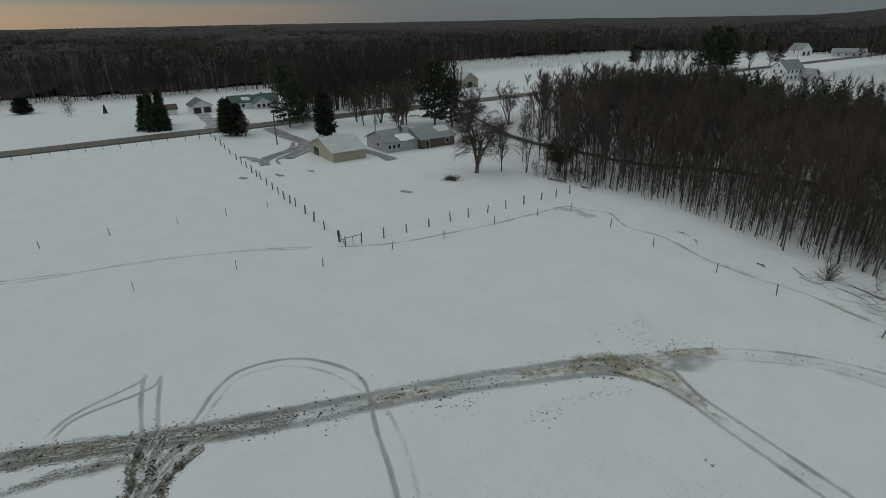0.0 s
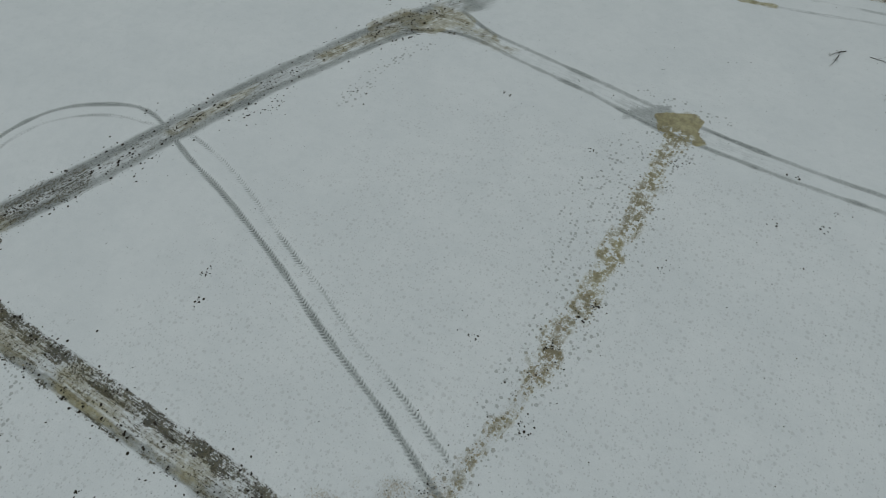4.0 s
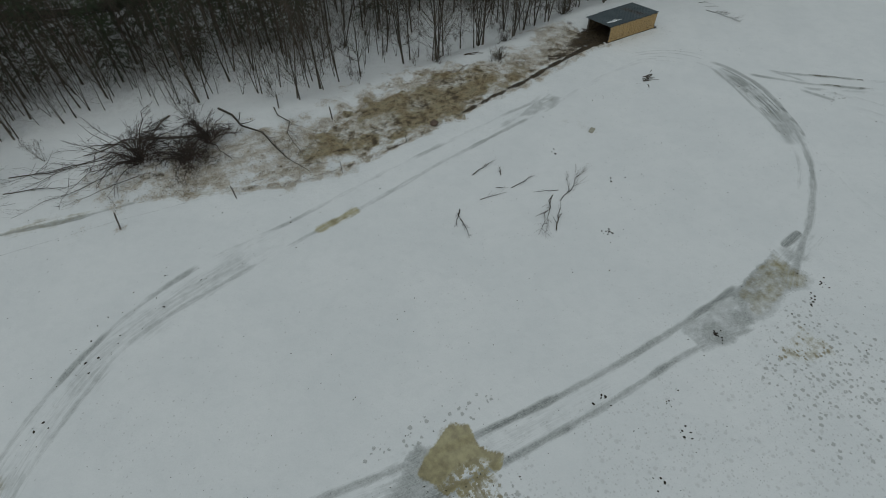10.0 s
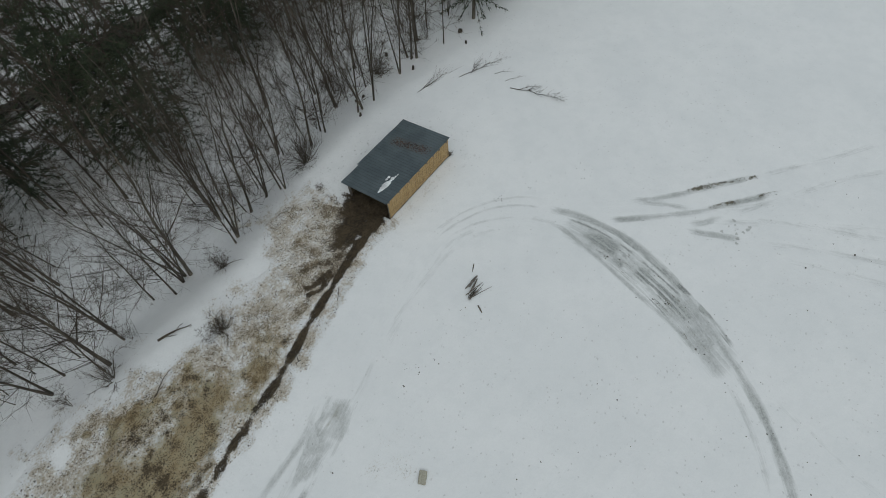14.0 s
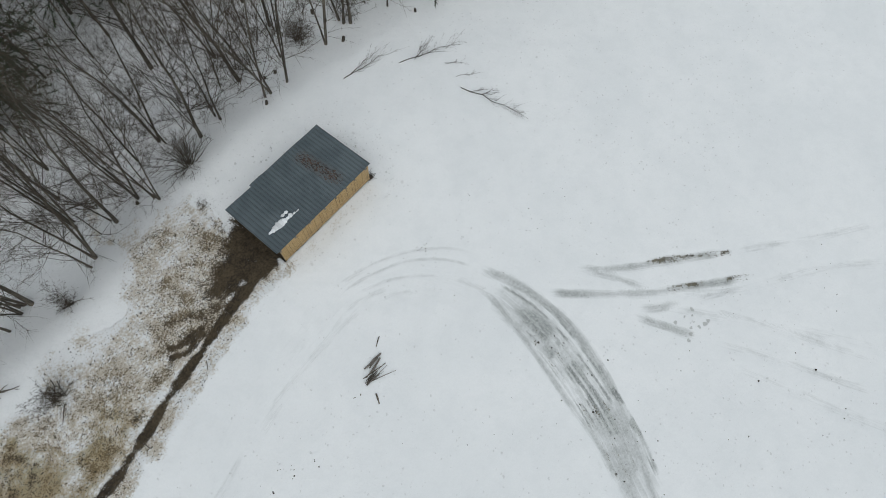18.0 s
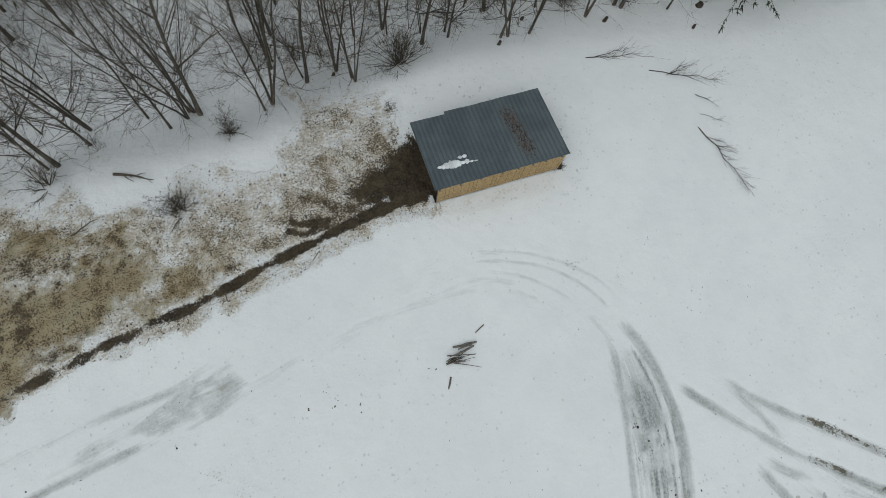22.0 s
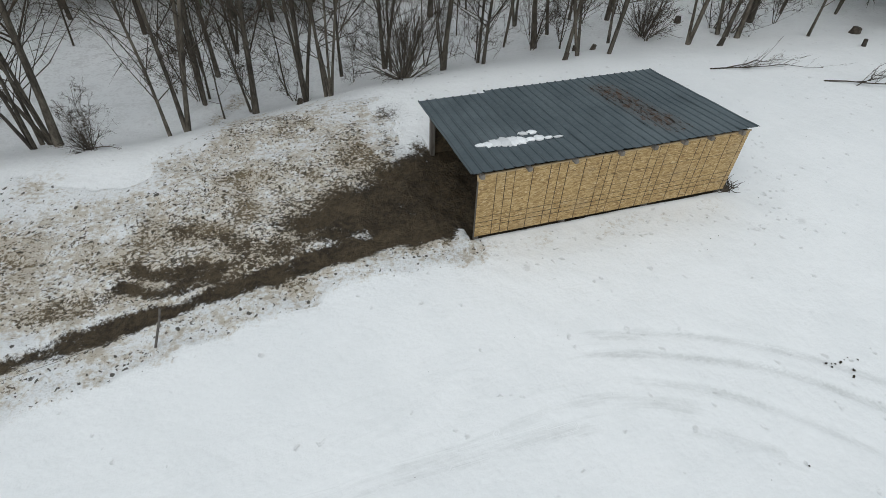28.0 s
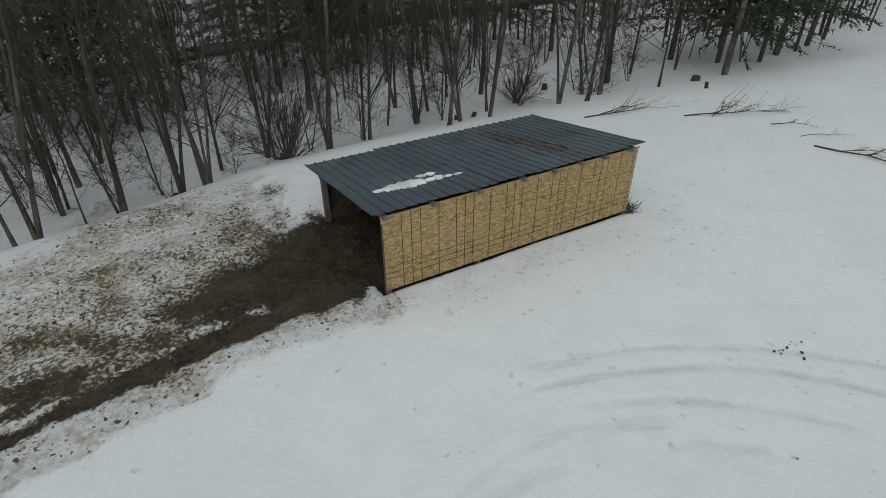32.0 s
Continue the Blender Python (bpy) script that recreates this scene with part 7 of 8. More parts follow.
more = np.c_[rng.uniform(-120, -56, 620), rng.uniform(0.5, 26, 620)]
more[:, 1] += wood_edge(more[:, 0])
more = more[np.abs(more[:, 1] - np.interp(more[:, 0], CREEK[:, 0], CREEK[:, 1])) > 2.3]
thin_rest = np.concatenate([thin_rest, np.c_[more, ground_z(more[:, 0], more[:, 1])]])
v, f = planted(THIN, thin_rest, rng, 0.6, 1.3)
tagged(new("undergrowth", mesh_from("undergrowth", v, f, twig)), "thin leafless saplings filling the wood", "woods", kind="stuff")


# ---- evergreens ----
def evergreen(kinds, name, label, group, x, y, size, turn, green, sink=0.0):
    t, c = kinds
    top = thing(name, label, "tree", Matrix.LocRotScale((x, y, gz(x, y) - sink), Euler((0, 0, turn)), size if isinstance(size, tuple) else (size,) * 3), group)
    part("trunk", t, bark, top)
    part("crown", c, green, top, "dark green needle crown")
    return top


def made_conifer(seed, green, *args, **kw):
    t, c = conifer(np.random.RandomState(seed), *args, **kw)
    return t.mesh("trunk", bark), c.mesh("crown", green)


spruce = [made_conifer(200 + k, needles, 12.0, 3.2, 30, 10, 14, droop=0.3, low=0.03, tuft=0.85) for k in range(2)]
pine = [made_conifer(210 + k, needles, 20.0, 6.4, 22, 6, 34, droop=-0.02, shape=0.42, low=0.1, tuft=1.15, wide=0.42, uneven=(0.25, 1.2)) for k in range(2)]
cedar = [made_conifer(220 + k, cedar_green, 11.0, 3.0, 30, 14, 14, droop=-0.35, shape=0.42, low=0.03, tuft=0.9) for k in range(2)]
hemlock = [made_conifer(230 + k, needles, 14.0, 3.7, 24, 8, 34, droop=0.3, shape=0.55, low=0.14, tuft=0.3, wide=0.3, stout=0.011) for k in range(2)]
EAST_HEMLOCKS = ((22.9, 8.3, 1.0, 0), (30, 10, 1.1, 1), (34, 10.5, 0.95, 0), (-2, 24, 1.0, 1), (-8, 27, 1.1, 0), (-14, 25, 0.9, 1), (-20, 22, 1.0, 0), (10, 26, 0.9, 1), (-30, 24, 1.0, 1), (-4, 30, 1.1, 0), (18, 28, 1, 1), (7, 24, 0.8, 0), (-20, 27, 0.9, 1), (-36, 22, 0.8, 0), (-13, 31, 1.0, 0), (4, 32, 1, 1), (-26, 30, 1, 1))
WEST_HEMLOCKS = ((-40, 26, 0.9, 0), (-44, 20, 0.8, 1), (-50, 26, 1.0, 0), (-56, 30, 1.0, 1), (-62, 24, 0.9, 0), (-48, 33, 1.0, 1), (-40, 35, 1.1, 0), (-70, 30, 1.0, 1), (3.4, 26, 0.9, 0), (9, 29, 1.0, 1), (13.5, 24, 0.8, 0), (17, 31, 1.0, 1), (-4, 33, 1.0, 0), (21, 26, 0.9, 1), (-26, 36, 1.0, 0), (-51, 40, 1.1, 1), (-60, 42, 1.1, 0))
NEAR_HEMLOCKS = ((-5.5, 21.6, 0.85, 0), (-3.6, 20.6, 0.75, 1), (-7.2, 23.5, 0.9, 1), (8, 27, 1.0, 0), (11, 29, 1.1, 1), (6, 29, 1.0, 1), (13, 31, 1.1, 0), (25.5, 10.6, 0.9, 1), (27.5, 9.4, 0.8, 0), (24, 12.6, 1.0, 1), (-14, 27.5, 1.0, 1), (-32, 21, 0.9, 1), (20.5, 19, 0.9, 1), (29, 13, 1.1, 0), (18, 24, 1.0, 0), (-45, 24, 0.9, 0), (-52, 22, 0.8, 1), (-38, 25, 0.9, 1), (-58, 25, 0.9, 0), (-34, 27, 1.0, 1), (-47, 29, 1.0, 0))
for x, y, s, k in EAST_HEMLOCKS + WEST_HEMLOCKS + NEAR_HEMLOCKS:
    evergreen(hemlock[k], "hemlock", "dark green hemlock among leafless trees", "evergreens in the wood", x * K, y * K, s, x * 3, needles)
for x, y, h, k, kind in ((-234.5, -10.3, 1.0, 0, pine), (-208.9, 35.4, 1.05, 1, pine), (-203, 39, 0.8, 0, pine), (-238, -4, 0.7, 1, pine)):
    evergreen(kind[k], "pine", "tall dark pine beside the houses", "pines by the road", x * K, y * K, h, x, needles)
for x, y, w, h, k in ((-209.5, -7.1, 1.05, 1.2, 0), (-233.5, -32, 1.0, 0.98, 1), (-231, -29.5, 0.95, 0.85, 0), (-342.7, -91.6, 1.2, 0.6, 1)):
    evergreen(cedar[k], "cedar", "dense dark cedar with rounded crown", "cedars by the houses", x * K, y * K, (w, w, h), x, cedar_green)
for x, y, h, k in ((-259.5, -51.4, 1.0, 0), (-263, -53.5, 0.95, 1), (-258, -48, 0.8, 0), (-270, -47, 1.05, 1), (-257.6, -47.4, 0.55, 1), (-268, -51, 1.0, 0), (-319.9, -62, 0.28, 0)):
    evergreen(spruce[k], "spruce", "dark green spruce in the roadside snow", "spruces by the road", x * K, y * K, h, x * 2, needles)
for x, y, s, k in ((-213.6, 26.1, 1.0, 2), (-220, 12, 0.8, 2), (-226, -28.6, 0.5, 2), (-196, 60, 1.1, 0), (-205, 18, 1.1, 1), (-222, 20, 1.1, 3), (-228, 2, 0.9, 5), (-230, 14, 1.1, 7), (-216, 45, 1.1, 4), (-212, 55, 1.0, 6), (-199, 14, 0.9, 0), (-312.6, 301, 1.1, 0), (-306.7, 307, 1.0, 1), (-300, 315, 1.1, 2), (-292, 313, 1.05, 0), (-283.5, 314, 1.0, 1), (-275, 318, 1.2, 2), (-322, 300, 0.9, 1), (-252, 330, 1.2, 0), (-246, 345, 1.0, 2), (-338, 452, 1.2, 1), (-300, 470, 1.1, 0), (-240, 480, 1.0, 2)):
    plant(spread_made[k % 3], "yard_tree", "leafless spreading tree in the snowy yard", "tree", "trees round the yard", x * K, y * K, x * 5, s, bark)
for x, y, s, k in ((-140.4, 10, 1.0, 0), (-136.3, 14.5, 1.0, 1), (-206.2, 9.4, 0.9, 1), (-150, 32, 0.9, 0), (-158, 40, 1.0, 1), (-170, 44, 0.9, 0), (-146, 22, 0.8, 1), (-152, 20, 0.7, 0), (-133, 18, 0.8, 0), (-176, 52, 1.0, 1), (-162, 47, 0.9, 0)):
    plant(slender_made[k], "slender_tree", "slim upright leafless tree in the snowy yard", "tree", "slim trees by the creek", x * K, y * K, x * 5, s, bark)
for x, y, s, k in ((-321, -75.5, 2.0, 0), (-322, -74.5, 1.7, 1), (-132.5, 14.5, 1.0, 2), (-130.5, 14.8, 0.9, 1), (-128.5, 14.4, 1.0, 0), (-126.5, 15.2, 0.8, 2), (-135, 16, 1.0, 1), (-124.5, 14.6, 0.7, 0)):
    plant(bushy_made[k], "yard_shrub", "bare rounded shrub rising from the snow", "shrub", "shrubs round the yard", x * K, y * K, x * 3, s, bark)
for x, y, h, k in ((-260.7, 316, 1.25, 0), (-264.6, 294, 1.15, 1), (-266, 306, 1.3, 0), (-257, 308, 1.1, 1), (-331, 306, 0.7, 0), (-335, 310, 0.6, 1), (-258.5, 383, 0.65, 1), (-316, 449, 0.9, 0), (-322, 440, 0.8, 1), (-270, 325, 1.0, 1)):
    evergreen(pine[k], "pine", "dark pine standing beside the far road", "pines by the far road", x * K, y * K, h, x, needles)



def dome_tree(x, y, height, reach, stems, seed, bark_mat, label):
    """An old wide tree: stems that part low, arching limbs and a dense dome of fine hanging twigs."""
    rng = np.random.RandomState(seed)
    wood, fine = Sticks(), Sticks()
    fork = height * 0.1
    wood.tube([(0, 0, -0.3), (0.05, 0, 0.3), (0.1, 0.05, fork)], [0.62, 0.46, 0.42], 8)
    for k in range(stems):
        az = 6.283 * (k + rng.uniform(-0.3, 0.3)) / stems
        wide = reach * rng.uniform(0.3, 0.75)
        out = np.array([np.cos(az), np.sin(az), 0])
        m = np.linspace(0, 1, 7)[:, None]
        high = height * (0.97 - 0.35 * (wide / reach) ** 2) - fork
        stem = np.array([0.1, 0.05, fork - 0.2]) + out * wide * m**1.2 + np.array([0, 0, 1.0]) * high * (1.25 * m - 0.25 * m**2) + rng.normal(0, 0.25, (7, 3)) * m
        wood.tube(stem, 0.26 * (1.05 - m[:, 0]) ** 0.8 + 0.015, 6)
        for _ in range(20):
            w = rng.uniform(0.22, 1.0)
            b = np.array([np.interp(w, m[:, 0], stem[:, c]) for c in range(3)])
            a2 = az + rng.normal(0, 1.1)
            long = reach * rng.uniform(0.3, 0.62) * (1.15 - 0.6 * w)
            d = np.array([np.cos(a2), np.sin(a2), rng.uniform(0.0, 0.8)])
            q = np.linspace(0, 1, 5)[:, None]
            limb = b + d * q * long - np.array([0, 0, 0.35]) * long * q**2 + rng.normal(0, 0.12, (5, 3)) * q
            fine.tube(limb, 0.06 * (1.05 - q[:, 0]) + 0.012, 3)
            n = 70
            at = rng.uniform(0.15, 1, n)
            p = np.stack([np.interp(at, q[:, 0], limb[:, c]) for c in range(3)], -1)
            e = unit(d * 0.7 + rng.normal(0, 0.75, (n, 3))) * rng.uniform(0.8, 2.4, (n, 1))
            fine.slivers(p, p + e - np.array([0, 0, 0.3]), np.full(n, 0.019), unit(rng.normal(0, 1, (n, 3))))
    top = thing("old_yard_tree", label, "tree", Matrix.Translation((x, y, gz(x, y))), "trees round the yard")
    part("trunk", wood.mesh("trunk", bark_mat), bark_mat, top)
    part("crown", fine.mesh("crown", twig), twig, top)


dome_tree(-130.9, 4.0, 14.5, 8.8, 7, 301, bark, "wide old leafless tree with dense drooping twigs in the yard")
dome_tree(-195.5, 22.5, 15.0, 6.5, 6, 302, birch, "pale-barked leafless tree behind the farmhouse")
dome_tree(-176.7, 36.0, 11.0, 6.0, 6, 303, bark, "leafless spreading tree over the creek behind the farmhouse")
dome_tree(-122.5, 21.5, 8.0, 5.0, 6, 304, bark, "low leafless tree at the corner of the wood")
# scrub and dead wood at the corner where the fences meet the wood
for x, y, s, k in ((-120.4, 18.0, 1.0, 0), (-117.6, 15.6, 0.8, 1), (-118.6, 17.4, 0.9, 2), (-115.5, 16.5, 0.75, 0), (-113.2, 15.6, 0.6, 1), (-124.6, 22.4, 1.1, 2), (-127.2, 24.0, 1.1, 0), (-110.2, 15.2, 0.5, 2)):
    plant(bushy_made[k], "yard_shrub", "bare tangled shrub where the fence meets the wood", "shrub", "shrubs round the yard", x, y, x * 3, s, bark)
for a, b, r, n in (((-108.9, 14.2), (-107.0, 14.5), 0.16, 3), ((-109.4, 14.8), (-107.2, 13.9), 0.12, 4), ((-117.5, 13.6), (-113.4, 14.4), 0.09, 10), ((-116.2, 14.9), (-112.4, 13.6), 0.08, 9), ((-118.8, 14.6), (-115.2, 13.2), 0.08, 9)):
    tagged(new("fallen_branch", branch(rng, np.array(a), np.array(b), r, n).mesh("fallen_branch", twig)), "dead grey limb lying at the corner of the wood", "branch", "fallen branches")

# the far side of the wood is a belt of evergreens
FIR = [simple_fir(np.random.RandomState(240 + k), 15.0, 3.2, 120, 0.3, 0.3, 0.6) for k in range(4)]
belt = []
for (x0, y0), (x1, y1) in zip(WOOD[5:10], WOOD[6:11]):
    n = int(np.hypot(x1 - x0, y1 - y0) / 0.5)
    u = rng.rand(n)
    belt.append(np.c_[x0 + (x1 - x0) * u + rng.uniform(-6, 9, n), y0 + (y1 - y0) * u + rng.uniform(-20, 3, n)])
belt = np.concatenate(belt)
v, f = planted(FIR, np.c_[belt, ground_z(belt[:, 0], belt[:, 1])], rng, 0.75, 1.1)
tagged(new("evergreen_belt", mesh_from("evergreen_belt", v, f, needles)), "belt of dark green evergreens behind the leafless wood", "woods", kind="stuff")


# ---- far woods ----
FAR_TREE = [simple_tree(np.random.RandomState(140 + k), 19, 0.16, 5, 100, 0.12, 0.16, (35, 72), 0.5, 0.4) for k in range(6)]
PALE_TREE = [simple_tree(np.random.RandomState(146 + k), 17, 0.15, 5, 26, 0.05, 0.4, (45, 75), 0.5, 0.4) for k in range(4)]
FAR_FIR = [simple_fir(np.random.RandomState(150 + k), 21, 4.2, 60, 0.34, 0.12, 0.6) for k in range(4)]
FAR_EDGE = pts(-410, -400, -392, -180, -386, -98, -373, -67, -368, -29, -363, 0, -364, 24, -388, 110, -426, 190, -446, 216, -447, 242, -445, 274, -440, 310, -443, 362, -442, 427, -404, 472, -344, 494, -287, 517, -238, 526, -120, 560, 60, 600, 330, 620)
SPAN = np.r_[0, np.cumsum(np.hypot(*np.diff(FAR_EDGE, axis=0).T))]


def behind_edge(n, near, deep, rng, power=1.3, part=(0.0, 1.0)):
    """Random places in the forest, from near to deep metres behind its edge."""
    s = SPAN[-1] * rng.uniform(*part, n)
    x, y = np.interp(s, SPAN, FAR_EDGE[:, 0]), np.interp(s, SPAN, FAR_EDGE[:, 1])
    ux, uy = np.interp(s + 4, SPAN, FAR_EDGE[:, 0]) - np.interp(s - 4, SPAN, FAR_EDGE[:, 0]), np.interp(s + 4, SPAN, FAR_EDGE[:, 1]) - np.interp(s - 4, SPAN, FAR_EDGE[:, 1])
    size = np.hypot(ux, uy)
    back = near + (deep - near) * rng.rand(n) ** power
    x, y = x - uy / size * back, y + ux / size * back
    return np.c_[x, y, ground_z(x, y)]


grove = pts(-246, -2, -247, 12, -247, 27, -243, 40, -236, 50, -250, 78, -300, 100, -336, 84, -338, 42, -330, 14, -296, 8, -262, -2)
gp = np.c_[rng.uniform(-312, -212, 1800), rng.uniform(-4, 94, 1800)]
gp = gp[inside(gp[:, 0], gp[:, 1], grove) & (np.abs(gp[:, 0] + 224.5) > 6.5)][:800]
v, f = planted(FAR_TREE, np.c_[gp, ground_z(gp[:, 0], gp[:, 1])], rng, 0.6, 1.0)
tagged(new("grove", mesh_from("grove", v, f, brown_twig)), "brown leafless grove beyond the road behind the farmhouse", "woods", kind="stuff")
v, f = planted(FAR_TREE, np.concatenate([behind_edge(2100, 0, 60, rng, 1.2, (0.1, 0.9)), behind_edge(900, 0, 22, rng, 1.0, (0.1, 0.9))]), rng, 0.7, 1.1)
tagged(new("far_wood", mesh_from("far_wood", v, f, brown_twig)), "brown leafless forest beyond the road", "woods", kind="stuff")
v, f = planted(PALE_TREE, behind_edge(420, -2, 26, rng, 1.2), rng, 0.6, 1.1)
tagged(new("far_birches", mesh_from("far_birches", v, f, birch)), "pale slim birches along the forest's edge", "woods", kind="stuff")
fir_spots = behind_edge(2600, 14, 300, rng, 1.1)
lump_field = wander(fir_spots[:, 0], fir_spots[:, 1], 55)
fir_spots = fir_spots[(lump_field > 0.6) | ((fir_spots[:, 1] < 20) & (fir_spots[:, 1] > -130) & (lump_field > 0.42) & (fir_spots[:, 0] < -375))][:620]
v, f = planted(FAR_FIR, fir_spots, rng, 0.6, 1.15)
tagged(new("far_firs", mesh_from("far_firs", v, f, needles)), "dark evergreens in the far forest", "woods", kind="stuff")


def canopy_height(x, y):
    z = ground_z(x, y) + 11 + 3 * wander(x, y, 60)
    z += 75 * np.exp(-(((x + 700) / 330) ** 2 + ((y - 2950) / 500) ** 2)) + 5 * wander(x, y, 700)
    return z


def canopy_sheet():
    """The tops of the forest that runs to the horizon: a rough sheet, with single tree tops standing out of its near part."""
    rng = np.random.RandomState(17)
    xs = -np.concatenate([np.arange(-900, 340, 45), np.arange(340, 620, 8), np.arange(620, 1000, 16), np.arange(1000, 1800, 40), np.arange(1800, 4300, 90)])
    ys = np.concatenate([np.arange(-2600, -380, 70), np.arange(-380, 620, 8), np.arange(620, 1100, 18), np.arange(1100, 4200, 60)])
    x, y = np.meshgrid(xs, ys, indexing="ij")
    x, y = x + rng.uniform(-2.5, 2.5, x.shape), y + rng.uniform(-2.5, 2.5, y.shape)

    def in_forest(x, y, by):
        west = np.interp(y, FAR_EDGE[:15, 1], FAR_EDGE[:15, 0])
        north = np.interp(x, FAR_EDGE[14:, 0], FAR_EDGE[14:, 1])
        return (x < west - by) | ((y > north + by) & (x > FAR_EDGE[14, 0] - 30))

    west = np.interp(y, FAR_EDGE[:15, 1], FAR_EDGE[:15, 0])
    north = np.interp(x, FAR_EDGE[14:, 0], FAR_EDGE[14:, 1])
    back = np.maximum(west - x, np.where(x > FAR_EDGE[14, 0] - 30, y - north, -1e3))
    ground = ground_z(x, y)
    z = ground + (canopy_height(x, y) + 3.5 * rng.rand(*x.shape) ** 2 - ground) * smooth((back - 16) / 34) - 0.3
    n = len(ys)
    i, j = np.meshgrid(np.arange(len(xs) - 1), np.arange(n - 1), indexing="ij")
    a = (i * n + j).ravel()
    faces = np.stack([a, a + 1, a + n + 1, a + n], -1)
    keep = in_forest(x, y, 16).ravel()[faces].all(axis=1)
    mat = surface("far_canopy", (0.016, 0.0135, 0.012), (0.052, 0.04, 0.034), 0.035, 0.95, bump=0.0, fine=14)
    me = mesh_from("forest_horizon", np.stack([x, y, z], -1).reshape(-1, 3), faces[keep], mat, flat=True)
    tagged(new("forest_horizon", me), "dark forest running to low hills on the horizon", "forest", kind="structure")
    # tree tops over the near part of that sheet
    s = Sticks()
    tops = np.concatenate([behind_edge(9000, 30, 520, rng, 1.25), behind_edge(5000, 300, 1500, rng, 1.1)])
    tops = tops[in_forest(tops[:, 0], tops[:, 1], 20)]
    base = np.repeat(np.c_[tops[:, :2], canopy_height(tops[:, 0], tops[:, 1]) - 1.5], 7, axis=0)
    size = np.repeat(rng.uniform(4, 9.5, len(tops)), 7)
    tip = base + np.c_[rng.normal(0, 0.24, (len(base), 2)), rng.uniform(0.5, 1.0, len(base))] * size[:, None]
    s.slivers(base, tip, rng.uniform(0.2, 0.5, len(base)), unit(rng.normal(0, 1, (len(base), 3)) * np.array([1, 1, 0.2])))
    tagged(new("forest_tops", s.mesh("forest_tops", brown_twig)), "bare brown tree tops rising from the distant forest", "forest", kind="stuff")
    # low shrubs dotted over the far field
    p = np.c_[rng.uniform(-392, -300, 70), rng.uniform(205, 290, 70)]
    v, f = planted(FAR_FIR, np.c_[p, ground_z(p[:, 0], p[:, 1])], rng, 0.05, 0.13)
    tagged(new("field_shrubs", mesh_from("field_shrubs", v, f, needles)), "low dark shrubs dotted over a snowy field", "woods", kind="stuff")
    p = np.concatenate([np.c_[rng.uniform(-305, -228, 60), rng.uniform(268, 300, 60)], np.c_[rng.uniform(-380, -200, 90), rng.uniform(425, 470, 90)]])
    p = p[(np.abs(p[:, 0] + 224) > 12) & (np.hypot(p[:, 0] + 268, p[:, 1] - 448) > 22) & (np.hypot(p[:, 0] + 230, p[:, 1] - 452) > 24)]
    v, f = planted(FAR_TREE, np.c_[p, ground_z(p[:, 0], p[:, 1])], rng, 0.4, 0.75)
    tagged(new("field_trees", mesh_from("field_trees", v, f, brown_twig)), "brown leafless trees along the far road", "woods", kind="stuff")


canopy_sheet()


# ---- buildings ----
def gable_roof(bm, w, d, eave, ridge, over, thick, along):
    """Two slopes; the ridge runs along x or y."""
    a, b = (w / 2 + over, d / 2 + over) if along == "x" else (d / 2 + over, w / 2 + over)
    drop = (ridge - eave) * over / (b - over)
    for s in (1, -1):
        pts3 = [(-a, s * b, eave - drop), (a, s * b, eave - drop), (a, 0, ridge), (-a, 0, ridge)]
        if along == "y":
            pts3 = [(q, p, z) for p, q, z in pts3]
        lo = [bm.verts.new(p) for p in pts3]
        hi = [bm.verts.new((p[0], p[1], p[2] + thick)) for p in pts3]
        bm.faces.new(lo), bm.faces.new(hi)
        for i in range(4):
            bm.faces.new((lo[i], lo[i - 1], hi[i - 1], hi[i]))
    bmesh.ops.recalc_face_normals(bm, faces=bm.faces)


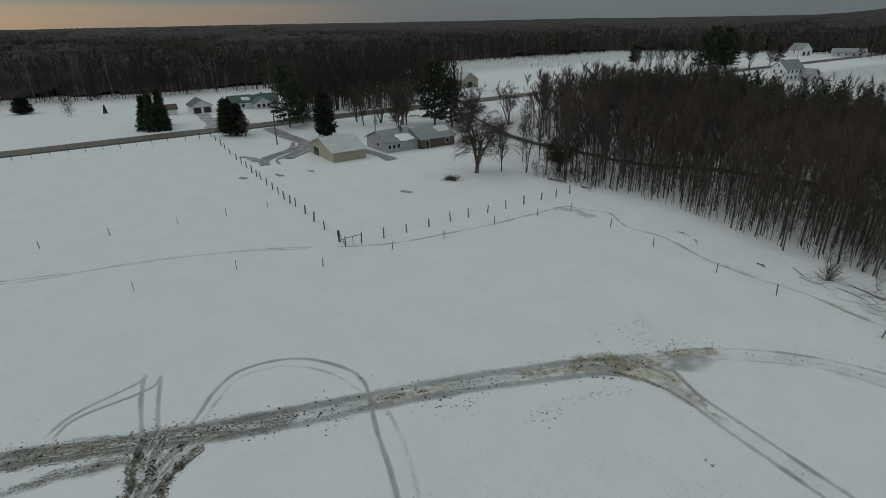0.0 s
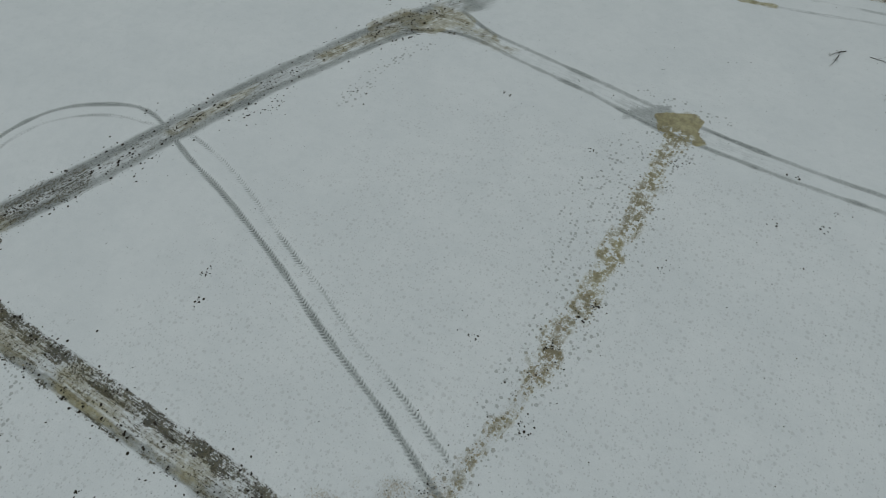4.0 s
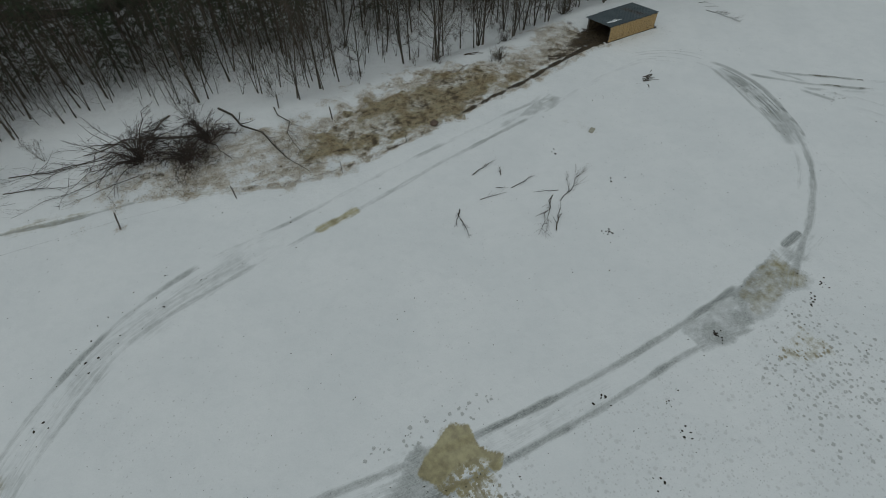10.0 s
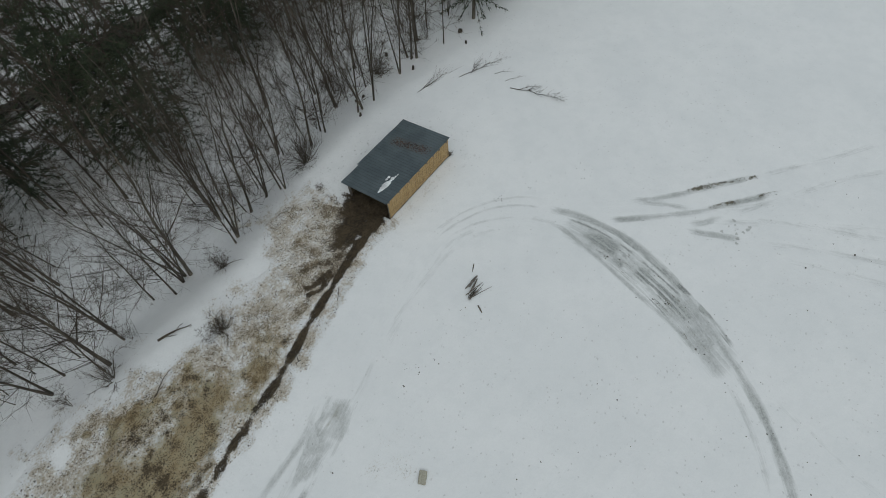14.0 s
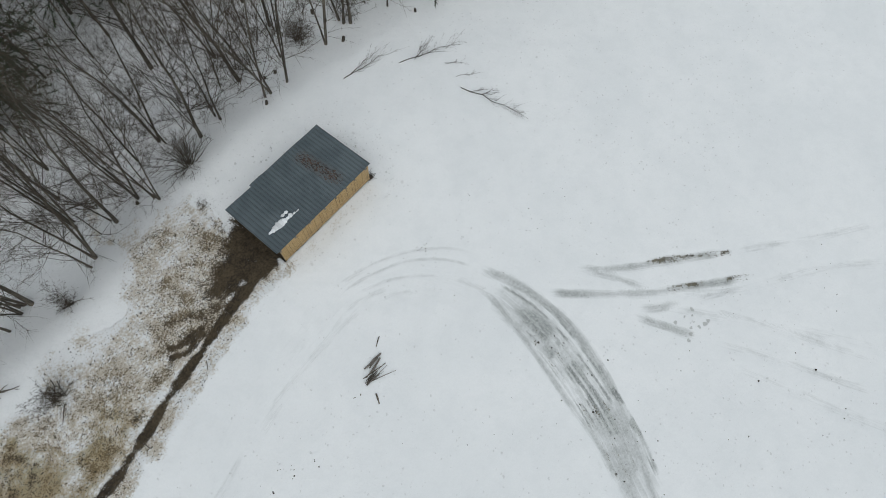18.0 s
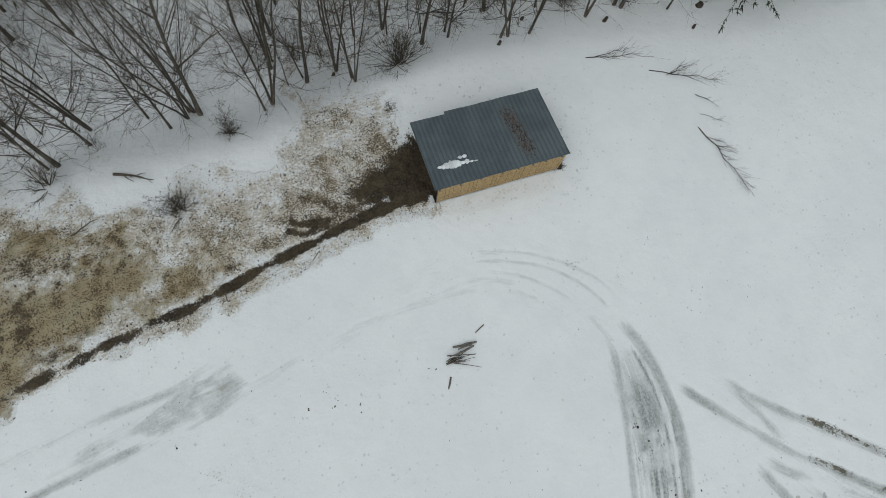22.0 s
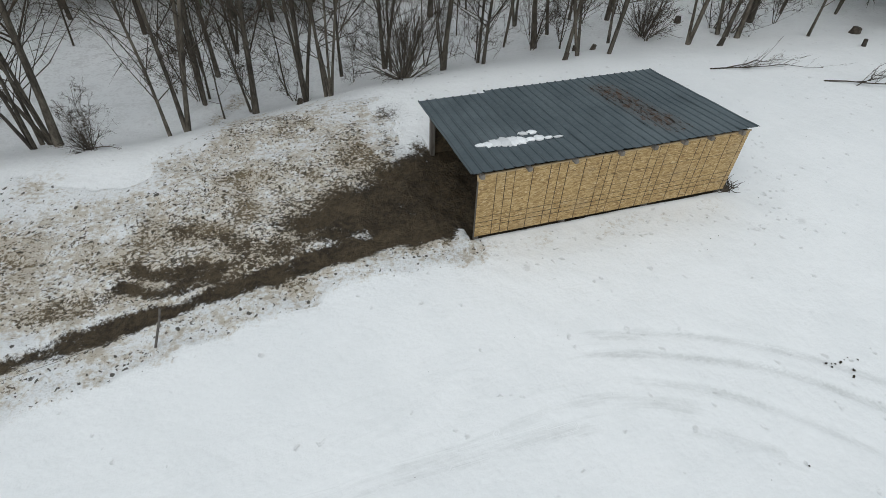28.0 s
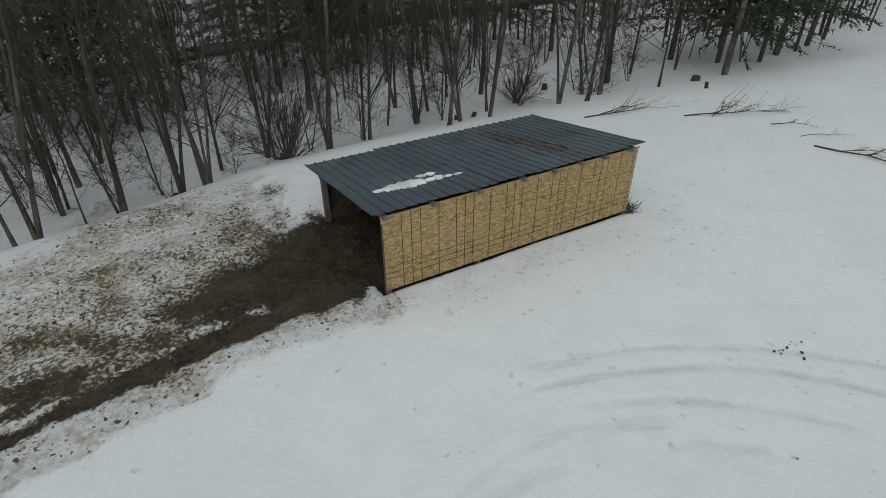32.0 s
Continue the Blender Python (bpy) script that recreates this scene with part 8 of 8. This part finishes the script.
def building(name, label, x, y, turn, w, d, eave, ridge, wall_mat, roof_mat, along, openings=(), chimney=None, snow=0, lift=0.0):
    """A gabled house: w along its own x, d along y. Openings: (side, centre, sill, width, height, kind)."""
    top = thing(name, label, "building", Matrix.LocRotScale((x, y, gz(x, y) + lift), Euler((0, 0, radians(turn))), None))
    bm = bmesh.new()
    box(bm, (-w / 2, -d / 2, -0.4), (w / 2, d / 2, eave))
    ends = [((-w / 2, -d / 2), (-w / 2, d / 2)), ((w / 2, -d / 2), (w / 2, d / 2))] if along == "x" else [((-w / 2, -d / 2), (w / 2, -d / 2)), ((-w / 2, d / 2), (w / 2, d / 2))]
    for p, q in ends:
        m = ((p[0] + q[0]) / 2, (p[1] + q[1]) / 2)
        inn = (-0.15 * np.sign(m[0]), 0) if along == "x" else (0, -0.15 * np.sign(m[1]))
        tri = [bm.verts.new((*p, eave)), bm.verts.new((*q, eave)), bm.verts.new((*m, ridge - 0.05))]
        tri2 = [bm.verts.new((v.co.x + inn[0], v.co.y + inn[1], v.co.z)) for v in tri]
        bm.faces.new(tri), bm.faces.new(tri2)
        for i in range(3):
            bm.faces.new((tri[i], tri[i - 1], tri2[i - 1], tri2[i]))
    bmesh.ops.recalc_face_normals(bm, faces=bm.faces)
    part("wall", bm, wall_mat, top)
    bm = bmesh.new()
    gable_roof(bm, w, d, eave, ridge, 0.45, 0.14, along)
    roof = part("roof", bm, roof_mat, top)
    if chimney:
        part("chimney", boxed((chimney[0] - 0.3, chimney[1] - 0.3, eave), (chimney[0] + 0.3, chimney[1] + 0.3, ridge + 0.7), 0.03), brown_siding, roof)
    for side, at, sill, wide, high, kind in openings:
        n = {"e": (1, 0), "w": (-1, 0), "n": (0, 1), "s": (0, -1)}[side]
        base = Matrix.Translation((n[0] * w / 2, n[1] * d / 2, sill)) @ Matrix.Rotation(math.atan2(n[1], n[0]) - math.pi / 2 + math.pi / 2, 4, "Z")
        m = base @ Matrix.Translation((0, at, 0))
        frame_bm = bmesh.new()
        for lo, hi in (((0.0, -wide / 2 - 0.1, -0.08), (0.06, -wide / 2, high + 0.1)), ((0.0, wide / 2, -0.08), (0.06, wide / 2 + 0.1, high + 0.1)), ((0.0, -wide / 2, high), (0.06, wide / 2, high + 0.1)), ((0.0, -wide / 2, -0.08), (0.08, wide / 2, 0.0))):
            box(frame_bm, lo, hi, 0.01, m)
        fr = part(kind, frame_bm, white_trim, top, "white framed " + kind)
        part("pane" if kind == "window" else "panel", boxed((0.004, -wide / 2, 0.0), (0.03, wide / 2, high), 0.0, m), dark_glass, fr)
    if snow:
        srng = np.random.RandomState(int(abs(x)) + 3)
        for _ in range(snow):
            u, q, s = srng.uniform(-0.4, 0.4), srng.uniform(0.25, 0.8), 1
            half = (d if along == "x" else w) / 2
            zz = eave + (ridge - eave) * (1 - q)
            p = (u * w, s * q * half) if along == "x" else (s * q * half, u * d)
            bm = bmesh.new()
            ring = []
            for i in range(18):
                w = i / 18 * 6.2832
                r = (1 + 0.3 * noise.noise(Vector((math.cos(w) * 1.3, math.sin(w) * 1.3, u * 30)))) / max(abs(math.cos(w)), abs(math.sin(w))) ** 0.8
                ring.append((math.cos(w) * r * half * 0.3, math.sin(w) * r * half * 0.42))
            lo = [bm.verts.new((px, py, 0.0)) for px, py in ring]
            hi = [bm.verts.new((px * 0.94, py * 0.94, 0.07)) for px, py in ring]
            bm.faces.new(hi), bm.faces.new(lo[::-1])
            for i in range(18):
                bm.faces.new((lo[i - 1], lo[i], hi[i], hi[i - 1]))
            slope = math.atan((ridge - eave) / half)
            bmesh.ops.rotate(bm, matrix=Matrix.Rotation(slope if along == "y" else -slope, 3, "Y" if along == "y" else "X"), verts=bm.verts)
            bmesh.ops.translate(bm, vec=(*p, zz + 0.145), verts=bm.verts)
            part("roof_snow", bm, snow_patch, roof, "patch of snow left on the roof")
    return top


building("machine_barn", "tan metal-sided barn with pale metal roof in snow", -167.6, -13.6, 0, 15.5, 8.8, 2.5, 5.0, tan_siding, pale_roofing, "y", (("s", -3.0, 0.0, 3.6, 2.2, "door"),))
building("farmhouse", "low pale-grey farmhouse with snow-patched roof", -166.5, 2.2, 0, 11.5, 9.5, 2.7, 4.9, grey_siding, grey_roofing, "y", (("e", -1.2, 1.0, 0.9, 1.0, "window"), ("e", -2.6, 1.0, 0.9, 1.0, "window"), ("e", -3.9, 1.0, 0.9, 1.0, "window"), ("s", 1, 1.0, 1.2, 1.1, "window")), (1.5, 2.0), 5)
building("house_wing", "dark brown-sided wing of the farmhouse under snow", -164.5, 12.5, 0, 10.5, 11.0, 2.6, 4.8, brown_siding, grey_roofing, "y", (("e", 3, 0.9, 1.2, 1.1, "window"), ("e", -3.4, 0.0, 1.0, 2.0, "door")), None, 5)
building("ranch_house", "long white ranch house with dark green roof", -271, -5.0, 0, 9.0, 19.0, 2.8, 5.0, white_siding, green_roofing, "y", tuple(("e", a, 0.9, 1.2, 1.2, "window") for a in (-7.4, -5, 6.5, 8.2)), (0, 4), 3)
building("porch", "white gabled porch with dark windows", -264.5, -3.0, 0, 4.5, 6.5, 2.6, 4.6, white_siding, green_roofing, "x", tuple(("e", a, 0.7, 1.3, 1.3, "window") for a in (-2, 0, 2)), None, 0)
building("garage", "white two-door garage with green gable roof", -271.0, -25.6, 0, 9.0, 7.6, 2.9, 5.2, white_siding, green_roofing, "x", (("e", -1.8, 0.1, 2.6, 2.2, "door"), ("e", 1.8, 0.1, 2.6, 2.2, "door")))
building("garden_shed", "small white shed with brown roof", -271, -36.0, 0, 3.2, 3.6, 2.4, 3.8, white_siding, brown_siding, "y")
building("far_barn", "pale tan barn across the road", -272, 102, 0, 16, 10, 4.0, 7.5, tan_siding, pale_roofing, "x", (("e", 0, 0.1, 3.2, 3.0, "door"),), None, 3)
building("white_house", "white two-storey house with grey roof beyond the wood", -182, 248, -12, 9, 13, 6.2, 10.2, white_siding, grey_roofing, "y", tuple(("e", a, z, 1.1, 1.5, "window") for a in (-4.4, -1.6, 1.6, 4.4) for z in (1.0, 3.9)) + tuple(("s", a, z, 1.0, 1.5, "window") for a in (-2, 2) for z in (1.0, 3.9)) + (("s", 0, 7.0, 0.8, 1.1, "window"),))
building("house_annex", "low white annex with grey roof behind the white house", -174.6, 254.5, -12, 9, 8, 3.6, 6.0, white_siding, grey_roofing, "x", (("e", 0, 1.0, 1.6, 1.4, "window"),))
building("distant_barn", "small white barn far across the fields", -264, 441, -8, 11, 14, 4.6, 9.5, white_siding, grey_roofing, "x", (("e", -3, 0.1, 3, 3, "door"), ("e", 3, 0.1, 3, 3, "door")))
building("distant_house", "long white house far across the fields", -232, 450, -60, 9, 22, 3.4, 6.0, white_siding, grey_roofing, "y", tuple(("e", a, 1.0, 1.4, 1.3, "window") for a in (-7, -2, 3, 7)))
fence("power_poles", "tall weathered utility poles along the road", np.array([[-190, -22], [-217, 150], [-216, 240], [-215, 330], [-232, 60]], float), 9.0, 0.16, grey_wood, lean=1, seed=14)
